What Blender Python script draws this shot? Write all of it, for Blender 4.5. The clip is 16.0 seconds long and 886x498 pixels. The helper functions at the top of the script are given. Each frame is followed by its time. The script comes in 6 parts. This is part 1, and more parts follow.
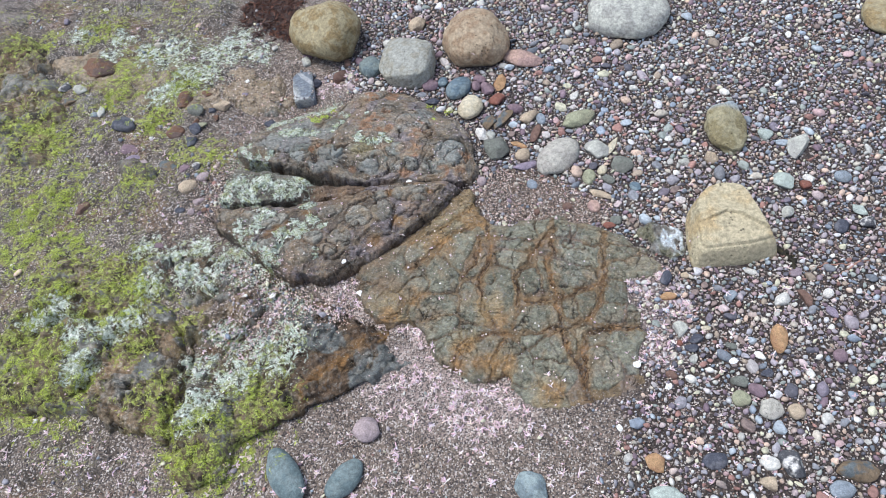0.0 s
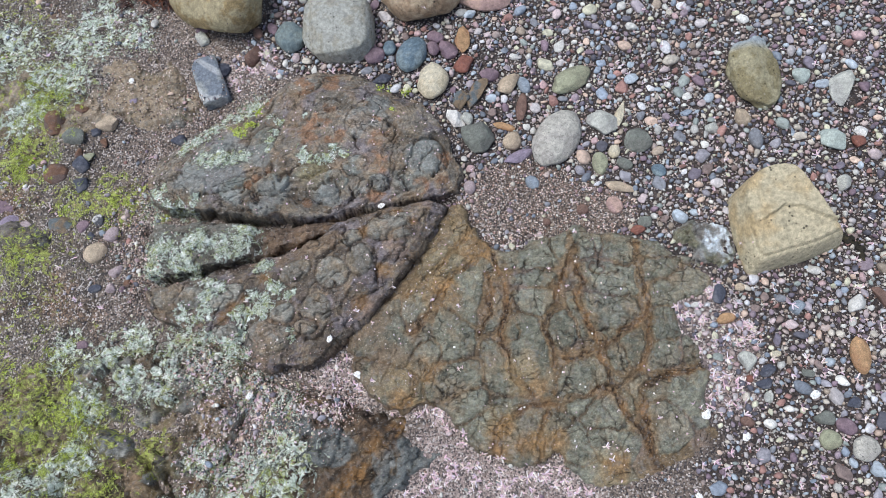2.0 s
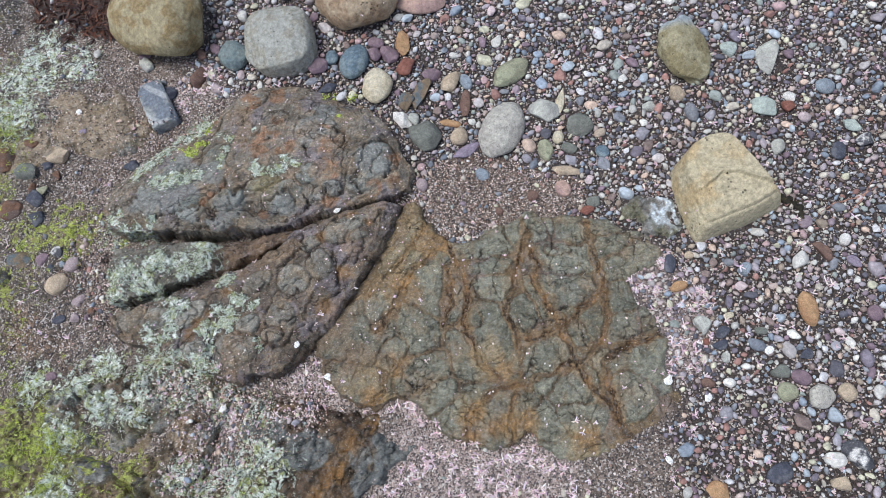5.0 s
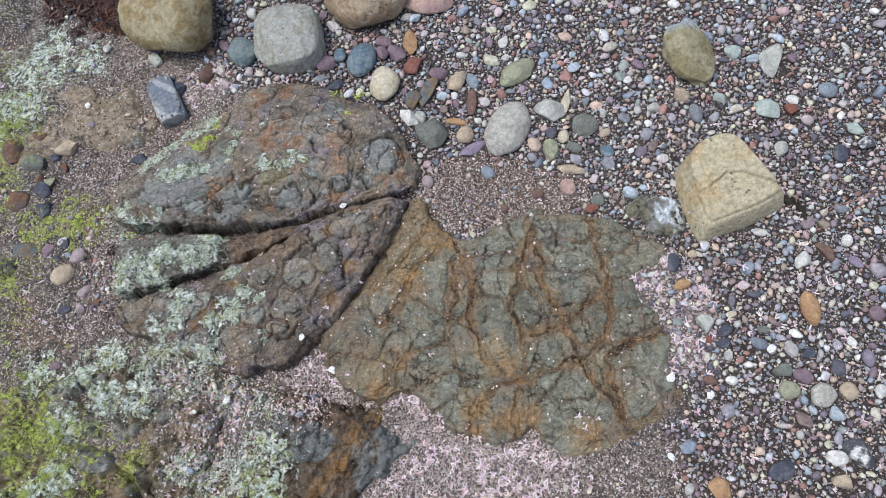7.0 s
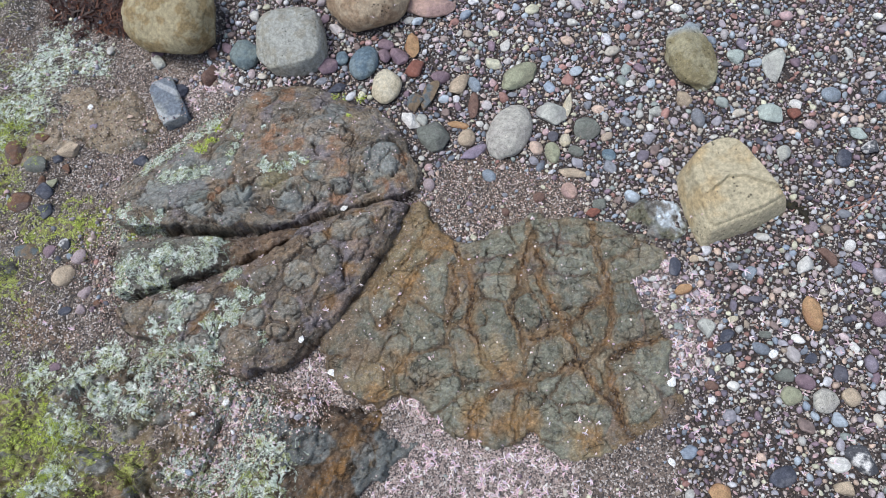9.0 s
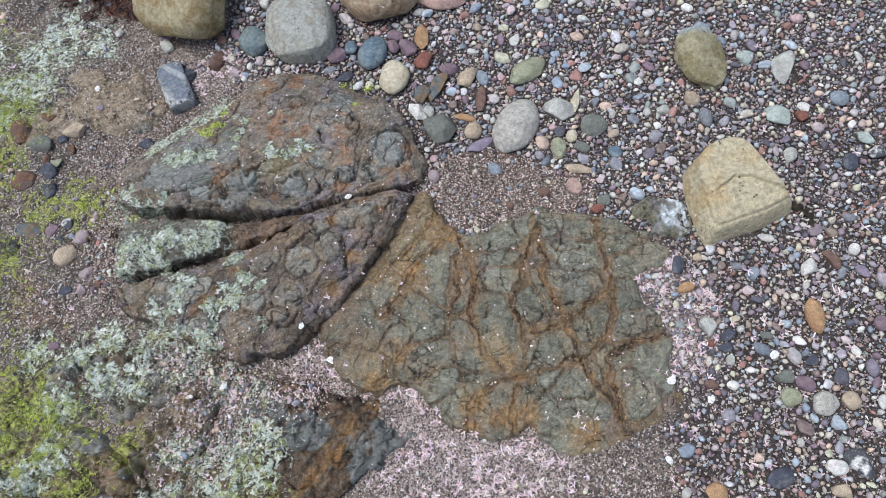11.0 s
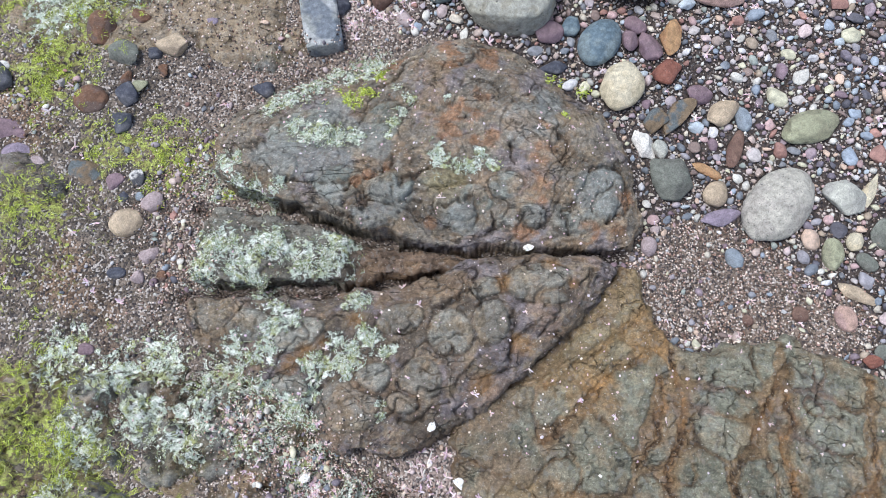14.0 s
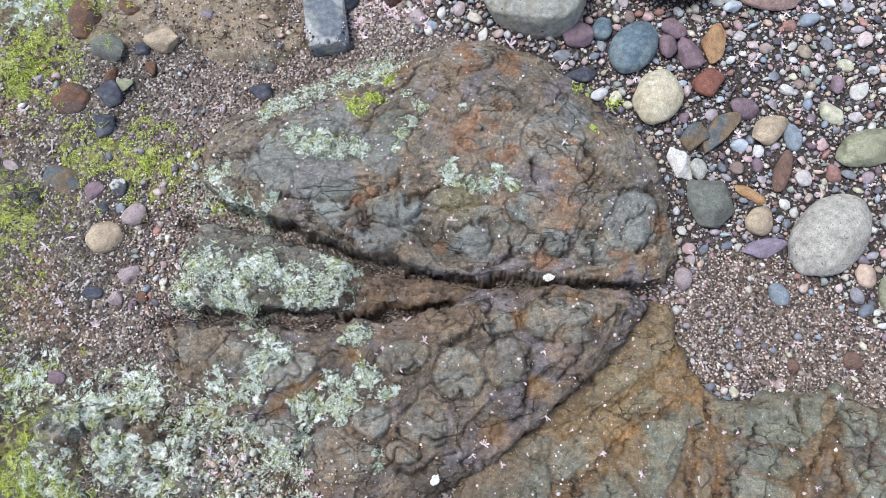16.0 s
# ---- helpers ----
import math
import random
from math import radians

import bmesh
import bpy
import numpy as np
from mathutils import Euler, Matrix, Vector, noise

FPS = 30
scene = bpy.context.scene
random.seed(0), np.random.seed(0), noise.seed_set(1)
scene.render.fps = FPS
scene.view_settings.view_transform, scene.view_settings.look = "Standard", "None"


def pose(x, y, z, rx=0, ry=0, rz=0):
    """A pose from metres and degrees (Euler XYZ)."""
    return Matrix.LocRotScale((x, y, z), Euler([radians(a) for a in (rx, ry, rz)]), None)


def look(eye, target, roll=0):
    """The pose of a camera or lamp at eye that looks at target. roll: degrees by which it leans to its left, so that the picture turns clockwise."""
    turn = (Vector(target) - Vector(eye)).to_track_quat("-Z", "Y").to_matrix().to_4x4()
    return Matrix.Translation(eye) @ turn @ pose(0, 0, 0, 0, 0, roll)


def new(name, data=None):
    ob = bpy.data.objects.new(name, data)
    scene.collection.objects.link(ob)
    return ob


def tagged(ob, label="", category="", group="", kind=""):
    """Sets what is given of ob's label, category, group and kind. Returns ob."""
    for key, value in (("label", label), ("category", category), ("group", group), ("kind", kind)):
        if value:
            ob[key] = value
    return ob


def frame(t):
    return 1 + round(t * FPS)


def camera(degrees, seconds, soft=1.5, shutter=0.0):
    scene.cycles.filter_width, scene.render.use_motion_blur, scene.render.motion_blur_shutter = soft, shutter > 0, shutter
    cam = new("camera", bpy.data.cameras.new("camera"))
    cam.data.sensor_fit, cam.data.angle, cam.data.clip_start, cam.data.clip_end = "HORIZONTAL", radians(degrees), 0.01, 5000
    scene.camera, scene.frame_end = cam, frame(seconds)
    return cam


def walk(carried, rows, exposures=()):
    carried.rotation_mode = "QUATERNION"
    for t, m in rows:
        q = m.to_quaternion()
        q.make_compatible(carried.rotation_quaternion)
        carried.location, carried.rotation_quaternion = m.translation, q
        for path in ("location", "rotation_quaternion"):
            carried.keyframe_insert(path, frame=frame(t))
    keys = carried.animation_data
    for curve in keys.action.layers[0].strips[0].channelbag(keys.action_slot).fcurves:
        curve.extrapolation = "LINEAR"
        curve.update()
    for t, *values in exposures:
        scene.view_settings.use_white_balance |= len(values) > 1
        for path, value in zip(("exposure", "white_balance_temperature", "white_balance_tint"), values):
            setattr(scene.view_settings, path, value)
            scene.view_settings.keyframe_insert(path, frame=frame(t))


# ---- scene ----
cam = camera(62.7, 16.0, soft=0.6)
PATH = [
    (0, (0.066, 0.016, 1.484), (-0.17, 1.175, -0.129), -11.2),
    (0.5, (0.034, 0.334, 1.438), (-0.204, 1.454, -0.201), -11.3),
    (1, (-0.016, 0.471, 1.455), (-0.244, 1.417, -0.293), -13.3),
    (1.5, (-0.069, 0.575, 1.434), (-0.213, 1.34, -0.408), -15.8),
    (2, (-0.095, 0.639, 1.429), (-0.152, 1.348, -0.44), -15.2),
    (2.5, (-0.099, 0.642, 1.444), (-0.127, 1.346, -0.427), -15.5),
    (3, (-0.075, 0.632, 1.445), (-0.088, 1.339, -0.426), -15.8),
    (3.5, (-0.059, 0.611, 1.448), (-0.06, 1.326, -0.42), -16.0),
    (4, (-0.053, 0.602, 1.448), (-0.048, 1.322, -0.418), -16.1),
    (6.5, (-0.094, 0.561, 1.438), (-0.059, 1.304, -0.419), -13.4),
    (7, (-0.092, 0.558, 1.444), (-0.059, 1.309, -0.409), -13.2),
    (7.5, (-0.092, 0.559, 1.44), (-0.063, 1.314, -0.412), -13.2),
    (8, (-0.091, 0.557, 1.441), (-0.063, 1.318, -0.409), -13.3),
    (8.5, (-0.085, 0.556, 1.44), (-0.061, 1.321, -0.408), -13.6),
    (11, (-0.096, 0.534, 1.426), (-0.071, 1.308, -0.418), -11.7),
    (11.5, (-0.106, 0.546, 1.421), (-0.086, 1.311, -0.426), -11.0),
    (12, (-0.119, 0.624, 1.403), (-0.097, 1.368, -0.453), -10.0),
    (12.5, (-0.162, 0.694, 1.354), (-0.127, 1.394, -0.519), -6.8),
    (13, (-0.212, 0.816, 1.278), (-0.22, 1.472, -0.611), -4.2),
    (13.5, (-0.243, 0.933, 1.168), (-0.281, 1.516, -0.745), -2.5),
    (14, (-0.357, 0.973, 1.096), (-0.405, 1.541, -0.821), -2.9),
    (14.5, (-0.48, 0.947, 1.064), (-0.524, 1.513, -0.854), -2.7),
    (15, (-0.46, 1.018, 1.042), (-0.509, 1.582, -0.877), -3.4),
    (15.5, (-0.407, 1.055, 0.98), (-0.465, 1.609, -0.941), -3.9),
    (16, (-0.359, 1.06, 1.001), (-0.441, 1.592, -0.926), -5.2),
]
walk(cam, [(t, look(eye, target, roll)) for t, eye, target, roll in PATH],
     exposures=[(0, 0.56), (1, 0.43), (3.5, 0.31), (12.5, 0.32), (13, 0.45), (13.5, 0.55), (16, 0.54)])


# ---- world and light: open shade under a bright, even sky ----
world = bpy.data.worlds.new("world")
scene.world = world
world.use_nodes = True
wn, wl = world.node_tree.nodes, world.node_tree.links
sky = wn.new("ShaderNodeTexSky")
sky.sky_type, sky.sun_disc = "NISHITA", False
sky.sun_elevation, sky.sun_rotation = radians(69), radians(-82)
soften = wn.new("ShaderNodeHueSaturation")
soften.inputs["Saturation"].default_value = 0.85
wl.new(sky.outputs["Color"], soften.inputs["Color"])
wl.new(soften.outputs["Color"], wn["Background"].inputs["Color"])
wn["Background"].inputs["Strength"].default_value = 0.112
sun = new("sun", bpy.data.lights.new("sun", "SUN"))
sun.data.energy, sun.data.angle, sun.data.color = 2.0, radians(30), (0.965, 0.99, 1.0)
sun.matrix_world = look((-1.5, 1.4, 4.0), (0, 1.2, 0))


# ---- numeric helpers ----
def lin(r, g, b):
    return tuple((c / 255 / 12.92) if c < 10.3 else ((c / 255 + 0.055) / 1.055) ** 2.4 for c in (r, g, b))


def hash2(i, j, seed):
    h = (i.astype(np.int64) * 374761393 + j.astype(np.int64) * 668265263 + seed * 974634777) & 0xFFFFFFFF
    h = ((h ^ (h >> 13)) * 1274126177) & 0xFFFFFFFF
    return ((h ^ (h >> 16)) & 0xFFFFFF) / float(0xFFFFFF)


def gnoise(x, y, seed=0):
    """Gradient noise, about -1 to 1."""
    i, j = np.floor(x), np.floor(y)
    fx, fy = x - i, y - j
    u, v = fx * fx * fx * (fx * (fx * 6 - 15) + 10), fy * fy * fy * (fy * (fy * 6 - 15) + 10)

    def corner(a, b):
        ang = hash2(i + a, j + b, seed) * 2 * np.pi
        return np.cos(ang) * (fx - a) + np.sin(ang) * (fy - b)
    top = corner(0, 0) * (1 - u) + corner(1, 0) * u
    low = corner(0, 1) * (1 - u) + corner(1, 1) * u
    return (top * (1 - v) + low * v) * 1.5


def fbm(x, y, scale, octaves=4, seed=0, gain=0.5):
    total, amp, s = 0.0, 1.0, scale
    for k in range(octaves):
        total = total + amp * gnoise(x * s + 13.7 * k, y * s - 7.3 * k, seed + k)
        amp, s = amp * gain, s * 2.03
    return total


def cells(x, y, scale, seed=0, jitter=0.9):
    """Distances to the two nearest cell points, the nearest cell's random number and the way from its point."""
    x, y = x * scale, y * scale
    i, j = np.floor(x), np.floor(y)
    f1, f2, ident = np.full(x.shape, 9.0), np.full(x.shape, 9.0), np.zeros(x.shape)
    dx, dy = np.zeros(x.shape), np.zeros(x.shape)
    for a in (-1, 0, 1):
        for b in (-1, 0, 1):
            px = i + a + 0.5 + jitter * (hash2(i + a, j + b, seed) - 0.5)
            py = j + b + 0.5 + jitter * (hash2(i + a, j + b, seed + 5) - 0.5)
            d = np.hypot(px - x, py - y)
            near = d < f1
            f2 = np.where(near, f1, np.minimum(f2, d))
            ident = np.where(near, hash2(i + a, j + b, seed + 9), ident)
            dx, dy = np.where(near, x - px, dx), np.where(near, y - py, dy)
            f1 = np.where(near, d, f1)
    return f1, f2, ident, dx, dy


def worley(x, y, scale, seed=0, jitter=0.9):
    return cells(x, y, scale, seed, jitter)[:3]


def fractured(x, y, scale, seed, angle=20.0, stretch=1.7, warp=0.35):
    """Broken rock: tilted flat facets drawn out along one direction. Height, about -1 to 1; how near a joint is (1 on it); the facet's number."""
    c, s = math.cos(radians(angle)), math.sin(radians(angle))
    u, v = (x * c + y * s) / stretch, y * c - x * s
    w = warp / scale
    u, v = u + w * fbm(x, y, scale * 0.8, 3, seed + 20, 0.6), v + w * fbm(x, y, scale * 0.8, 3, seed + 24, 0.6)
    f1, f2, ident, dx, dy = cells(u, v, scale, seed)
    turn = ident * 77.0
    return (ident - 0.5) * 0.9 + 0.9 * (dx * np.cos(turn) + dy * np.sin(turn)), 1 - smooth(f2 - f1, 0.0, 0.10), ident


def smooth(v, a, b):
    t = np.clip((v - a) / (b - a), 0, 1)
    return t * t * (3 - 2 * t)


def rounded(points, times=2):
    p = np.array(points, float)
    for _ in range(times):
        q = np.roll(p, -1, 0)
        p = np.stack([0.75 * p + 0.25 * q, 0.25 * p + 0.75 * q], 1).reshape(-1, 2)
    return p


def line_distance(x, y, points):
    best = np.full(x.shape, 9.0)
    for (ax, ay), (bx, by) in zip(points[:-1], points[1:]):
        t = np.clip(((x - ax) * (bx - ax) + (y - ay) * (by - ay)) / ((bx - ax) ** 2 + (by - ay) ** 2), 0, 1)
        best = np.minimum(best, np.hypot(x - ax - t * (bx - ax), y - ay - t * (by - ay)))
    return best


def inside_distance(x, y, ring):
    """Distance to a closed outline, positive inside it."""
    inside = np.zeros(x.shape, bool)
    for (ax, ay), (bx, by) in zip(ring, np.roll(ring, -1, 0)):
        if ay != by:
            cross = (ay > y) != (by > y)
            inside ^= cross & (x < (bx - ax) * (y - ay) / (by - ay) + ax)
    d = line_distance(x, y, np.vstack([ring, ring[:1]]))
    return np.where(inside, d, -d)


def blots(x, y, spots, wobble=0.3, seed=40):
    """A soft 0 to 1 field of round patches with ragged edges."""
    v = np.zeros(np.shape(x))
    for cx, cy, r in spots:
        v = np.maximum(v, 1 - np.hypot(x - cx, y - cy) / (1.6 * r))
    return np.clip(v * 1.6 + wobble * fbm(x, y, 28, 3, seed), 0, 1) * (v > 0)


def mesh_from(name, verts, faces, smooth_shade=True):
    """A mesh out of arrays; all faces have the same number of corners."""
    me = bpy.data.meshes.new(name)
    n, k = faces.shape
    me.vertices.add(len(verts))
    me.vertices.foreach_set("co", np.ascontiguousarray(verts, np.float32).ravel())
    me.loops.add(n * k)
    me.loops.foreach_set("vertex_index", np.ascontiguousarray(faces, np.int32).ravel())
    me.polygons.add(n)
    me.polygons.foreach_set("loop_start", np.arange(0, n * k, k, dtype=np.int32))
    me.polygons.foreach_set("use_smooth", np.full(n, smooth_shade))
    me.update(calc_edges=True)
    return me


def tint(me, colours, growth=None, moss=None):
    """Base colour at each point; the fourth channel tells how densely pale algae grow there."""
    at = me.color_attributes.new("tint", "FLOAT_COLOR", "POINT")
    fourth = np.zeros(len(colours)) if growth is None else growth
    at.data.foreach_set("color", np.column_stack([colours, fourth]).astype(np.float32).ravel())
    if moss is not None:
        me.attributes.new("moss", "FLOAT", "POINT").data.foreach_set("value", moss.astype(np.float32))


def mix(a, b, m):
    m = np.asarray(m)[..., None]
    return a * (1 - m) + np.asarray(b) * m


# ---- materials ----
def nodes_of(name, roughness=0.85):
    mat = bpy.data.materials.new(name)
    mat.use_nodes = True
    n, l = mat.node_tree.nodes, mat.node_tree.links
    shader = n["Principled BSDF"]
    shader.inputs["Roughness"].default_value = roughness
    shader.inputs["Specular IOR Level"].default_value = 0.3
    return mat, n, l, shader


def add_noise(n, l, vector, scale, detail=4.0, rough=0.6):
    t = n.new("ShaderNodeTexNoise")
    t.inputs["Scale"].default_value, t.inputs["Detail"].default_value, t.inputs["Roughness"].default_value = scale, detail, rough
    l.new(vector, t.inputs["Vector"])
    return t.outputs["Fac"]


def ranged(n, l, value, a, b, c, d):
    m = n.new("ShaderNodeMapRange")
    l.new(value, m.inputs["Value"])
    for key, v in zip(("From Min", "From Max", "To Min", "To Max"), (a, b, c, d)):
        m.inputs[key].default_value = v
    return m.outputs["Result"]


def scaled(n, l, colour, factor):
    v = n.new("ShaderNodeVectorMath")
    v.operation = "SCALE"
    l.new(colour, v.inputs[0])
    l.new(factor, v.inputs["Scale"])
    return v.outputs["Vector"]


def mixed(n, l, a, b, factor):
    m = n.new("ShaderNodeMix")
    m.data_type = "RGBA"
    for key, v in ((0, factor), (6, a), (7, b)):
        if isinstance(v, tuple):
            m.inputs[key].default_value = (*v, 1)
        elif isinstance(v, float):
            m.inputs[key].default_value = v
        else:
            l.new(v, m.inputs[key])
    return m.outputs[2]


def bumped(n, l, shader, heights):
    """heights: (value, strength, distance in metres) from coarse to fine."""
    last = None
    for value, strength, distance in heights:
        b = n.new("ShaderNodeBump")
        b.inputs["Strength"].default_value, b.inputs["Distance"].default_value = strength, distance
        l.new(value, b.inputs["Height"])
        if last:
            l.new(last, b.inputs["Normal"])
        last = b.outputs["Normal"]
    l.new(last, shader.inputs["Normal"])


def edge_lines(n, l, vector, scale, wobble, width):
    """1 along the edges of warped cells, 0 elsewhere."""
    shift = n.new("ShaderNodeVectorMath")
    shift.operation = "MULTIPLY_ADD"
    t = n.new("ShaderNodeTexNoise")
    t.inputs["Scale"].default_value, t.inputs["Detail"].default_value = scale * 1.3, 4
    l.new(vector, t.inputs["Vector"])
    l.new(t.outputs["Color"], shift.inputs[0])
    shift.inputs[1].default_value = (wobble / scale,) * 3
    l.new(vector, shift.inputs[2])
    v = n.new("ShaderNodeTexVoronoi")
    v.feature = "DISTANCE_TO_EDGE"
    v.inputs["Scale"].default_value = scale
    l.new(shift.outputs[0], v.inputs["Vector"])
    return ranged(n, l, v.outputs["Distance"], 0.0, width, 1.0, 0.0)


def algae_layer(n, l, pos, c, share, tones, scale=58, offset=0.0, lift=0.62):
    """Lays ragged algae over colour c, as densely as share says: the new colour and where the algae lie.
    tones: main, second, bright and dark colour."""
    moved = n.new("ShaderNodeVectorMath")
    l.new(pos, moved.inputs[0])
    moved.inputs[1].default_value = (offset, offset, offset)
    pos = moved.outputs[0]
    t = n.new("ShaderNodeTexNoise")
    for key, v in (("Scale", scale), ("Detail", 7), ("Roughness", 0.72), ("Distortion", 1.1)):
        t.inputs[key].default_value = v
    l.new(pos, t.inputs["Vector"])
    both = n.new("ShaderNodeMath")
    both.operation = "ADD"
    l.new(share, both.inputs[0])
    l.new(ranged(n, l, t.outputs["Fac"], 0.25, 0.75, -1.5, 1.5), both.inputs[1])
    grown = n.new("ShaderNodeMath")
    grown.operation = "MULTIPLY"
    l.new(ranged(n, l, both.outputs[0], lift, lift + 0.14, 0.0, 1.0), grown.inputs[0])
    l.new(ranged(n, l, share, 0.02, 0.12, 0.0, 1.0), grown.inputs[1])
    grown = grown.outputs[0]
    tone = mixed(n, l, tones[0], tones[1], ranged(n, l, add_noise(n, l, pos, 38, 4), 0.46, 0.58, 0.0, 1.0))
    tone = mixed(n, l, tone, tones[2], ranged(n, l, add_noise(n, l, pos, 95, 5, 0.7), 0.48, 0.60, 0.0, 1.0))
    tone = mixed(n, l, tone, tones[3], ranged(n, l, add_noise(n, l, pos, 150, 4, 0.7), 0.54, 0.61, 0.0, 0.75))
    tone = scaled(n, l, tone, ranged(n, l, add_noise(n, l, pos, 420, 3, 0.7), 0.3, 0.7, 0.7, 1.3))
    under = scaled(n, l, c, ranged(n, l, share, 0.15, 0.8, 1.0, 0.7))
    return mixed(n, l, under, tone, grown), grown


def overgrown(n, l, pos, at, c):
    """Yellow-green algae film first, bleached algae crust over it."""
    moss = n.new("ShaderNodeAttribute")
    moss.attribute_name = "moss"
    c, _ = algae_layer(n, l, pos, c, moss.outputs["Fac"], (lin(150, 152, 88), lin(128, 118, 82), lin(184, 194, 106), lin(78, 72, 50)), 52, 3.7, 0.5)
    return algae_layer(n, l, pos, c, at.outputs["Alpha"], (lin(192, 202, 186), lin(168, 172, 120), lin(238, 240, 232), lin(70, 68, 50)))


def rock_material(name, roughness=0.75):
    mat, n, l, shader = nodes_of(name, roughness)
    at = n.new("ShaderNodeAttribute")
    at.attribute_name = "tint"
    pos = n.new("ShaderNodeTexCoord").outputs["Object"]
    broad, fine, grain = add_noise(n, l, pos, 45, 6, 0.65), add_noise(n, l, pos, 240, 5, 0.7), add_noise(n, l, pos, 800, 3, 0.7)
    c = scaled(n, l, at.outputs["Color"], ranged(n, l, broad, 0.3, 0.7, 0.70, 1.45))
    along = n.new("ShaderNodeMapping")
    along.inputs["Rotation"].default_value = (0, 0, radians(-20))
    along.inputs["Scale"].default_value = (0.7, 1.25, 1.1)
    l.new(pos, along.inputs["Vector"])
    along = along.outputs["Vector"]
    streak = add_noise(n, l, along, 130, 5, 0.7)
    c = scaled(n, l, c, ranged(n, l, streak, 0.3, 0.7, 0.66, 1.36))
    c = scaled(n, l, c, ranged(n, l, fine, 0.3, 0.7, 0.68, 1.34))
    c = scaled(n, l, c, ranged(n, l, grain, 0.3, 0.7, 0.55, 1.46))
    warp = n.new("ShaderNodeTexNoise")
    warp.inputs["Scale"].default_value, warp.inputs["Detail"].default_value = 120, 4
    l.new(pos, warp.inputs["Vector"])
    moved = n.new("ShaderNodeVectorMath")
    moved.operation = "MULTIPLY_ADD"
    l.new(warp.outputs["Color"], moved.inputs[0])
    moved.inputs[1].default_value = (0.012, 0.012, 0.012)
    l.new(pos, moved.inputs[2])
    chip = n.new("ShaderNodeTexVoronoi")
    chip.inputs["Scale"].default_value = 170
    l.new(moved.outputs[0], chip.inputs["Vector"])
    shade = n.new("ShaderNodeSeparateColor")
    l.new(chip.outputs["Color"], shade.inputs["Color"])
    c = scaled(n, l, c, ranged(n, l, shade.outputs["Red"], 0, 1, 0.90, 1.10))
    c = mixed(n, l, c, (0.24, 0.15, 0.09), ranged(n, l, shade.outputs["Green"], 0.78, 0.80, 0.0, 0.18))
    c = mixed(n, l, c, (0.30, 0.31, 0.31), ranged(n, l, shade.outputs["Blue"], 0.84, 0.86, 0.0, 0.18))
    stain = ranged(n, l, add_noise(n, l, pos, 75, 5, 0.7), 0.52, 0.66, 0.0, 0.5)
    c = mixed(n, l, c, scaled(n, l, c, ranged(n, l, stain, 0, 1, 0.45, 0.45)), stain)
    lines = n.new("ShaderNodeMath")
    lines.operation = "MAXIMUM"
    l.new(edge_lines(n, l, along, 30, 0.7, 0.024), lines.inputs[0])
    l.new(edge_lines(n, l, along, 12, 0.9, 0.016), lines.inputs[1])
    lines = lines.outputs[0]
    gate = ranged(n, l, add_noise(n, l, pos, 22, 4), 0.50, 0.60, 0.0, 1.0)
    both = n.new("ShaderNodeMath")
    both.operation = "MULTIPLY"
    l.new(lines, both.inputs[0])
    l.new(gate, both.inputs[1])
    # near-black along the gated lines: crack shade painted into the base colour
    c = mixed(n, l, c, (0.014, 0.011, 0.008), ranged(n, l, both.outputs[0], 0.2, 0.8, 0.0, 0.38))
    speck = ranged(n, l, add_noise(n, l, pos, 330, 1), 0.69, 0.73, 0.0, 0.75)
    c = mixed(n, l, c, (0.50, 0.47, 0.40), speck)
    c, grown = overgrown(n, l, pos, at, c)
    l.new(c, shader.inputs["Base Color"])
    l.new(ranged(n, l, fine, 0.3, 0.7, roughness - 0.15, roughness + 0.12), shader.inputs["Roughness"])
    bumped(n, l, shader, [(broad, 0.4, 0.005), (ranged(n, l, both.outputs[0], 0, 1, 1, 0), 0.9, 0.004), (streak, 0.6, 0.003), (shade.outputs["Red"], 0.3, 0.0008), (fine, 0.5, 0.0018), (grain, 0.7, 0.001), (grown, 0.9, 0.0025)])
    return mat


def sand_material(name):
    mat, n, l, shader = nodes_of(name, 0.95)
    at = n.new("ShaderNodeAttribute")
    at.attribute_name = "tint"
    pos = n.new("ShaderNodeTexCoord").outputs["Object"]
    v = n.new("ShaderNodeTexVoronoi")
    v.inputs["Scale"].default_value = 330
    l.new(pos, v.inputs["Vector"])
    sep = n.new("ShaderNodeSeparateColor")
    l.new(v.outputs["Color"], sep.inputs["Color"])
    c = scaled(n, l, at.outputs["Color"], ranged(n, l, sep.outputs["Red"], 0, 1, 0.45, 1.5))
    light = ranged(n, l, sep.outputs["Green"], 0.80, 0.83, 0.0, 0.85)
    c = mixed(n, l, c, (0.56, 0.50, 0.46), light)
    dark = ranged(n, l, sep.outputs["Blue"], 0.76, 0.80, 0.0, 0.8)
    c = mixed(n, l, c, (0.045, 0.04, 0.045), dark)
    broad = add_noise(n, l, pos, 30, 5)
    c = scaled(n, l, c, ranged(n, l, broad, 0.3, 0.7, 0.75, 1.25))
    c, grown = overgrown(n, l, pos, at, c)
    l.new(c, shader.inputs["Base Color"])
    bumped(n, l, shader, [(grown, 0.9, 0.0025), (broad, 0.4, 0.008), (ranged(n, l, v.outputs["Distance"], 0, 0.8, 1, 0), 0.8, 0.002)])
    return mat


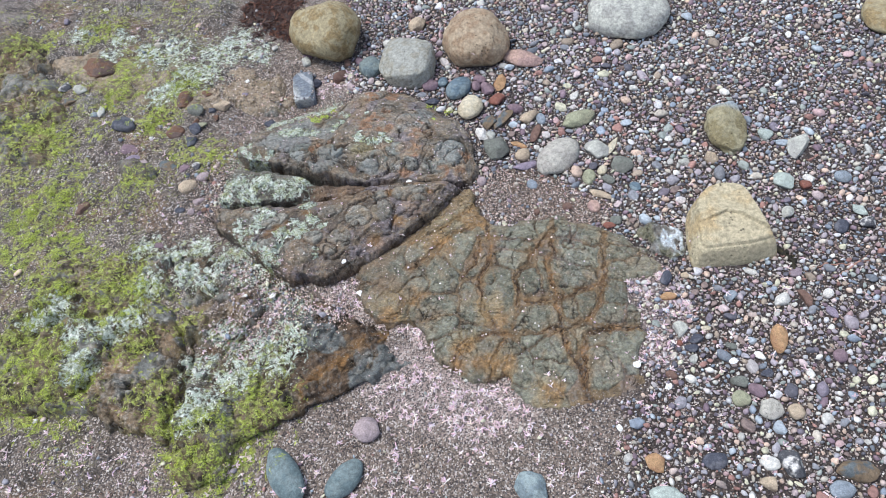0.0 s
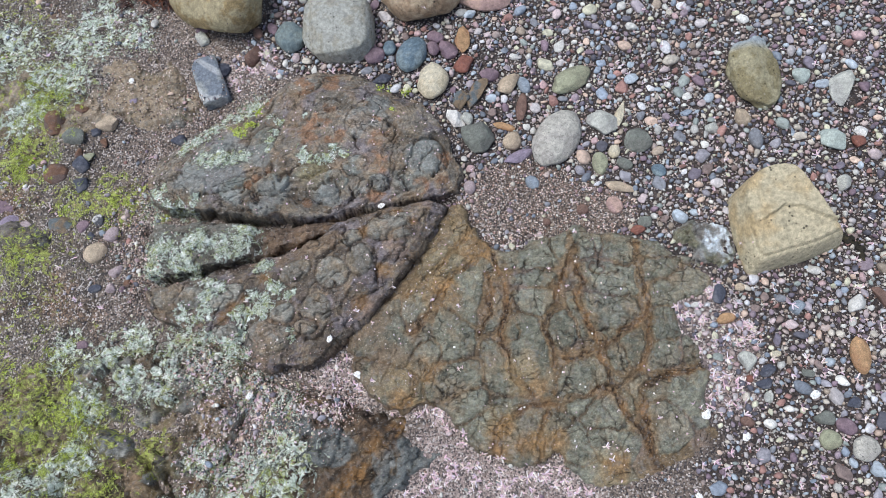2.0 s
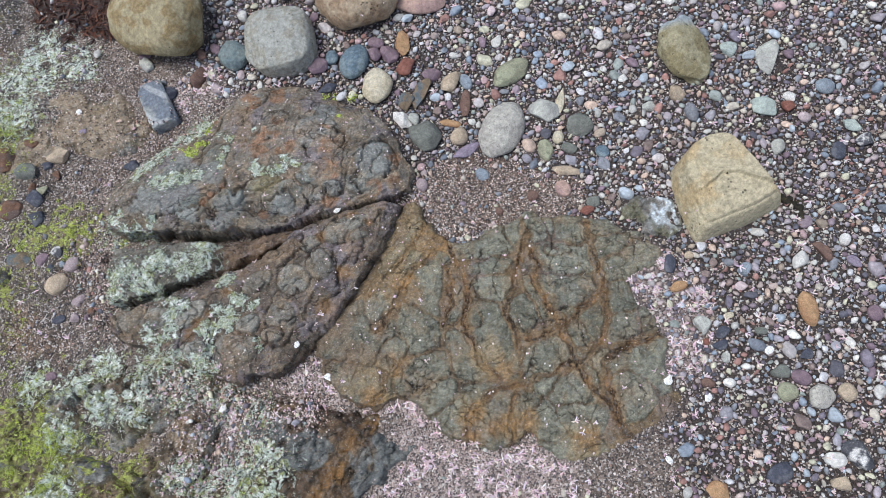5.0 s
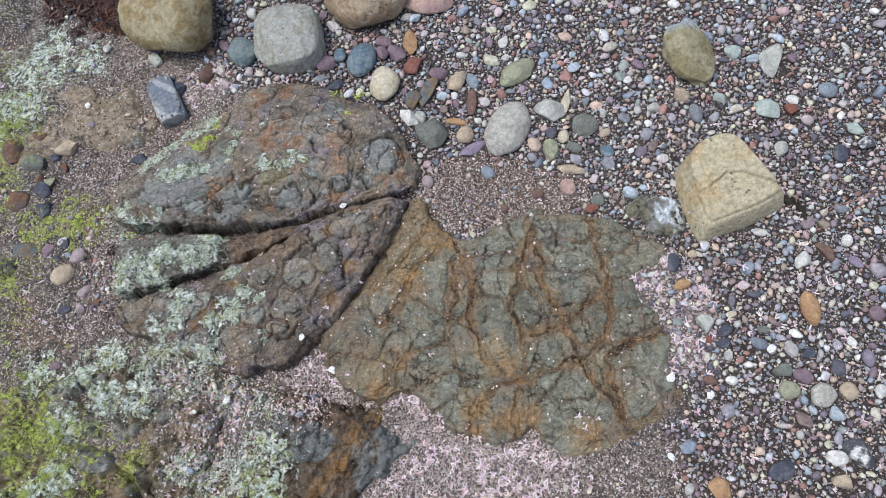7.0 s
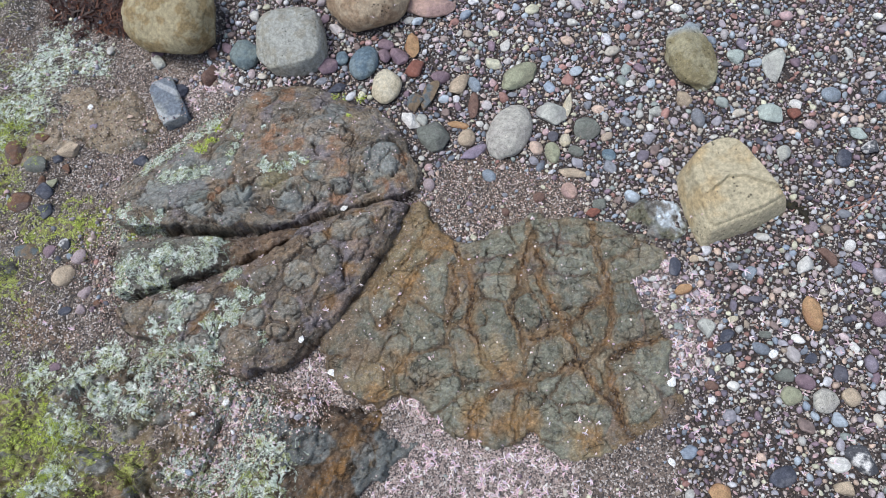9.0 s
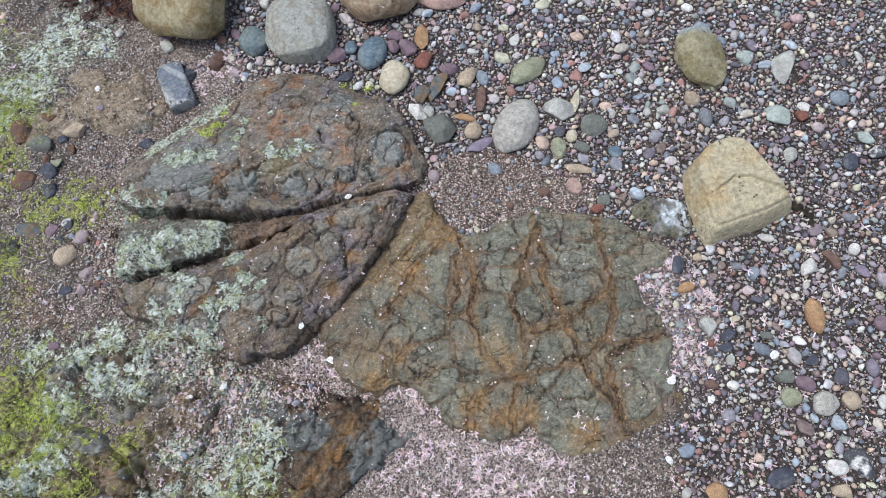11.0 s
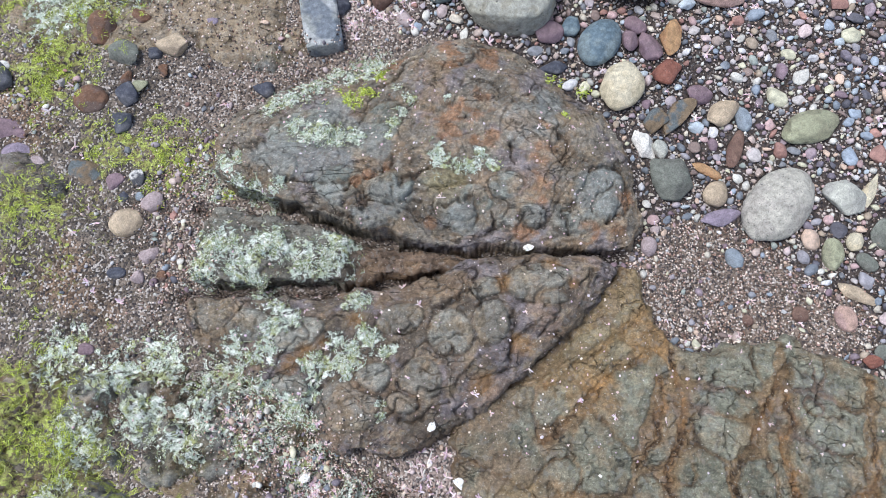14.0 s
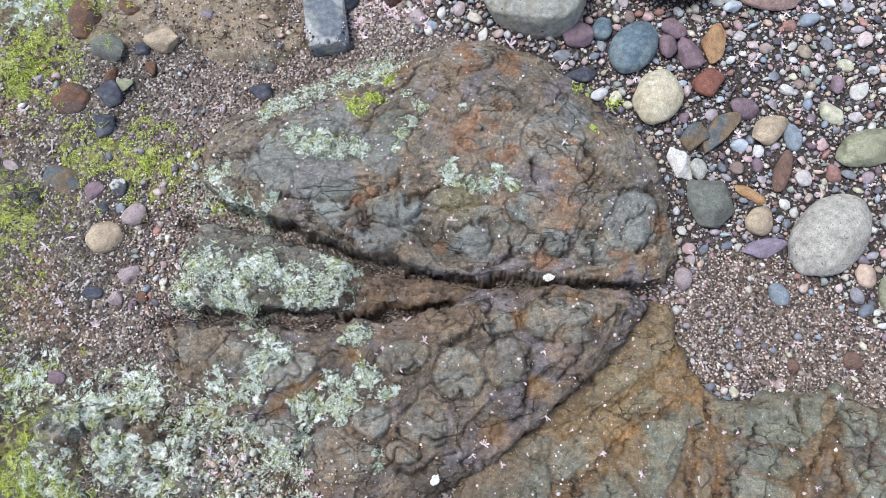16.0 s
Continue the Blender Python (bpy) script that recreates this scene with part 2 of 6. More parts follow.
def chooser(n, l, value, colours):
    """A stepped ramp that deals out one of the colours for a random number."""
    ramp = n.new("ShaderNodeValToRGB")
    ramp.color_ramp.interpolation = "CONSTANT"
    e = ramp.color_ramp.elements
    for k, c in enumerate(colours):
        el = e[k] if k < 2 else e.new(k / len(colours))
        el.position, el.color = k / len(colours), (*c, 1)
    l.new(value, ramp.inputs["Fac"])
    return ramp.outputs["Color"]


def dealt_material(name, colours, single=False, roughness=0.7, scale=120, contrast=0.3, speckle=0.25):
    """Pieces of many colours: by object where single, else by island of one mesh."""
    mat, n, l, shader = nodes_of(name, roughness)
    if single:
        rand = n.new("ShaderNodeObjectInfo").outputs["Random"]
    else:
        rand = n.new("ShaderNodeNewGeometry").outputs["Random Per Island"]
    pos = n.new("ShaderNodeNewGeometry").outputs["Position"]
    c = chooser(n, l, rand, colours)
    again = n.new("ShaderNodeMath")
    again.operation = "MULTIPLY"
    again.inputs[1].default_value = 37.7
    l.new(rand, again.inputs[0])
    part_of = n.new("ShaderNodeMath")
    part_of.operation = "FRACT"
    l.new(again.outputs[0], part_of.inputs[0])
    c = scaled(n, l, c, ranged(n, l, part_of.outputs[0], 0, 1, 0.82, 1.22))
    mottle, grain = add_noise(n, l, pos, scale, 4), add_noise(n, l, pos, scale * 6, 2)
    c = scaled(n, l, c, ranged(n, l, mottle, 0.3, 0.7, 1 - contrast, 1 + contrast))
    c = scaled(n, l, c, ranged(n, l, grain, 0.3, 0.7, 1 - contrast * 0.6, 1 + contrast * 0.6))
    dust = ranged(n, l, add_noise(n, l, pos, scale * 3, 2), 0.66, 0.72, 0.0, speckle)
    c = mixed(n, l, c, (0.5, 0.46, 0.42), dust)
    l.new(c, shader.inputs["Base Color"])
    bumped(n, l, shader, [(mottle, 0.25, 0.003), (grain, 0.3, 0.0008)])
    return mat


def stone_material(name, main, second, amount=0.5, scale=30, speck=0.3, speck_colour=(0.45, 0.42, 0.38), stripes=0.0, pits=0.0, split=None):
    mat, n, l, shader = nodes_of(name, 0.78)
    pos = n.new("ShaderNodeTexCoord").outputs["Object"]
    patch, mottle, grain = add_noise(n, l, pos, scale, 3), add_noise(n, l, pos, 110, 5), add_noise(n, l, pos, 700, 2)
    c = mixed(n, l, tuple(1.25 * k for k in lin(*main)), tuple(1.25 * k for k in lin(*second)), ranged(n, l, patch, 0.62 - 0.3 * amount, 0.72 - 0.3 * amount, 0.0, 1.0))
    if split is not None:
        where = n.new("ShaderNodeSeparateXYZ")
        l.new(pos, where.inputs[0])
        c = mixed(n, l, (0.36, 0.40, 0.42), c, ranged(n, l, where.outputs["X"], split - 0.012, split + 0.012, 0.0, 1.0))
    if stripes:
        w = n.new("ShaderNodeTexWave")
        w.inputs["Scale"].default_value, w.inputs["Distortion"].default_value = 4.5, 6
        w.inputs["Detail"].default_value = 3
        slant = n.new("ShaderNodeMapping")
        slant.inputs["Rotation"].default_value = (0, 0, radians(38))
        l.new(pos, slant.inputs["Vector"])
        l.new(slant.outputs["Vector"], w.inputs["Vector"])
        c = mixed(n, l, c, (0.5, 0.5, 0.5), ranged(n, l, w.outputs["Fac"], 0.8, 0.92, 0.0, stripes))
    c = scaled(n, l, c, ranged(n, l, mottle, 0.3, 0.7, 0.66, 1.34))
    c = scaled(n, l, c, ranged(n, l, grain, 0.3, 0.7, 0.66, 1.34))
    c = mixed(n, l, c, speck_colour, ranged(n, l, add_noise(n, l, pos, 300, 2), 0.64, 0.68, 0.0, speck))
    heights = [(mottle, 0.5, 0.004), (grain, 0.6, 0.001)]
    if pits:
        v = n.new("ShaderNodeTexVoronoi")
        v.inputs["Scale"].default_value = 120
        l.new(pos, v.inputs["Vector"])
        spread = add_noise(n, l, pos, 45, 3)
        gate = n.new("ShaderNodeMath")
        gate.operation = "ADD"
        l.new(v.outputs["Distance"], gate.inputs[0])
        l.new(ranged(n, l, spread, 0.40, 0.68, 0.35, -0.12), gate.inputs[1])
        hole = ranged(n, l, gate.outputs[0], 0.16, 0.26, 0.0, 1.0)
        c = mixed(n, l, scaled(n, l, c, ranged(n, l, hole, 0, 1, 0.28, 0.28)), c, hole)
        heights.append((hole, pits, 0.003))
    l.new(c, shader.inputs["Base Color"])
    bumped(n, l, shader, heights)
    return mat


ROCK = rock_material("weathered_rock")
SAND = sand_material("gritty_sand")
SHINGLE = [tuple(1.08 * k for k in lin(*c)) for c in (
    (171, 160, 165), (148, 132, 139), (195, 191, 184), (135, 136, 141), (196, 186, 172), (161, 123, 114), (118, 123, 131), (216, 212, 204),
    (182, 164, 156), (154, 160, 154), (133, 113, 122), (205, 179, 161), (175, 183, 190), (120, 112, 122), (186, 178, 176), (163, 147, 131),
    (144, 153, 165), (186, 157, 156), (207, 202, 177), (140, 122, 116), (96, 94, 102), (206, 203, 204), (190, 172, 171), (159, 155, 161))]
GRIT = [tuple(1.2 * k for k in lin(*c)) for c in (
    (138, 116, 104), (104, 88, 82), (176, 158, 146), (70, 64, 66), (154, 126, 110), (216, 204, 194), (118, 100, 90), (56, 52, 56), (186, 152, 140), (142, 126, 112), (124, 96, 82), (84, 72, 70), (232, 218, 208), (206, 184, 174), (226, 208, 198))]
PEBBLE_ONE = dealt_material("pebble_each", SHINGLE, True)
PEBBLES = dealt_material("pebble_mix", SHINGLE)
GRITS = dealt_material("grit_mix", GRIT, scale=300, speckle=0.1)
SHELL = dealt_material("shell_grit", [lin(*c) for c in ((236, 216, 216), (228, 194, 204), (242, 234, 226), (214, 188, 204), (234, 218, 204), (206, 182, 176), (234, 222, 230), (220, 190, 194))], scale=200, contrast=0.15, speckle=0.1)
PALE_WEED = dealt_material("bleached_algae", [lin(*c) for c in ((186, 194, 172), (166, 182, 160), (210, 214, 202), (146, 158, 114), (180, 194, 188), (128, 142, 94), (196, 196, 170), (112, 114, 90), (222, 222, 214))], roughness=0.9, scale=150, speckle=0.1)
GREEN_WEED = dealt_material("green_algae", [lin(*c) for c in ((178, 192, 66), (150, 166, 56), (200, 212, 100), (120, 132, 56), (164, 176, 90), (104, 110, 52), (190, 198, 130))], roughness=0.75, scale=150, speckle=0.05)
BROWN_WEED = dealt_material("brown_seaweed", [lin(*c) for c in ((72, 44, 34), (52, 32, 28), (96, 58, 40), (60, 42, 36))], roughness=0.5, scale=150, speckle=0.05)


# ---- relief of the shore ----
HOLLOWS = [(0.06, 1.42, -0.028, 0.20), (-0.14, 0.72, -0.012, 0.10), (-0.62, 1.62, -0.025, 0.12), (-1.25, 1.85, 0.03, 0.30), (0.10, 0.48, -0.03, 0.20), (-0.40, 0.50, -0.03, 0.18)]


CLEFTS = [([(-0.78, 1.352), (-0.70, 1.342), (-0.635, 1.330), (-0.531, 1.302), (-0.43, 1.288), (-0.30, 1.284), (-0.20, 1.293), (-0.10, 1.295)], 0.03),
          ([(-0.79, 1.207), (-0.67, 1.206), (-0.60, 1.210), (-0.53, 1.218), (-0.45, 1.237), (-0.36, 1.256), (-0.30, 1.277)], 0.04),
          ([(-0.37, 1.035), (-0.30, 1.065), (-0.24, 1.11), (-0.16, 1.19), (-0.10, 1.27)], 0.03),
          ([(-0.70, 1.09), (-0.63, 1.045), (-0.57, 1.0), (-0.50, 0.962), (-0.45, 0.935), (-0.40, 0.905), (-0.34, 0.868), (-0.28, 0.852)], 0.02)]


def ground_height(x, y):
    x, y = np.asarray(x, float), np.asarray(y, float)
    z = 0.004 * fbm(x, y, 5, 4, 3) + 0.03 * gnoise(x * 0.3, y * 0.3, 8) * smooth(np.hypot(x, y - 1.2), 1.5, 6)
    for cx, cy, h, r in HOLLOWS:
        z = z + h * np.exp(-((x - cx) ** 2 + (y - cy) ** 2) / (2 * r * r))
    for points, deep in CLEFTS:
        z = z - deep * np.exp(-(line_distance(x, y, points) / 0.008) ** 2)
    return z


PINK_SPOTS = [(-0.20, 0.75, 0.07), (-0.13, 0.72, 0.09), (-0.06, 0.67, 0.07), (-0.25, 0.72, 0.06), (-0.39, 0.95, 0.04), (-0.35, 0.91, 0.03), (-0.27, 0.87, 0.02), (-0.20, 0.84, 0.03),
              (0.33, 0.97, 0.05), (0.36, 0.89, 0.06), (0.35, 0.80, 0.05), (0.02, 0.67, 0.05), (-0.59, 0.92, 0.03), (-0.57, 1.73, 0.04), (-0.49, 1.74, 0.04)]
PIT_SPOTS = [(0.03, 1.28, 0.07), (0.08, 1.25, 0.07), (-0.02, 1.24, 0.06), (0.14, 1.21, 0.06), (0.22, 1.19, 0.04)]
PALE_SPOTS = [(-0.71, 1.08, 0.05), (-0.65, 1.02, 0.05), (-0.53, 0.80, 0.07), (-0.78, 1.90, 0.04), (-0.91, 1.89, 0.07), (-0.86, 1.96, 0.06), (-0.95, 1.78, 0.06), (-0.50, 0.92, 0.03), (-0.56, 0.96, 0.04), (-1.10, 1.90, 0.08), (-1.00, 1.80, 0.05), (-0.62, 0.72, 0.05), (-0.68, 0.84, 0.03), (-0.70, 0.66, 0.03)]
PALE_SPOTS += [(-1.28, 1.98, 0.04), (-1.17, 1.91, 0.04), (-1.09, 1.87, 0.04), (-1.01, 1.81, 0.04), (-0.93, 1.78, 0.04), (-0.85, 1.88, 0.04), (-0.78, 1.87, 0.04), (-1.04, 1.71, 0.04), (-1.46, 2.03, 0.04), (-1.29, 1.89, 0.04), (-1.07, 1.69, 0.04), (-1.04, 0.84, 0.04), (-0.97, 0.86, 0.04), (-0.92, 0.89, 0.04), (-0.90, 0.99, 0.04), (-0.82, 1.02, 0.04), (-0.75, 1.00, 0.04), (-0.71, 1.07, 0.04), (-0.63, 0.82, 0.04), (-0.55, 0.79, 0.04), (-0.71, 0.75, 0.04), (-1.00, 0.75, 0.04), (-0.70, 0.62, 0.04), (-0.67, 0.65, 0.04), (-1.18, 0.89, 0.04), (-1.12, 0.91, 0.04), (-0.96, 1.11, 0.04), (-0.87, 1.09, 0.04), (-0.80, 1.11, 0.04)]
GREEN_SPOTS = [(-1.11, 0.71, 0.09), (-1.03, 0.68, 0.07), (-1.18, 0.77, 0.07), (-1.28, 1.31, 0.07), (-1.33, 1.25, 0.09), (-1.31, 1.14, 0.07), (-1.19, 1.11, 0.07), (-1.05, 1.34, 0.05), (-1.06, 1.57, 0.05),
               (-1.21, 1.71, 0.06), (-1.21, 1.82, 0.06), (-1.04, 1.62, 0.05), (-1.00, 1.74, 0.06), (-0.85, 1.44, 0.05), (-0.96, 1.45, 0.03), (-1.02, 1.00, 0.09), (-0.92, 0.93, 0.07), (-1.13, 0.93, 0.07),
               (-0.69, 0.57, 0.06), (-0.65, 0.50, 0.06), (-0.60, 0.56, 0.07), (-0.54, 0.69, 0.06), (-1.44, 1.55, 0.09), (-1.35, 1.50, 0.06), (-1.61, 1.97, 0.06), (-1.38, 2.03, 0.07), (-0.80, 0.68, 0.05), (-0.74, 0.60, 0.04), (-0.90, 0.82, 0.05), (-1.16, 0.86, 0.08)]
MOSS_SPOTS = [(-1.34, 1.31, 0.04), (-1.28, 1.24, 0.04), (-1.25, 1.39, 0.04), (-1.33, 1.15, 0.04), (-1.11, 1.10, 0.04), (-1.05, 1.36, 0.04), (-1.04, 1.58, 0.04), (-0.93, 1.44, 0.04), (-0.81, 1.45, 0.04), (-1.22, 1.75, 0.04), (-1.11, 0.74, 0.04), (-1.04, 0.69, 0.04), (-1.05, 0.65, 0.04), (-1.13, 0.68, 0.04), (-0.99, 0.71, 0.04), (-0.90, 0.92, 0.04), (-0.77, 0.88, 0.04), (-1.01, 0.94, 0.04), (-1.14, 1.01, 0.04), (-0.69, 0.57, 0.04), (-0.59, 0.54, 0.04), (-0.65, 0.52, 0.04), (-0.52, 0.69, 0.04), (-0.55, 0.62, 0.04), (-1.57, 2.04, 0.04), (-1.51, 1.55, 0.04), (-1.41, 1.54, 0.04), (-1.23, 1.55, 0.04), (-1.44, 1.38, 0.04), (-1.31, 1.07, 0.04), (-1.23, 1.03, 0.04), (-1.40, 1.77, 0.04)] + GREEN_SPOTS
SHORE_Y = [0.0, 0.5, 0.65, 0.8, 1.0, 1.3, 1.65, 1.75, 2.2, 3.2]
SHORE_X = [0.22, 0.20, 0.25, 0.30, 0.0, -0.2, -0.4, -0.5, -0.5, -0.6]


def shingle_share(x, y):
    """1 on the shingle, 0 on the sand and silt beside it."""
    return smooth(x - np.interp(y, SHORE_Y, SHORE_X) + 0.07 * fbm(x, y, 7, 4, 21), -0.06, 0.06)


def moss_share(x, y):
    """Where yellow-green algae grow: in patches, and thinly all over the rocks away from the shingle."""
    thin = 0.26 * smooth(-x, 0.85, 1.05) * smooth(fbm(x, y, 5, 3, 58), -0.45, 0.3) * (np.hypot(x, y - 1.2) < 4)
    return np.maximum(0.62 * blots(x, y, MOSS_SPOTS, 0.6, 59), thin)


def make_ground():
    def axis(lo, hi, step):
        inner = np.arange(lo, hi + step / 2, step)
        outer = step * 1.35 ** np.arange(1, 36)
        outer = np.cumsum(outer)
        return np.concatenate([(lo - outer)[::-1], inner, hi + outer])
    xs, ys = axis(-1.7, 1.25, 0.0076), axis(0.3, 2.4, 0.0076)
    X, Y = np.meshgrid(xs, ys)
    shing = shingle_share(X, Y)
    Z = ground_height(X, Y)
    Z = Z + 0.0025 * fbm(X, Y, 45, 3, 31) * (np.hypot(X, Y - 1.2) < 3)
    left = smooth(-X, 0.75, 0.95)
    f1, f2, ident = worley(X + 0.02 * fbm(X, Y, 20, 2, 60), Y, 14, 61)
    lumps = left * smooth(fbm(X, Y, 4, 2, 62), -0.3, 0.4)
    Z = Z + lumps * (0.026 * (0.5 - f1) + 0.012 * ident + 0.006 * fbm(X, Y, 22, 4, 64)) * (np.hypot(X, Y - 1.2) < 3)
    c = np.empty(X.shape + (3,))
    c[:] = lin(130, 116, 106)
    c = mix(c, lin(122, 110, 100), left)
    # ground darkened below the shingle: shade of the pebble gaps painted in
    c = mix(c, lin(78, 69, 65), shing)
    c = mix(c, lin(130, 115, 104), np.clip(blots(X, Y, PIT_SPOTS, 0.2) * 2, 0, 1))
    c = mix(c, lin(132, 104, 82), left * smooth(fbm(X, Y, 6, 4, 63), 0.1, 0.6) * 0.6)
    c = mix(c, lin(128, 126, 120), left * smooth(ident, 0.6, 0.8) * lumps * 0.6)
    c = mix(c, lin(78, 70, 62), left * smooth(fbm(X, Y, 15, 5, 65, 0.7), 0.0, 0.4) * 0.75)
    c = mix(c, lin(186, 166, 160), blots(X, Y, PINK_SPOTS) * 0.5)
    away = smooth(np.hypot(X, Y - 1.2), 1.9, 2.6)
    c = mix(c, lin(124, 115, 113), away)
    n, m = X.shape
    ids = np.arange(n * m).reshape(n, m)
    faces = np.stack([ids[:-1, :-1], ids[:-1, 1:], ids[1:, 1:], ids[1:, :-1]], -1).reshape(-1, 4)
    me = mesh_from("ground", np.stack([X, Y, Z], -1).reshape(-1, 3), faces)
    tint(me, c.reshape(-1, 3), blots(X, Y, PALE_SPOTS, 0.3).ravel() * 0.85, (moss_share(X, Y) * (1 - away)).ravel())
    me.materials.append(SAND)
    return tagged(new("ground", me), "brown gritty sand and silt of the shore under pebbles", "ground", kind="structure")


make_ground()

# ---- bedrock and the boulder: each one a solid with its own outline and relief ----
ROCK_RINGS = []


VEINS = [[(0.127, 1.162), (0.106, 1.101), (0.080, 1.053), (0.061, 1.004), (0.028, 0.978), (0.033, 0.937), (0.035, 0.889)],
         [(0.117, 1.089), (0.126, 1.049), (0.106, 1.009), (0.116, 0.961), (0.125, 0.911), (0.129, 0.872), (0.130, 0.838), (0.148, 0.784), (0.172, 0.737), (0.174, 0.698), (0.186, 0.668)],
         [(0.253, 1.115), (0.243, 1.061), (0.244, 1.014), (0.228, 0.964), (0.193, 0.939), (0.144, 0.918), (0.106, 0.903), (0.054, 0.897)],
         [(0.238, 0.962), (0.223, 0.905), (0.189, 0.855), (0.134, 0.837), (0.081, 0.827), (0.014, 0.821), (-0.024, 0.827)]]
VEINS += [[(0.327, 0.849), (0.282, 0.841), (0.223, 0.837), (0.183, 0.815), (0.177, 0.776), (0.177, 0.728), (0.175, 0.690)],
         [(-0.042, 1.145), (-0.027, 1.084), (-0.029, 1.030), (-0.057, 0.976), (-0.052, 0.931), (-0.048, 0.887), (-0.025, 0.852)],
         [(-0.083, 1.138), (-0.145, 1.100), (-0.193, 1.041), (-0.230, 1.012)],
         [(-0.060, 1.094), (-0.070, 1.024), (-0.098, 0.979)],
         [(-0.024, 0.827), (-0.077, 0.813), (-0.110, 0.767)],
         [(-0.001, 0.809), (-0.016, 0.773), (-0.035, 0.723)],
         [(-0.237, 0.923), (-0.250, 0.885), (-0.267, 0.865)],
         [(-0.060, 1.228), (-0.109, 1.175), (-0.163, 1.133), (-0.226, 1.087)]]
HAIRS = [[(0.140, 1.036), (0.163, 1.056), (0.201, 1.064)],
         [(0.121, 1.005), (0.169, 0.995), (0.211, 0.992)],
         [(-0.194, 0.895), (-0.192, 0.869), (-0.141, 0.880)],
         [(0.067, 1.141), (0.079, 1.091)],
         [(0.070, 0.896), (0.045, 0.853), (0.082, 0.830)],
         [(0.027, 1.032), (0.031, 0.986)],
         [(-0.150, 0.976), (-0.181, 0.950), (-0.206, 0.932)],
         [(0.113, 0.953), (0.152, 0.942)],
         [(0.201, 0.963), (0.167, 0.912), (0.159, 0.863)],
         [(0.025, 1.116), (-0.000, 1.058), (-0.027, 1.038)],
         [(0.178, 1.128), (0.156, 1.059)],
         [(-0.122, 0.826), (-0.068, 0.787), (-0.062, 0.754)],
         [(0.042, 0.805), (0.072, 0.749), (0.128, 0.726)],
         [(0.234, 0.776), (0.235, 0.736)]]


def clast_field(x, y, clasts, seed, loose=0.0, hair=0.0008, band=0.0018):
    """How far into the seams between the packed clasts a point lies, in metres (negative: inside a clast), and the
    clast's number. loose: 1 where the clasts are rounded lumps in a matrix, 0 where they fill the rock."""
    warp = 0.0032 if loose else 0.007
    wx = x + warp * fbm(x, y, 20, 4, seed, 0.6)
    wy = y + warp * fbm(x, y, 20, 4, seed + 3, 0.6)
    m1, m2, which = np.full(x.shape, 99.0), np.full(x.shape, 99.0), np.full(x.shape, -1)
    for k, (cx, cy, a, b, deg) in enumerate(clasts):
        c, s = math.cos(radians(deg)), math.sin(radians(deg))
        q = np.hypot(((wx - cx) * c + (wy - cy) * s) / a, ((wy - cy) * c - (wx - cx) * s) / b)
        near = q < m1
        m2 = np.where(near, m1, np.minimum(m2, q))
        which = np.where(near, k, which)
        m1 = np.where(near, q, m1)
    seam = hair + band * smooth(fbm(x, y, 7, 3, seed + 21), -0.05, 0.5)
    line = np.full(x.shape, 9.0)
    for v in VEINS:
        line = np.minimum(line, line_distance(wx, wy, v))
    seam = seam + 0.0065 * (1 - smooth(line, 0.004, 0.018)) * (1 - loose)
    far = np.maximum(seam - (m2 - m1) * 0.014, (m1 - 2.3) * 0.03)
    far = np.maximum(far, (seam - line) * (1 - loose) - 0.002)
    if loose:
        far = np.maximum(far, (m1 - 1.12) * 0.03 * loose)
    return far, which


def grid_faces(n, m):
    ids = np.arange(n * m).reshape(n, m)
    return np.stack([ids[:-1, :-1], ids[:-1, 1:], ids[1:, 1:], ids[1:, :-1]], -1)


def rock_mesh(name, points, colours, growth, moss, faces):
    used = np.unique(faces)
    back = np.full(len(points), -1)
    back[used] = np.arange(len(used))
    me = mesh_from(name, points[used], back[faces])
    tint(me, colours[used], growth[used], moss[used])
    me.materials.append(ROCK)
    return me


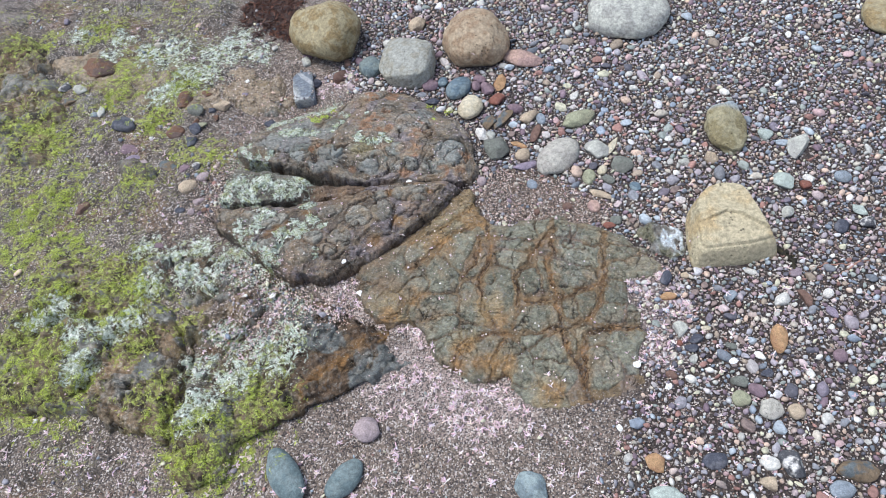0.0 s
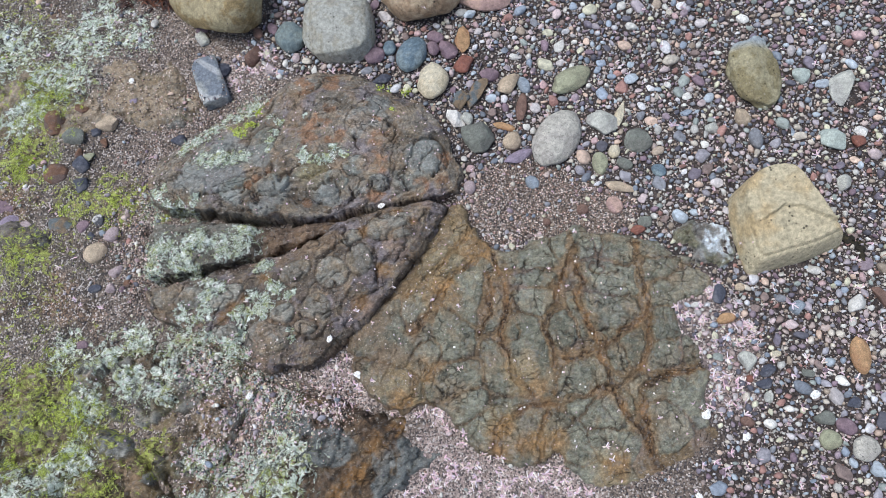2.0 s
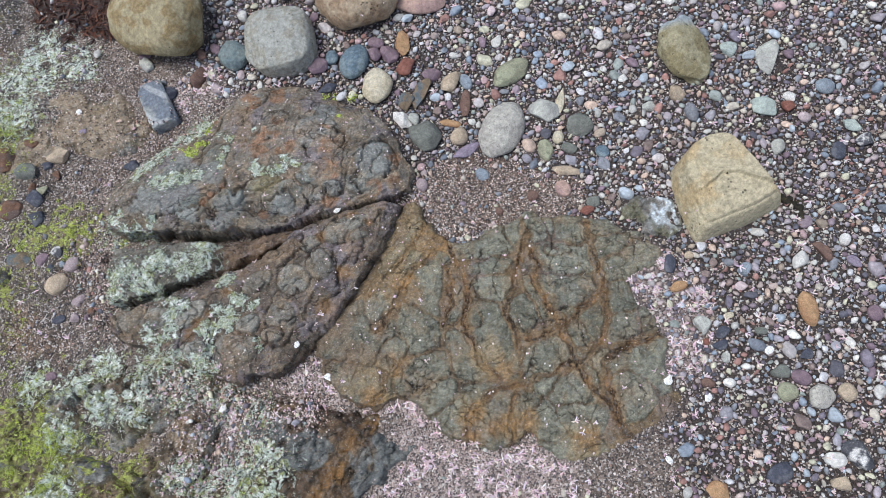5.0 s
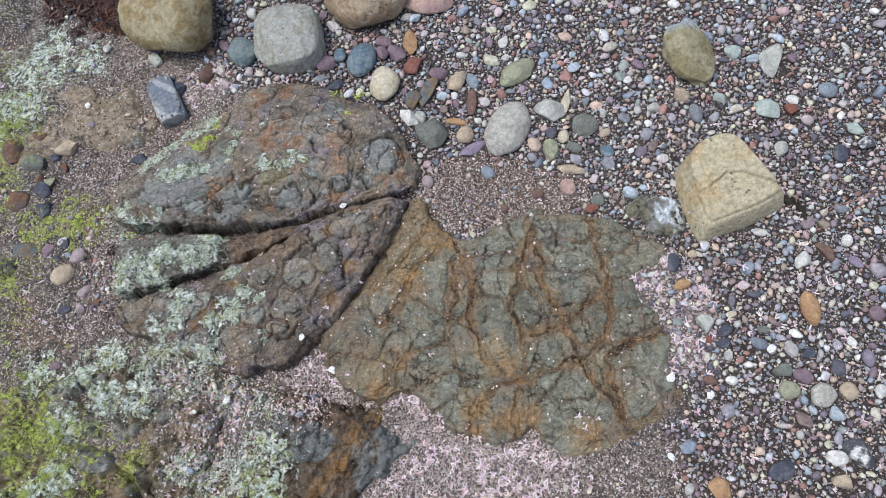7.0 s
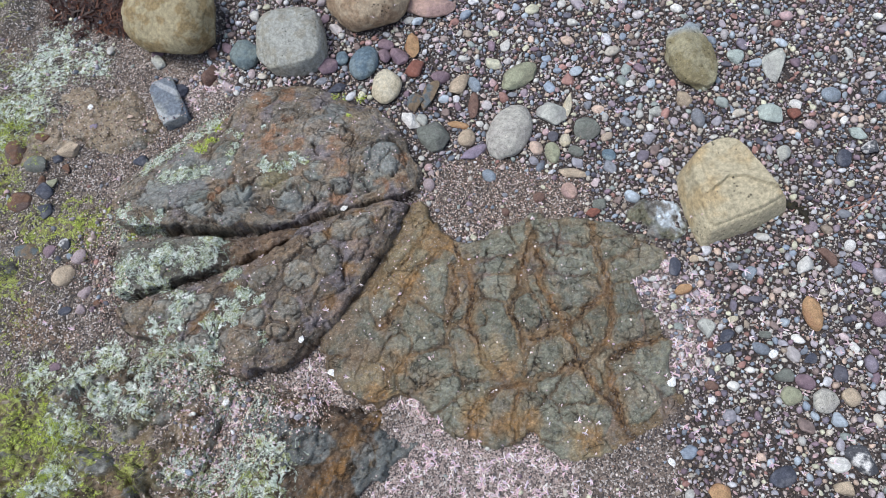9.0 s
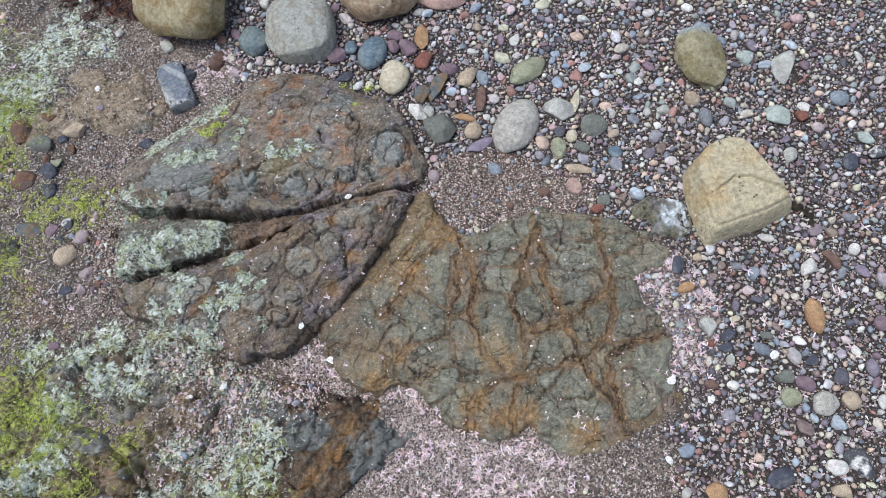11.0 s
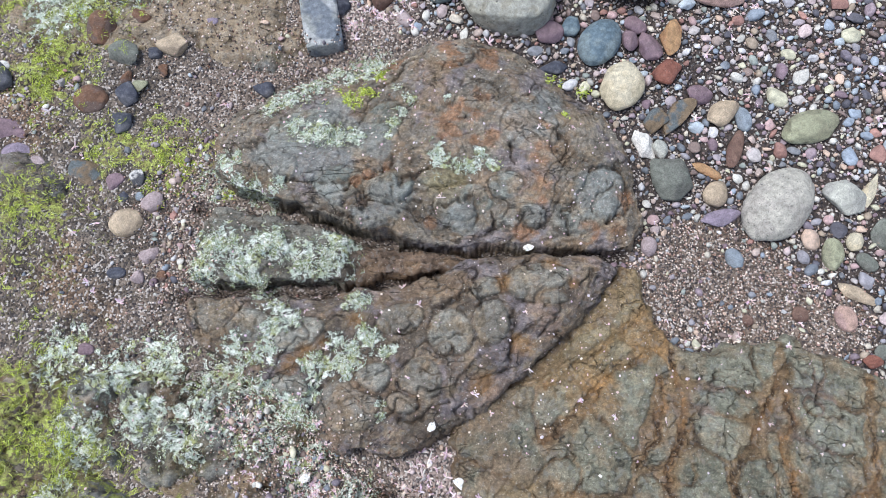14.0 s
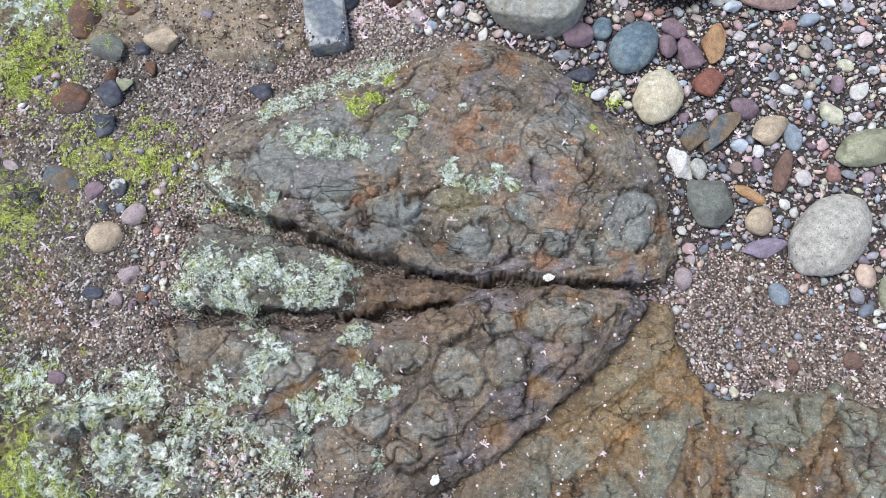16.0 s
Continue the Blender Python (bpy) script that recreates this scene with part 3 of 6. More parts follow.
def rock(name, label, category, outline, top, edge, colours, relief, step=0.0027, seed=1, ragged=0.009, sink=0.05, clasts=None, loose=0.0, blocks=None, algae=(), undercut=0.0):
    """outline: the plan; top(x, y): height of the upper face; edge: how far the shoulder reaches in;
    relief(x, y, d): roughness in metres; colours(x, y, d): base colours; clasts: paler stones set in it, each a part;
    algae: patches where pale algae grow; undercut: how far the sides lean in below, per metre."""
    ring = rounded(outline)
    ROCK_RINGS.append(ring)
    lo, hi = ring.min(0) - 0.02, ring.max(0) + 0.02
    X, Y = np.meshgrid(np.arange(lo[0], hi[0], step), np.arange(lo[1], hi[1], step))
    wx = X + ragged * fbm(X, Y, 16, 4, seed, 0.48)
    wy = Y + ragged * fbm(X, Y, 16, 4, seed + 50, 0.48)
    d = inside_distance(wx, wy, ring)
    p = np.clip(d / edge, 0, 1)
    p = 0.86 * np.sqrt(1 - (1 - p) ** 2) + 0.14 * smooth(d, 0.0, 0.06)
    low = ground_height(X, Y) - sink
    drop = np.clip((top(X, Y) - low) * (1 - p) - 0.004, 0, 0.15)
    dy, dx = np.gradient(inside_distance(X, Y, ring), step)
    U, V = X - dx * drop, Y - dy * drop
    rough, flat = relief(U, V, d), smooth(d, 0.0, 0.014)
    Z = low + (top(X, Y) - low) * p + rough * flat
    aside = (1.4 * rough + 0.003 * fbm(U, V, 50, 3, seed + 70)) * (1 - flat)
    aside = aside - undercut * drop
    points, c = np.stack([X - dx * aside, Y - dy * aside, Z], -1).reshape(-1, 3), colours(U, V, d).reshape(-1, 3)
    growth = blots(X, Y, algae, 0.25, seed + 90).ravel() if algae else np.zeros(len(c))
    moss = moss_share(X, Y).ravel() if algae is PALE_SPOTS else np.zeros(len(c))
    keep = d > -0.005
    cell = keep[:-1, :-1] & keep[:-1, 1:] & keep[1:, 1:] & keep[1:, :-1]
    faces = grid_faces(*X.shape)
    whole = new(name)
    tagged(whole, label, category)
    if clasts:
        far, which = clast_field(X, Y, clasts, seed + 200, loose)
        owner = np.where(far < 0.001, which, -1)[:-1, :-1]
    elif blocks:
        _, ident, _ = cracks(X, Y, *blocks)
        owner = np.unique(ident, return_inverse=True)[1].reshape(X.shape)[:-1, :-1]
    else:
        owner = np.full(cell.shape, -1)
    kind = "nodule" if clasts else "block"
    for k in range(-1, owner.max() + 1):
        mine = cell & (owner == k)
        if mine.any():
            piece = ("matrix" if clasts else "body") if k < 0 else kind
            new(piece, rock_mesh(piece, points, c, growth, moss, faces[mine])).parent = whole
    return whole


def plane(z0, x0, y0, sx, sy):
    return lambda x, y: z0 + sx * (x - x0) + sy * (y - y0)


def cracks(x, y, scale, seed, width=0.05, warp=0.02):
    wx, wy = x + warp * fbm(x, y, 16, 3, seed), y + warp * fbm(x, y, 16, 3, seed + 3)
    f1, f2, ident = worley(wx, wy, scale, seed)
    return 1 - smooth(f2 - f1, 0.0, width), ident, f1


BOULDER = [(-0.767, 1.434), (-0.749, 1.508), (-0.694, 1.552), (-0.615, 1.606), (-0.508, 1.645), (-0.424, 1.674), (-0.340, 1.676), (-0.254, 1.655), (-0.192, 1.594), (-0.130, 1.566), (-0.093, 1.499),
           (-0.065, 1.422), (-0.062, 1.348), (-0.080, 1.297), (-0.129, 1.293), (-0.205, 1.294), (-0.308, 1.288), (-0.384, 1.288), (-0.459, 1.291), (-0.532, 1.313), (-0.630, 1.340), (-0.718, 1.360)]
TONGUE = [(-0.763, 1.282), (-0.750, 1.318), (-0.728, 1.349), (-0.635, 1.333), (-0.531, 1.306), (-0.43, 1.292), (-0.34, 1.290), (-0.27, 1.283), (-0.36, 1.255), (-0.45, 1.240), (-0.530, 1.225), (-0.598, 1.226), (-0.673, 1.216), (-0.772, 1.214)]
WEDGE = [(-0.767, 1.207), (-0.768, 1.157), (-0.724, 1.114), (-0.658, 1.064), (-0.567, 0.997), (-0.495, 0.971), (-0.413, 0.977), (-0.355, 1.031), (-0.304, 1.052), (-0.245, 1.103), (-0.166, 1.182),
         (-0.105, 1.255), (-0.115, 1.298), (-0.232, 1.299), (-0.322, 1.284), (-0.412, 1.250), (-0.514, 1.224), (-0.603, 1.206), (-0.689, 1.205)]
SLAB = [(-0.073, 1.274), (-0.060, 1.203), (-0.024, 1.152), (0.020, 1.152), (0.089, 1.177), (0.152, 1.178), (0.261, 1.131), (0.341, 1.080), (0.394, 1.011), (0.367, 0.988), (0.282, 0.969), (0.314, 0.911),
        (0.329, 0.829), (0.294, 0.753), (0.328, 0.710), (0.299, 0.680), (0.178, 0.666), (0.081, 0.640), (0.030, 0.685), (0.010, 0.744), (-0.029, 0.710), (-0.087, 0.738), (-0.148, 0.761), (-0.173, 0.817),
        (-0.192, 0.854), (-0.255, 0.862), (-0.322, 0.878), (-0.348, 0.915), (-0.364, 0.975), (-0.372, 1.040), (-0.302, 1.078), (-0.202, 1.176), (-0.134, 1.262), (-0.10, 1.285)]
LOWER = [(-0.515, 0.955), (-0.462, 0.930), (-0.410, 0.918), (-0.360, 0.887), (-0.323, 0.867), (-0.262, 0.858), (-0.225, 0.835), (-0.195, 0.779), (-0.215, 0.750), (-0.272, 0.742), (-0.290, 0.715), (-0.350, 0.690), (-0.417, 0.655), (-0.463, 0.629), (-0.541, 0.597), (-0.602, 0.552),
         (-0.601, 0.491), (-0.670, 0.467), (-0.727, 0.515), (-0.748, 0.565), (-0.730, 0.699), (-0.665, 0.770), (-0.633, 0.815), (-0.523, 0.828), (-0.563, 0.891)]
LEDGE = [(-0.960, 0.639), (-0.855, 0.588), (-0.746, 0.559), (-0.711, 0.478), (-0.642, 0.455), (-0.576, 0.552), (-0.572, 0.656), (-0.623, 0.770), (-0.592, 0.891), (-0.500, 0.985), (-0.640, 1.090),
         (-0.735, 1.130), (-0.868, 1.100), (-1.013, 1.130), (-1.171, 1.099), (-1.252, 0.976), (-1.259, 0.843), (-1.296, 0.720), (-1.227, 0.633), (-1.084, 0.632)]
FLANK = [(-1.530, 1.889), (-1.446, 1.939), (-1.262, 1.935), (-1.077, 1.846), (-0.910, 1.872), (-0.731, 1.827), (-0.639, 1.726), (-0.636, 1.601), (-0.756, 1.587), (-0.839, 1.642), (-0.910, 1.562),
         (-1.037, 1.633), (-1.228, 1.648), (-1.424, 1.768)]
CROWN = [(-1.924, 1.840), (-1.908, 2.077), (-1.647, 2.080), (-1.456, 1.854), (-1.345, 1.657), (-1.189, 1.477), (-1.339, 1.441), (-1.376, 1.398), (-1.678, 1.417)]
KNOB = [(-1.163, 1.448), (-1.088, 1.466), (-0.976, 1.414), (-0.967, 1.348), (-1.065, 1.333), (-1.132, 1.379)]
NUB = [(0.321, 1.123), (0.362, 1.151), (0.419, 1.137), (0.454, 1.099), (0.451, 1.050), (0.399, 1.020), (0.359, 1.058)]
SLAB_CLASTS_A = [(0.052, 1.123, 0.041, 0.038, -13), (0.096, 1.137, 0.035, 0.019, -101), (0.153, 1.147, 0.030, 0.019, -100), (0.178, 1.138, 0.023, 0.011, -97), (0.218, 1.114, 0.029, 0.035, -15), (0.186, 1.042, 0.042, 0.035, -10), (0.162, 0.985, 0.049, 0.032, -3), (0.162, 1.070, 0.013, 0.011, -61), (0.287, 1.094, 0.033, 0.025, -6), (0.289, 1.048, 0.038, 0.028, -8), (0.317, 1.007, 0.052, 0.033, 4), (0.041, 1.076, 0.035, 0.021, -10), (0.026, 1.032, 0.026, 0.024, -30), (0.052, 0.955, 0.030, 0.021, -101), (-0.013, 0.927, 0.049, 0.048, -52), (0.082, 0.854, 0.033, 0.030, 7), (0.150, 0.898, 0.018, 0.022, -7), (0.197, 0.910, 0.024, 0.026, -37)]
SLAB_CLASTS_B = [(0.154, 0.935, 0.010, 0.009, -34), (0.270, 0.937, 0.030, 0.026, 1), (0.249, 0.877, 0.032, 0.023, 11), (0.306, 0.877, 0.026, 0.028, -53), (0.266, 0.808, 0.046, 0.033, 1), (0.219, 0.760, 0.025, 0.030, -48), (0.116, 0.783, 0.025, 0.024, 3), (0.108, 0.738, 0.023, 0.024, -21), (0.040, 0.730, 0.028, 0.023, -30), (0.055, 0.674, 0.044, 0.029, -27), (-0.049, 0.767, 0.041, 0.048, 2), (-0.128, 0.789, 0.031, 0.028, -78), (-0.099, 1.064, 0.047, 0.031, -86), (-0.066, 1.030, 0.040, 0.022, -85), (-0.033, 0.970, 0.024, 0.017, -68), (-0.138, 1.137, 0.029, 0.021, 20), (-0.220, 1.052, 0.029, 0.016, 61), (-0.149, 0.989, 0.029, 0.035, -25)]
SLAB_CLASTS_C = [(-0.161, 0.900, 0.030, 0.026, 20), (-0.154, 0.852, 0.026, 0.023, -11), (-0.279, 1.000, 0.056, 0.039, 6), (-0.304, 0.942, 0.044, 0.025, -32), (-0.212, 0.955, 0.027, 0.017, 54), (-0.081, 1.181, 0.022, 0.017, 26), (0.396, 1.077, 0.043, 0.044, -21)]
SLAB_CLASTS = SLAB_CLASTS_A + SLAB_CLASTS_B + SLAB_CLASTS_C
WEDGE_CLASTS_A = [(-0.509, 1.045, 0.045, 0.035, 0), (-0.441, 1.174, 0.033, 0.022, 12), (-0.723, 1.181, 0.038, 0.035, 0), (-0.659, 1.16, 0.031, 0.026, 0), (-0.586, 1.146, 0.036, 0.019, 25), (-0.219, 1.219, 0.024, 0.015, 5), (-0.241, 1.24, 0.047, 0.03, 10), (-0.366, 1.156, 0.031, 0.031, 0), (-0.408, 1.087, 0.028, 0.028, 0), (-0.475, 1.087, 0.025, 0.019, 20), (-0.592, 1.065, 0.03, 0.021, 0), (-0.432, 1.055, 0.022, 0.015, 0), (-0.309, 1.176, 0.025, 0.031, 0), (-0.316, 1.224, 0.022, 0.016, 0), (-0.375, 1.135, 0.015, 0.013, 0)]
WEDGE_CLASTS = WEDGE_CLASTS_A
BOULDER_CLASTS_A = [(-0.157, 1.373, 0.064, 0.036, 45), (-0.390, 1.395, 0.035, 0.015, 6), (-0.292, 1.388, 0.029, 0.018, 12), (-0.544, 1.374, 0.037, 0.025, 18), (-0.466, 1.374, 0.037, 0.023, 20), (-0.352, 1.360, 0.045, 0.024, 16), (-0.250, 1.492, 0.044, 0.044, 16), (-0.491, 1.485, 0.051, 0.029, 64), (-0.609, 1.471, 0.057, 0.040, 20), (-0.385, 1.626, 0.037, 0.026, -6), (-0.646, 1.397, 0.035, 0.029, 15), (-0.266, 1.338, 0.039, 0.019, 14)]
BOULDER_CLASTS = BOULDER_CLASTS_A
WEDGE_PALE = [(-0.65, 1.218, 0.019), (-0.626, 1.183, 0.015), (-0.624, 1.156, 0.015), (-0.63, 1.118, 0.019), (-0.673, 1.125, 0.019), (-0.661, 1.106, 0.015), (-0.67, 1.086, 0.015), (-0.641, 1.072, 0.015), (-0.565, 1.102, 0.015), (-0.557, 1.072, 0.012), (-0.565, 1.051, 0.012), (-0.592, 1.045, 0.015), (-0.58, 1.036, 0.014), (-0.48, 1.138, 0.015), (-0.492, 1.148, 0.012), (-0.5, 1.127, 0.015), (-0.463, 1.124, 0.01), (-0.448, 1.13, 0.007), (-0.532, 1.14, 0.012), (-0.601, 1.167, 0.015), (-0.508, 1.201, 0.015), (-0.492, 1.2, 0.01), (-0.523, 1.191, 0.007), (-0.463, 1.053, 0.007), (-0.462, 1.034, 0.007), (-0.626, 1.067, 0.014), (-0.558, 1.022, 0.01), (-0.6, 1.013, 0.019)]
WEDGE_WHITE = [(-0.538, 1.096, 0.015), (-0.518, 1.102, 0.017), (-0.504, 1.114, 0.017), (-0.489, 1.122, 0.012), (-0.557, 1.082, 0.012), (-0.555, 1.062, 0.01), (-0.671, 1.118, 0.014), (-0.658, 1.219, 0.014)]
TONGUE_PALE = [(-0.73, 1.27, 0.027), (-0.75, 1.24, 0.027), (-0.70, 1.28, 0.027), (-0.64, 1.28, 0.027), (-0.60, 1.26, 0.027), (-0.55, 1.26, 0.027), (-0.54, 1.29, 0.027), (-0.68, 1.24, 0.027)]
BOULDER_CRUST = [(-0.446, 1.536, 0.011), (-0.456, 1.513, 0.011), (-0.47, 1.49, 0.011), (-0.476, 1.467, 0.008), (-0.47, 1.566, 0.008), (-0.769, 1.411, 0.018), (-0.728, 1.408, 0.016), (-0.702, 1.381, 0.013), (-0.752, 1.377, 0.016), (-0.701, 1.364, 0.013), (-0.682, 1.356, 0.016), (-0.66, 1.348, 0.013), (-0.677, 1.375, 0.01), (-0.635, 1.376, 0.01), (-0.761, 1.385, 0.014), (-0.709, 1.417, 0.011), (-0.643, 1.363, 0.008), (-0.384, 1.538, 0.006)]
BOULDER_PALE = [(-0.67, 1.523, 0.019), (-0.638, 1.543, 0.022), (-0.615, 1.568, 0.026), (-0.591, 1.599, 0.024), (-0.56, 1.606, 0.026), (-0.53, 1.617, 0.029), (-0.504, 1.627, 0.024), (-0.623, 1.479, 0.016), (-0.6, 1.467, 0.021), (-0.574, 1.459, 0.024), (-0.552, 1.462, 0.021), (-0.531, 1.46, 0.016), (-0.394, 1.433, 0.014), (-0.393, 1.415, 0.013), (-0.369, 1.416, 0.011), (-0.346, 1.415, 0.013), (-0.332, 1.44, 0.01), (-0.311, 1.42, 0.013)] + BOULDER_CRUST
GREY, OLIVE, RUST, UMBER, OCHRE = (np.array(lin(*c)) for c in ((138, 136, 129), (126, 126, 114), (142, 116, 90), (98, 88, 76), (150, 130, 96)))


BOULDER_CRACKS = [[(-0.345, 1.574), (-0.329, 1.569), (-0.311, 1.56)],
         [(-0.467, 1.426), (-0.469, 1.404), (-0.491, 1.39), (-0.519, 1.376), (-0.53, 1.358)],
         [(-0.62, 1.375), (-0.573, 1.379), (-0.527, 1.372)],
         [(-0.51, 1.349), (-0.45, 1.357), (-0.42, 1.355)],
         [(-0.511, 1.368), (-0.511, 1.326)],
         [(-0.465, 1.366), (-0.456, 1.331)],
         [(-0.576, 1.328), (-0.525, 1.314), (-0.466, 1.305)],
         [(-0.509, 1.338), (-0.464, 1.345), (-0.434, 1.34), (-0.421, 1.321)],
         [(-0.195, 1.346), (-0.172, 1.388), (-0.148, 1.428), (-0.114, 1.439), (-0.091, 1.411), (-0.096, 1.368), (-0.129, 1.343)],
         [(-0.164, 1.357), (-0.133, 1.383), (-0.12, 1.41)]]
BOULDER_CRACKS += [[(-0.285, 1.46), (-0.28, 1.426)],
         [(-0.202, 1.512), (-0.197, 1.453), (-0.204, 1.435)],
         [(-0.311, 1.346), (-0.305, 1.31)],
         [(-0.265, 1.349), (-0.271, 1.32)],
         [(-0.183, 1.321), (-0.195, 1.346)],
         [(-0.498, 1.574), (-0.472, 1.584), (-0.441, 1.626)],
         [(-0.408, 1.407), (-0.437, 1.391), (-0.447, 1.372)],
         [(-0.389, 1.355), (-0.351, 1.358), (-0.334, 1.345), (-0.348, 1.32), (-0.379, 1.313)],
         [(-0.244, 1.585), (-0.201, 1.565), (-0.193, 1.543)],
         [(-0.324, 1.31), (-0.286, 1.322), (-0.24, 1.329), (-0.211, 1.345)]]
WEDGE_CRACKS = [[(-0.339, 1.265), (-0.33, 1.196)],
                [(-0.544, 1.103), (-0.555, 1.067), (-0.562, 1.037)],
                [(-0.243, 1.16), (-0.207, 1.186)],
                [(-0.389, 1.186), (-0.343, 1.223)],
                [(-0.441, 1.035), (-0.42, 1.027), (-0.39, 1.043), (-0.37, 1.054)],
                [(-0.315, 1.094), (-0.288, 1.1)],
                [(-0.246, 1.298), (-0.264, 1.269), (-0.251, 1.246)],
                [(-0.277, 1.189), (-0.27, 1.158), (-0.285, 1.121)]]


def cleft(x, y, lines, width=0.0035):
    """1 in the open cracks of a rock, 0 beside them."""
    wx, wy = x + 0.010 * fbm(x, y, 22, 4, 170, 0.6), y + 0.010 * fbm(x, y, 22, 4, 173, 0.6)
    d = np.full(x.shape, 9.0)
    for g in lines:
        d = np.minimum(d, line_distance(wx, wy, g))
    return np.exp(-(d / width) ** 2)


def matrix_colours(x, y, far, which, base, seed, inner, spread=0.45, strength=1.0, joints=76, angle=20.0):
    """Brown foliated rock with greyer clasts; inner: the clasts' colours; strength: how much they stand out; joints: the seed of
    the facets that the relief has."""
    leaf = np.sin(far * 1500 + 3 * fbm(x, y, 18, 4, seed, 0.6)) * 0.5 + 0.5
    c = np.empty(x.shape + (3,))
    c[:] = base
    c = mix(c, UMBER, np.clip(leaf * 0.3 + 0.6 * smooth(fbm(x, y, 17, 5, seed + 1, 0.65), 0.0, 0.6), 0, 1))
    c = mix(c, lin(150, 134, 112), smooth(fbm(x, y, 26, 5, seed + 6, 0.7), 0.1, 0.5) * 0.5)
    c = mix(c, lin(124, 116, 122), smooth(fbm(x, y, 9, 5, seed + 7, 0.7), 0.1, 0.6) * 0.6)
    tone = hash2(which.astype(float), which.astype(float) * 0 + 3, seed)[..., None]
    stone = np.asarray(inner[0]) * (1 - tone) + np.asarray(inner[1]) * tone
    stone = mix(stone, lin(128, 112, 90), smooth(fbm(x, y, 14, 5, seed + 4, 0.65), 0.1, 0.6) * 0.6)
    c = mix(c, stone, smooth(-far, -0.002, 0.004) * strength)
    _, joint, big = fractured(x, y, 17, joints + 40, angle)
    _, split, mid = fractured(x, y, 42, joints + 50, angle, 1.9)
    c = c * (0.80 + 0.22 * big + 0.24 * mid)[..., None]
    c = mix(c, RUST, smooth(fbm(x, y, 11, 5, seed + 2, 0.65) + 0.5 * (mid - 0.5), 0.05, 0.5) * spread)
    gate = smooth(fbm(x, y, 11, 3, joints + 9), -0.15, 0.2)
    # joints and clast rims carry painted shade, matching the grooves of the relief
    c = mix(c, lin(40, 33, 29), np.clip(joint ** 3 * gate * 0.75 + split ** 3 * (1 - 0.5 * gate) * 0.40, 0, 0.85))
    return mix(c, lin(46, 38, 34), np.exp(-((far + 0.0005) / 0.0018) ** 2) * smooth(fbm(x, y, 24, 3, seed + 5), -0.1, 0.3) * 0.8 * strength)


def clast_relief(x, y, far, which, seed, rise=0.003, angle=20.0, lumps=0.004):
    """Clasts a little proud of their seams, all of it broken into facets by fine joints."""
    h = [hash2(which.astype(float), which.astype(float) * 0 + k, seed) - 0.5 for k in (5, 6, 7)]
    inside = smooth(-far, -0.001, 0.006)
    leaf = np.sin(far * 1500 + 3 * fbm(x, y, 18, 4, seed, 0.6))
    big, joint, _ = fractured(x, y, 17, seed + 40, angle)
    mid, split, _ = fractured(x, y, 42, seed + 50, angle, 1.9)
    tiny, nick, _ = fractured(x, y, 105, seed + 60, angle, 2.2)
    gate = smooth(fbm(x, y, 11, 3, seed + 9), -0.15, 0.2)
    return ((rise + h[0] * 0.006 * (rise / 0.003)) * inside - 0.0035 * np.exp(-((far + 0.0005) / 0.0018) ** 2) + 0.0007 * leaf * smooth(far, 0.0, 0.004)
            + lumps * fbm(x, y, 8, 3, seed + 1) + 0.0042 * big + 0.0028 * mid + 0.0015 * tiny + 0.0007 * fbm(x, y, 120, 2, seed + 3)
            - 0.0040 * joint ** 3 * gate - 0.0022 * split ** 2 * (1 - 0.6 * gate) - 0.0006 * nick)


def boulder_colours(x, y, d):
    far, which = clast_field(x, y, BOULDER_CLASTS, 202, 0.9)
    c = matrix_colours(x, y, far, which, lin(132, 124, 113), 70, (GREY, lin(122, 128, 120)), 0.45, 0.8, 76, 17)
    # shade inside the open cracks is put into the colour
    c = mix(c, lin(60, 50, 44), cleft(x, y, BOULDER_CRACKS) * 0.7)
    grey = blots(x, y, [(-0.581, 1.428, 0.04), (-0.524, 1.464, 0.032), (-0.645, 1.426, 0.032), (-0.489, 1.445, 0.02), (-0.572, 1.512, 0.025), (-0.464, 1.35, 0.026), (-0.556, 1.353, 0.019), (-0.364, 1.33, 0.023), (-0.141, 1.391, 0.031), (-0.5, 1.313, 0.023), (-0.219, 1.546, 0.021)], 0.5, 71)
    c = mix(c, lin(134, 136, 132), smooth(grey, 0.15, 0.6) * 0.7)
    c = mix(c, lin(140, 128, 96), blots(x, y, [(-0.391, 1.388, 0.019), (-0.368, 1.395, 0.016)], 0.5, 73) * 0.8)
    rust = blots(x, y, [(-0.373, 1.488, 0.028), (-0.325, 1.473, 0.028), (-0.343, 1.519, 0.025), (-0.237, 1.447, 0.02), (-0.381, 1.626, 0.03), (-0.322, 1.622, 0.022), (-0.236, 1.389, 0.02), (-0.096, 1.384, 0.017), (-0.077, 1.485, 0.018), (-0.113, 1.341, 0.015), (-0.469, 1.404, 0.008), (-0.498, 1.39, 0.008), (-0.519, 1.377, 0.008), (-0.403, 1.324, 0.009), (-0.262, 1.313, 0.017), (-0.16, 1.322, 0.015), (-0.477, 1.628, 0.018), (-0.237, 1.488, 0.012)], 0.6, 74)
    return mix(c, lin(144, 109, 84), smooth(rust, 0.1, 0.7) * 0.85 * smooth(fbm(x, y, 30, 4, 72), -0.4, 0.3))


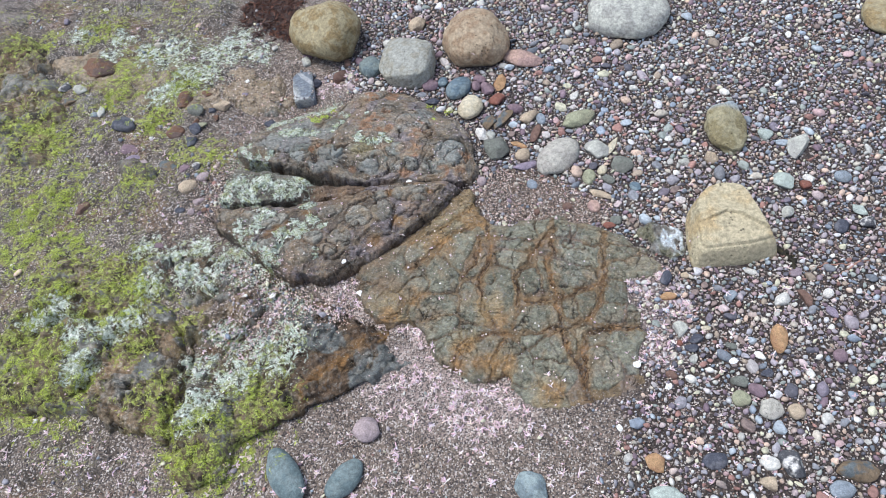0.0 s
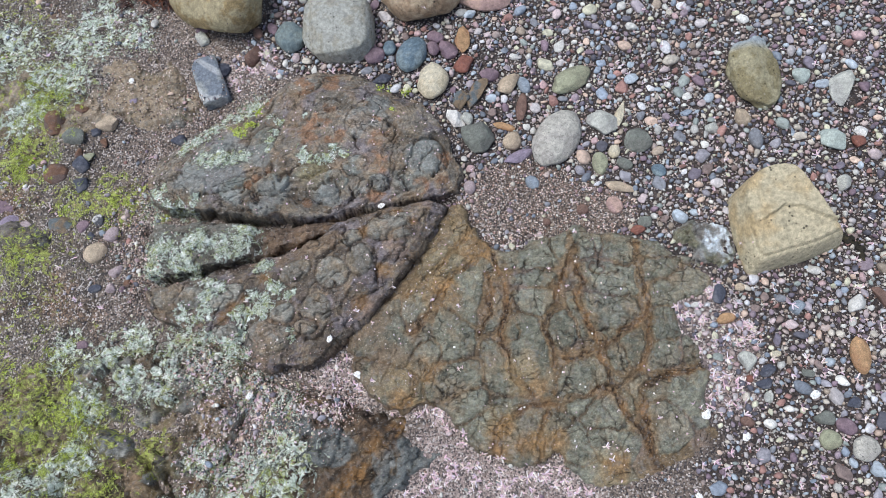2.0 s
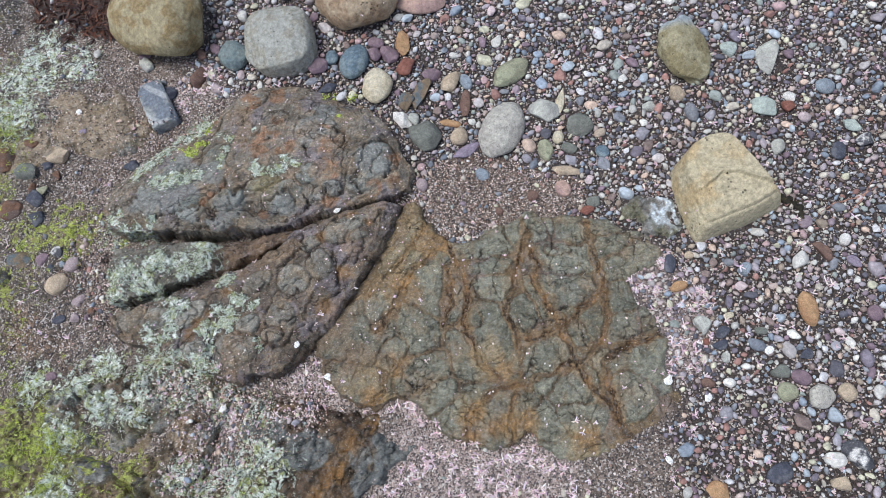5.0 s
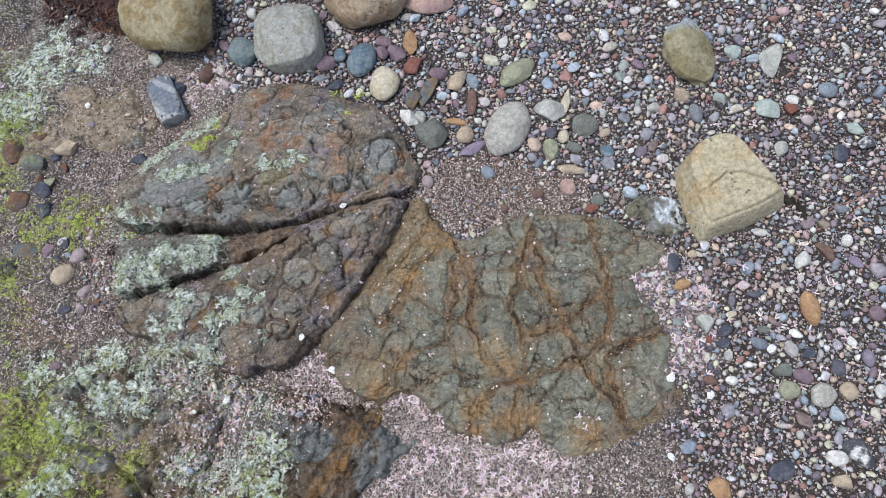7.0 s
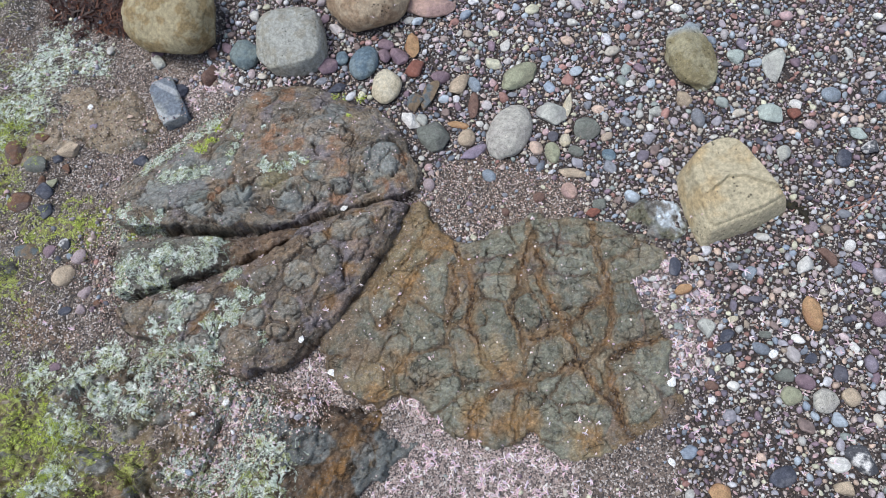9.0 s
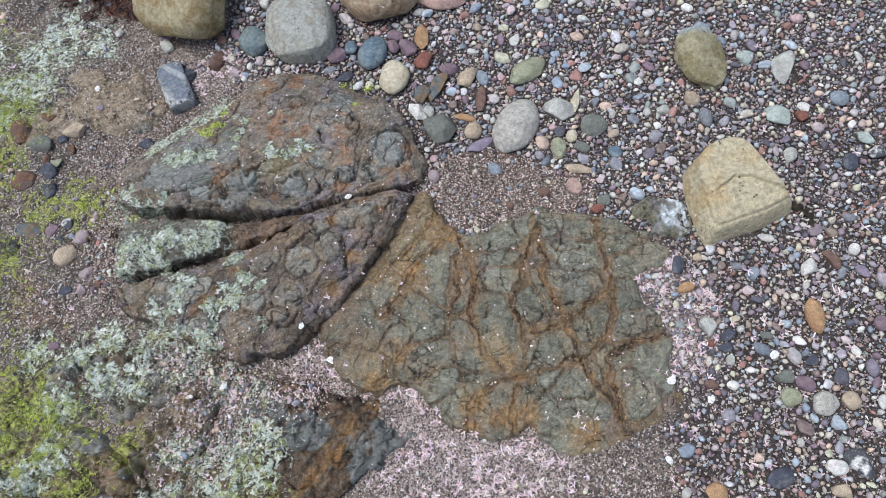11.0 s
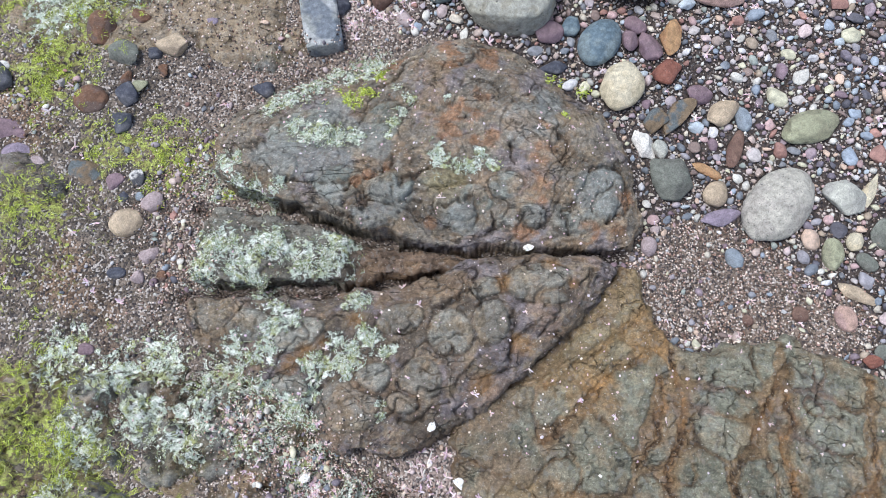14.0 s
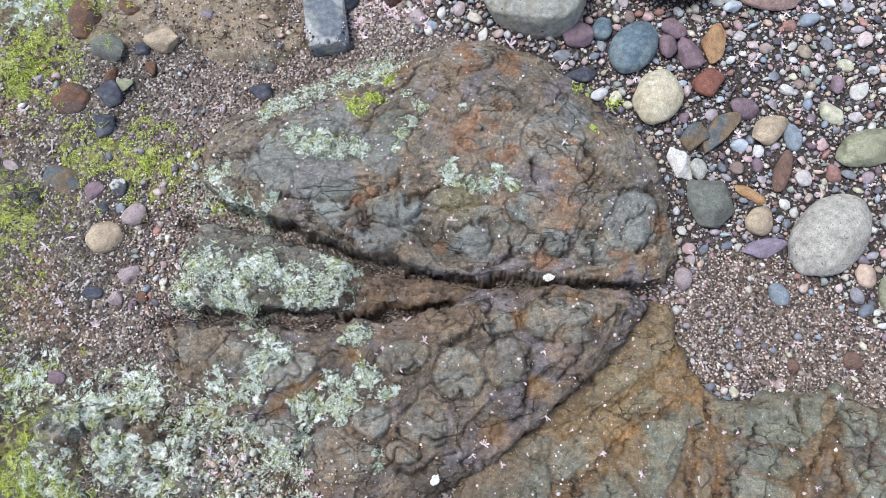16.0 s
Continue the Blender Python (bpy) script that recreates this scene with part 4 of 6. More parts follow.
def boulder_relief(x, y, d):
    far, which = clast_field(x, y, BOULDER_CLASTS, 202, 0.9)
    bed = np.sin(420 * (y - 0.32 * x) + 5 * fbm(x, y, 9, 4, 75))
    return (clast_relief(x, y, far, which, 76, 0.0016, 17) + 0.004 * fbm(x, y, 6, 3, 77) + 0.0011 * np.clip(bed * 2.5, -1, 0.6) * smooth(fbm(x, y, 6, 2, 78), -0.2, 0.3) * smooth(1.52 - y, 0, 0.1)
            - 0.009 * cleft(x, y, BOULDER_CRACKS, 0.0026))


def boulder_top(x, y):
    base = 0.066 - 0.020 * smooth(1.42 - y, 0.0, 0.12) - 0.17 * (x + 0.42) * (x > -0.42) - 0.14 * (y - 1.38)
    hump = 0.022 * np.exp(-((x + 0.14) ** 2 + (y - 1.42) ** 2) / 0.02) + 0.02 * np.exp(-((x + 0.32) ** 2 + (y - 1.54) ** 2) / 0.02)
    return base + hump - 0.22 * (y - 1.46) * smooth(-x, 0.38, 0.54)


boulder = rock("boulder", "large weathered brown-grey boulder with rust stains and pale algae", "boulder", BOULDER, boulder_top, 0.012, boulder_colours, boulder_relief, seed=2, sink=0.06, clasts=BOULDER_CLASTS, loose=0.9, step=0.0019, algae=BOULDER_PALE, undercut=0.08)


def tongue_colours(x, y, d):
    _, joint, tone = fractured(x, y, 40, 381, 12, 2.6)
    c = np.empty(x.shape + (3,))
    c[:] = lin(124, 120, 110)
    c = mix(c, UMBER, smooth(fbm(x, y, 25, 4, 83), 0.0, 0.5) * 0.6)
    c = mix(c, lin(108, 90, 76), smooth(x, -0.55, -0.50))
    c = mix(c, RUST, smooth(x, -0.55, -0.50) * smooth(fbm(x, y, 16, 4, 85), 0.0, 0.5) * 0.6)
    # groove shade along the joints is put into the colour
    return mix(c * (0.78 + 0.44 * tone)[..., None], lin(40, 33, 29), joint ** 2 * 0.7)


def tongue_relief(x, y, d):
    flake, joint, _ = fractured(x, y, 40, 381, 12, 2.6)
    return 0.005 * fbm(x, y, 18, 4, 81) + 0.004 * flake - 0.003 * joint ** 2 + 0.002 * np.abs(fbm(x, y, 60, 4, 82))


tongue = rock("rock_tongue", "narrow rock tongue crusted with bleached green algae", "rock", TONGUE, lambda x, y: 0.064 - 0.022 * smooth(x, -0.54, -0.51) - 0.02 * (x + 0.64) + 0.10 * (y - 1.265), 0.008, tongue_colours, tongue_relief, step=0.0022, seed=4, ragged=0.006, algae=TONGUE_PALE, undercut=0.08)


def wedge_colours(x, y, d):
    far, which = clast_field(x, y, WEDGE_CLASTS, 206, 0.8)
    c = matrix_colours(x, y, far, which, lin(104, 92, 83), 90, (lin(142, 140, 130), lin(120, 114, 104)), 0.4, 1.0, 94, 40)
    # wedge cracks: dark of their depth painted in as shade
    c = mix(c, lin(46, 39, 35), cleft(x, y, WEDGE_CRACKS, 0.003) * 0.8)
    return mix(c, lin(140, 106, 68), blots(x, y, [(-0.572, 1.117, 0.012), (-0.596, 1.1, 0.01), (-0.548, 1.134, 0.007), (-0.314, 1.078, 0.019), (-0.259, 1.143, 0.015), (-0.218, 1.272, 0.012), (-0.29, 1.235, 0.012), (-0.504, 1.168, 0.01), (-0.191, 1.239, 0.009)], 0.6, 97) * 0.7)


def wedge_relief(x, y, d):
    far, which = clast_field(x, y, WEDGE_CLASTS, 206, 0.8)
    return clast_relief(x, y, far, which, 94, 0.0036, 40) - 0.009 * cleft(x, y, WEDGE_CRACKS)


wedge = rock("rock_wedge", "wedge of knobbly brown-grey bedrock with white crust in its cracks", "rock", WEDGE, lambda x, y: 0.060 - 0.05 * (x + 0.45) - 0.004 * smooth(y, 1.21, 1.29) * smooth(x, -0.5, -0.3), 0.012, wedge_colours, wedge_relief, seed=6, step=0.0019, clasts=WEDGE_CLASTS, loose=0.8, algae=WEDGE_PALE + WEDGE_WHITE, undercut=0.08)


def vein_distance(x, y):
    wx, wy = x + 0.009 * fbm(x, y, 24, 4, 180, 0.6), y + 0.009 * fbm(x, y, 24, 4, 183, 0.6)
    return np.minimum.reduce([line_distance(wx, wy, v) for v in VEINS])


def slab_colours(x, y, d):
    far, which = clast_field(x, y, SLAB_CLASTS, 208)
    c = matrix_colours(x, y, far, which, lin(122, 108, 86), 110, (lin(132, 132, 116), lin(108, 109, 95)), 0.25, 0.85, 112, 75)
    c = mix(c, lin(116, 94, 68), smooth(far, -0.0015, 0.002) * 0.5)
    near = vein_distance(x, y)
    wide = 1 - smooth(near + 0.010 * fbm(x, y, 26, 4, 113, 0.6), 0.004, 0.022)
    c = mix(c, lin(128, 104, 74), wide * 0.6 * smooth(fbm(x, y, 9, 3, 117), -0.6, 0.2))
    band = 1 - smooth(near + 0.004 * fbm(x, y, 40, 3, 113), 0.002, 0.008)
    c = mix(c, mix(np.broadcast_to(np.array(lin(136, 102, 68)), x.shape + (3,)), lin(98, 74, 54), smooth(fbm(x, y, 30, 4, 114), -0.2, 0.3)), band * 0.7 * smooth(fbm(x, y, 9, 3, 117), -0.7, 0.1))
    # vein cracks, then hairlines: their shade painted in near black
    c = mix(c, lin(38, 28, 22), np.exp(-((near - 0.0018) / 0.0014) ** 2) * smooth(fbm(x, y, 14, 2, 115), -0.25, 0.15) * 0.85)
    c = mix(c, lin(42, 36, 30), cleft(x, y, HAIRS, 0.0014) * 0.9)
    c = mix(c, lin(122, 100, 80), smooth(-0.12 - x, 0.0, 0.2) * 0.6 * smooth(fbm(x, y, 12, 3, 111), -0.4, 0.3))
    c = mix(c, OCHRE, blots(x, y, [(-0.09, 1.22, 0.05), (-0.12, 1.17, 0.05), (-0.17, 1.13, 0.05), (-0.27, 0.90, 0.04), (-0.09, 0.80, 0.03), (-0.01, 0.75, 0.03), (-0.03, 0.89, 0.03), (0.10, 0.68, 0.04)], 0.8) * 0.5)
    return mix(c, lin(146, 108, 66), blots(x, y, [(-0.09, 0.79, 0.02), (-0.005, 0.75, 0.025), (-0.10, 0.755, 0.02), (0.11, 0.69, 0.02), (-0.20, 0.93, 0.02), (0.0, 0.86, 0.02), (-0.28, 0.88, 0.02), (-0.05, 0.755, 0.02), (-0.15, 1.08, 0.03), (-0.07, 1.17, 0.03)], 0.8) * 0.55)


def slab_relief(x, y, d):
    far, which = clast_field(x, y, SLAB_CLASTS, 208)
    near = vein_distance(x, y)
    ridge = 0.0022 * np.exp(-((near - 0.006) / 0.004) ** 2) * smooth(fbm(x, y, 10, 2, 116), -0.3, 0.3)
    return 0.75 * clast_relief(x, y, far, which, 112, 0.0022, 75, 0.002) + ridge - 0.0032 * np.exp(-((near - 0.0018) / 0.0016) ** 2) - 0.004 * cleft(x, y, HAIRS, 0.0016)


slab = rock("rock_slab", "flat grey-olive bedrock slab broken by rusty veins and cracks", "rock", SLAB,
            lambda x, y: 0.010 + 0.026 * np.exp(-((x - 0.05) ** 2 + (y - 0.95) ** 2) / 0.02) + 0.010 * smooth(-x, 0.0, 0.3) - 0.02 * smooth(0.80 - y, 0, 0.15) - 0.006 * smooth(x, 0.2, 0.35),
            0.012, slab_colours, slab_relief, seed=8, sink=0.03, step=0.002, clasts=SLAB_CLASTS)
GASHES = [[(-0.727, 0.811), (-0.725, 0.723), (-0.751, 0.640), (-0.740, 0.561)], [(-0.946, 0.846), (-0.967, 0.755), (-0.975, 0.697)], [(-0.924, 0.994), (-0.829, 0.924), (-0.765, 0.906)],
          [(-0.738, 0.827), (-0.725, 0.737), (-0.734, 0.653)], [(-0.939, 0.846), (-0.965, 0.770), (-0.975, 0.697)], [(-0.862, 1.044), (-0.802, 0.891), (-0.751, 0.796)], [(-1.165, 0.851), (-1.091, 0.898), (-0.972, 0.903)], [(-0.762, 0.681), (-0.733, 0.600), (-0.739, 0.549)]]


def ledge_colours(x, y, d):
    crack, ident, f1 = cracks(x, y, 15, 120)
    _, joint, tone = fractured(x, y, 34, 320, 40, 2.0)
    c = np.empty(x.shape + (3,))
    c[:] = lin(122, 106, 86)
    c = mix(c, lin(128, 130, 126), smooth(ident, 0.55, 0.75) * smooth(tone, 0.2, 0.5) * 0.8)
    c = mix(c, RUST, smooth(fbm(x, y, 7, 4, 121), 0.15, 0.6) * 0.6)
    c = mix(c, lin(112, 100, 58), smooth(fbm(x, y, 10, 4, 126), 0.1, 0.6) * 0.6)
    c = c * (0.80 + 0.4 * tone)[..., None]
    # crevice shade put into the colour at cracks and joints, plus random dark patches
    c = mix(c, lin(44, 37, 29), np.clip(crack * 0.35 + joint ** 2 * 0.45 + smooth(fbm(x, y, 14, 5, 125, 0.7), 0.05, 0.5) * 0.75, 0, 0.9))
    return mix(c, lin(176, 164, 148), smooth(fbm(x, y, 75, 4, 129, 0.75), 0.25, 0.5) * smooth(fbm(x, y, 8, 3, 135), -0.1, 0.3) * 0.7)


def ledge_relief(x, y, d):
    crack, ident, f1 = cracks(x, y, 15, 120)
    gash = np.full(x.shape, 9.0)
    for g in GASHES:
        gash = np.minimum(gash, line_distance(x + 0.01 * fbm(x, y, 20, 3, 127), y, g))
    big, joint, _ = fractured(x, y, 34, 320, 40, 2.0)
    small_, nick, _ = fractured(x, y, 90, 330, 40, 1.6)
    return (0.018 * fbm(x, y, 8, 5, 123, 0.6) - 0.008 * crack + 0.014 * (ident - 0.5) + 0.009 * big - 0.006 * joint ** 2 + 0.0035 * small_ - 0.0015 * nick + 0.004 * fbm(x, y, 45, 3, 128)
            - 0.040 * np.exp(-(gash / 0.009) ** 2))


ledge = rock("rock_ledge", "low broken rock ledge overgrown with green and bleached algae", "rock", LEDGE, plane(0.024, -0.9, 0.85, -0.03, -0.06), 0.03, ledge_colours, ledge_relief, step=0.0038, seed=10, algae=PALE_SPOTS, blocks=(15, 120))


def lower_colours(x, y, d):
    along, across = (x * 0.81 + y * 0.59), (y * 0.81 - x * 0.59)
    leaf = np.sin(260 * across + 5 * fbm(x, y, 9, 4, 136)) * 0.5 + 0.5
    c = ledge_colours(x, y, d)
    c = mix(c, lin(92, 74, 60), smooth(x, -0.58, -0.48) * smooth(fbm(x, y, 10, 4, 130), -0.5, 0.1) * 0.75)
    c = mix(c, lin(52, 42, 34), leaf ** 3 * smooth(x, -0.58, -0.48) * 0.55)
    grey = blots(x, y, [(-0.25, 0.79, 0.035), (-0.27, 0.745, 0.035), (-0.31, 0.72, 0.03), (-0.41, 0.815, 0.03), (-0.44, 0.82, 0.03), (-0.51, 0.88, 0.03), (-0.47, 0.865, 0.02), (-0.54, 0.83, 0.03)], 0.5)
    c = mix(c, lin(110, 114, 112), smooth(grey, 0.25, 0.5) * 0.85)
    vein = line_distance(x + 0.012 * fbm(x, y, 18, 3, 137), y, [(-0.225, 0.868), (-0.247, 0.852), (-0.307, 0.825), (-0.36, 0.775), (-0.405, 0.732), (-0.45, 0.69)])
    c = mix(c, lin(138, 102, 62), (1 - smooth(vein, 0.004, 0.034)) * 0.8 * smooth(fbm(x, y, 22, 4, 138), -0.35, 0.15))
    return mix(c, lin(40, 30, 24), (1 - smooth(np.abs(vein - 0.026), 0.001, 0.004)) * 0.6 * smooth(fbm(x, y, 14, 3, 139), -0.1, 0.2))


def flank_colours(x, y, d):
    c = mix(ledge_colours(x, y, d), lin(154, 136, 114), smooth(fbm(x, y, 9, 4, 133), -0.6, 0.1) * 0.88)
    return mix(c, lin(170, 158, 142), smooth(fbm(x, y, 60, 4, 134, 0.7), 0.15, 0.4) * 0.5)


rock("rock_step", "low brown rock with orange stains and algae beside shell sand", "rock", LOWER, lambda x, y: 0.026 - 0.02 * (x + 0.5) + 0.02 * (y - 0.75) - 0.022 * smooth(x, -0.40, -0.22), 0.016, lower_colours,
                 lambda x, y, d: 0.75 * ledge_relief(x, y, d) + 0.002 * np.sin(260 * (y * 0.81 - x * 0.59) + 5 * fbm(x, y, 9, 4, 136)) * smooth(x, -0.58, -0.48), step=0.0028, seed=12, algae=PALE_SPOTS, blocks=(15, 120))
rock("rock_flank", "brown flaky bedrock partly covered in algae", "rock", FLANK, plane(0.016, -0.85, 1.74, -0.06, 0.0), 0.06, flank_colours, lambda x, y, d: 0.4 * ledge_relief(x, y, d), step=0.0044, seed=14, algae=PALE_SPOTS, ragged=0.03, sink=0.03, blocks=(15, 120))
shoulder = rock("rock_shoulder", "algae-stained brown bedrock shoulder", "rock", CROWN, plane(0.04, -1.5, 1.7, -0.03, 0.05), 0.06, ledge_colours, ledge_relief, step=0.006, seed=16, algae=PALE_SPOTS, blocks=(15, 120))
knob = rock("rock_mound", "low dark grey rock mound with green algae", "rock", KNOB, plane(0.03, -1.06, 1.40, 0.0, 0.0), 0.05, lambda x, y, d: mix(ledge_colours(x, y, d), lin(98, 98, 98), np.full(x.shape, 0.6)), lambda x, y, d: 0.4 * ledge_relief(x, y, d), step=0.004, seed=18, algae=PALE_SPOTS)
rock("rock_crusted", "small grey rock with white and pale blue crust beside the slab", "rock", NUB, plane(0.018, 0.39, 1.09, 0.0, 0.0), 0.012,
     lambda x, y, d: mix(mix(np.broadcast_to(np.array(lin(118, 114, 108)), x.shape + (3,)), lin(206, 214, 220), smooth(fbm(x, y, 24, 4, 140), -0.2, 0.15) * smooth(x, 0.36, 0.40)), lin(112, 110, 80), smooth(fbm(x, y, 15, 3, 141), 0.2, 0.5) * 0.6),
           lambda x, y, d: 0.7 * ledge_relief(x, y, d), step=0.003, seed=20, sink=0.03, ragged=0.014)


# ---- loose stones ----
def ball(level):
    bm = bmesh.new()
    bmesh.ops.create_icosphere(bm, subdivisions=level, radius=1)
    v = np.array([p.co[:] for p in bm.verts])
    f = np.array([[q.index for q in p.verts] for p in bm.faces])
    bm.free()
    return v, f


BALL = {k: ball(k) for k in (1, 2, 3, 4, 5)}
BALL[0] = (np.array([(1, 0, 0), (0, 1, 0), (-1, 0, 0), (0, -1, 0), (0, 0, 1), (0, 0, -1)], float),
           np.array([(0, 1, 4), (1, 2, 4), (2, 3, 4), (3, 0, 4), (1, 0, 5), (2, 1, 5), (3, 2, 5), (0, 3, 5)]))


def split_ball():
    """The eight-sided ball with each face cut in four."""
    v, f = BALL[0]
    points, spot, out = [tuple(p) for p in v], {}, []

    def middle(a, b):
        key = (min(a, b), max(a, b))
        if key not in spot:
            m = v[a] + v[b]
            spot[key] = len(points)
            points.append(tuple(m / np.linalg.norm(m)))
        return spot[key]
    for a, b, c in f:
        p, q, r = middle(a, b), middle(b, c), middle(c, a)
        out += [(a, p, r), (p, b, q), (r, q, c), (p, q, r)]
    return np.array(points), np.array(out)


BALL["split"] = split_ball()


def lumpy(level, seed, angular=0.0, bumps=0.12, boxy=1.0):
    """A unit stone: a ball with flattened facets and gentle lumps."""
    rng = np.random.default_rng(seed)
    v, f = BALL[level]
    v = np.sign(v) * np.abs(v) ** boxy
    if boxy < 0.5:
        v = 0.88 * v / np.abs(v).max(1)[:, None] + 0.12 * v
    if angular:
        for _ in range(13):
            n = rng.normal(size=3)
            n /= np.linalg.norm(n)
            cut = rng.uniform(1 - 0.62 * angular, 1 - 0.1 * angular) * (1.4 if boxy < 0.5 else 1.2 if boxy < 1 else 1.0)
            over = v @ n - cut
            v -= np.outer(np.where(over > 0, over * 0.93, 0), n)
    for scale, amp in ((1.1, bumps), (2.3, bumps * 0.45), (5.0, bumps * 0.12)):
        ph, w = rng.uniform(0, 6.3, (3, 3)), rng.normal(size=(3, 3)) * scale
        for k in range(3):
            v *= (1 + amp / 2 * np.sin(v @ w[k] + ph[k, 0]))[:, None]
    return v, f


def turn_matrix(yaw, tilt_x, tilt_y):
    return np.array(Euler((tilt_x, tilt_y, yaw)).to_matrix())


TINTS = dict(
    grey=((150, 149, 141), (140, 136, 124), dict(pits=0.3, speck=0.1)), tanrock=((150, 138, 110), (134, 116, 84), dict(speck=0.25)), rough=((158, 140, 118), (140, 118, 96), dict(pits=0.8, speck=0.5)),
    palegrey=((170, 169, 160), (148, 146, 140), {}), teal=((112, 122, 120), (96, 108, 110), {}), striped=((108, 114, 122), (134, 136, 134), dict(stripes=0.6, scale=14)),
    mauve=((124, 104, 110), (108, 90, 98), {}), blue=((96, 112, 122), (112, 124, 128), dict(speck=0.1)), cream=((188, 178, 156), (176, 164, 140), dict(speck=0.15)), red=((128, 84, 72), (112, 74, 66), {}),
    orange=((166, 132, 98), (144, 110, 82), {}), slaty=((92, 98, 100), (112, 96, 78), dict(amount=0.7)), white=((204, 200, 194), (178, 172, 166), {}), greygreen=((110, 112, 104), (98, 98, 92), {}),
    beige=((174, 156, 134), (150, 134, 116), {}), lilac=((134, 122, 136), (122, 112, 124), {}), granite=((168, 163, 153), (158, 152, 144), dict(speck=0.85, speck_colour=(0.10, 0.10, 0.095))),
    olive=((146, 146, 122), (126, 124, 104), {}), bluegrey=((132, 140, 148), (114, 120, 126), {}), brown=((112, 88, 78), (96, 74, 66), {}), lichen=((142, 134, 108), (122, 112, 84), dict(amount=0.5, scale=22, speck=0.5, pits=0.5, split=-0.05)),
    mint=((162, 170, 162), (146, 154, 148), {}), slate=((72, 74, 84), (90, 90, 96), dict(speck=0.15)), pink=((168, 140, 128), (150, 124, 118), {}), pinkgrey=((158, 142, 142), (140, 126, 128), {}),
    patched=((196, 192, 188), (76, 76, 80), dict(amount=0.7, scale=40)), rust=((110, 82, 66), (92, 76, 70), {}), tealdark=((112, 124, 124), (96, 110, 112), dict(speck=0.1)), tealpale=((140, 152, 152), (112, 124, 128), dict(amount=0.6, scale=24)))
STONE_MATS = {}
TAKEN = []
counter = [0]


def stone(name, x, y, length, width, angle, shape, colour, label, height=0.0, base=None, sunk=0.3):
    counter[0] += 1
    seed = 500 + counter[0]
    if colour not in STONE_MATS:
        main, second, extra = TINTS[colour]
        STONE_MATS[colour] = stone_material("stone_" + colour, main, second, **extra)
    big = length > 0.12
    v, f = lumpy(5 if big else 4 if length > 0.05 else 3, seed, dict(ang=0.9, box=0.35, prism=0.12, smooth=0.10, blunt=0.60).get(shape, 0.30), 0.04 if shape == "prism" else 0.10, dict(box=0.62, prism=0.34, blunt=0.66).get(shape, 1.0))
    v = v / (np.abs(v).max(0))
    h = height or width * (0.55 if shape == "round" else 0.62)
    if shape == "ang":
        length, width, h = length * 1.1, width * 1.12, h * 1.1
    v = v * np.array([length / 2, width / 2, h / 2])
    rough = v * 60
    wave = fbm(rough[:, 0] + rough[:, 2], rough[:, 1] - 0.7 * rough[:, 2], 1.0, 4, seed, 0.6)
    v = v * (1 + (0.035 if shape in ("ang", "blunt") else 0.018) * wave)[:, None]
    me = mesh_from(name, v, f)
    me.materials.append(STONE_MATS[colour])
    ob = new(name, me)
    z = float(ground_height(x, y)) if base is None else base
    ob.matrix_world = Matrix.Translation((x, y, z + h * (0.5 - sunk))) @ Matrix.Rotation(radians(angle), 4, "Z")
    TAKEN.append((x, y, length / 2, width / 2, radians(angle)))
    return tagged(ob, label, "boulder" if "boulder" in name else "stone")


stone("grey_boulder", -0.290, 1.780, 0.190, 0.180, -102, "box", "grey", "smooth angular grey boulder resting on shingle")
stone("tan_boulder", -0.560, 1.925, 0.235, 0.250, -119, "round", "tanrock", "rounded speckled tan boulder standing on shingle", 0.21)
stone("brown_boulder", -0.079, 1.860, 0.230, 0.210, -81, "round", "rough", "rough pitted brown boulder resting on shingle", 0.17)
stone("slab_boulder", 0.394, 1.945, 0.260, 0.220, -15, "round", "palegrey", "pale grey boulder with rusty underside on shingle")
stone("tan_boulder", 1.111, 1.872, 0.170, 0.097, -103, "round", "tanrock", "rounded tan boulder half buried in shingle")
stone("stone", -0.408, 1.783, 0.080, 0.072, -50, "box", "teal", "small blunt grey-green stone beside a grey boulder")
stone("striped_stone", -0.612, 1.712, 0.130, 0.066, -78, "prism", "striped", "blue-grey stone with pale quartz stripes on sand")
stone("pebble", -0.218, 1.691, 0.054, 0.048, -7, "round", "mauve", "smooth purple oval pebble beside the boulder")
stone("pebble", -0.132, 1.672, 0.107, 0.069, -117, "smooth", "blue", "flat blue-grey pebble lying on shingle")
stone("pebble", -0.093, 1.593, 0.096, 0.074, -106, "smooth", "cream", "pale cream rounded pebble beside the rock")
stone("pebble", -0.178, 1.705, 0.033, 0.040, -13, "round", "blue", "small blue-grey pebble on shingle")
stone("pebble", -0.013, 1.626, 0.049, 0.039, 37, "ang", "red", "brick-red angular pebble on shingle")
stone("pebble", -0.008, 1.688, 0.064, 0.034, -104, "ang", "orange", "ochre yellow pebble on shingle")
stone("pebble", -0.067, 1.710, 0.045, 0.034, -44, "round", "mauve", "mauve pebble among other pebbles")
stone("pebble", -0.042, 1.669, 0.059, 0.037, -73, "ang", "mauve", "pinkish purple blunt pebble on shingle")
stone("pebble", -0.074, 1.680, 0.033, 0.039, -8, "ang", "mauve", "dusky pink pebble on shingle")
stone("stone", 0.000, 1.547, 0.080, 0.036, 53, "ang", "slaty", "dark splintered stone with brown edge")
stone("stone", -0.033, 1.537, 0.039, 0.045, -27, "ang", "slaty", "streaked blue-grey stone lying on shingle")
stone("pebble", -0.062, 1.497, 0.063, 0.035, -65, "ang", "white", "white quartz pebble on shingle")
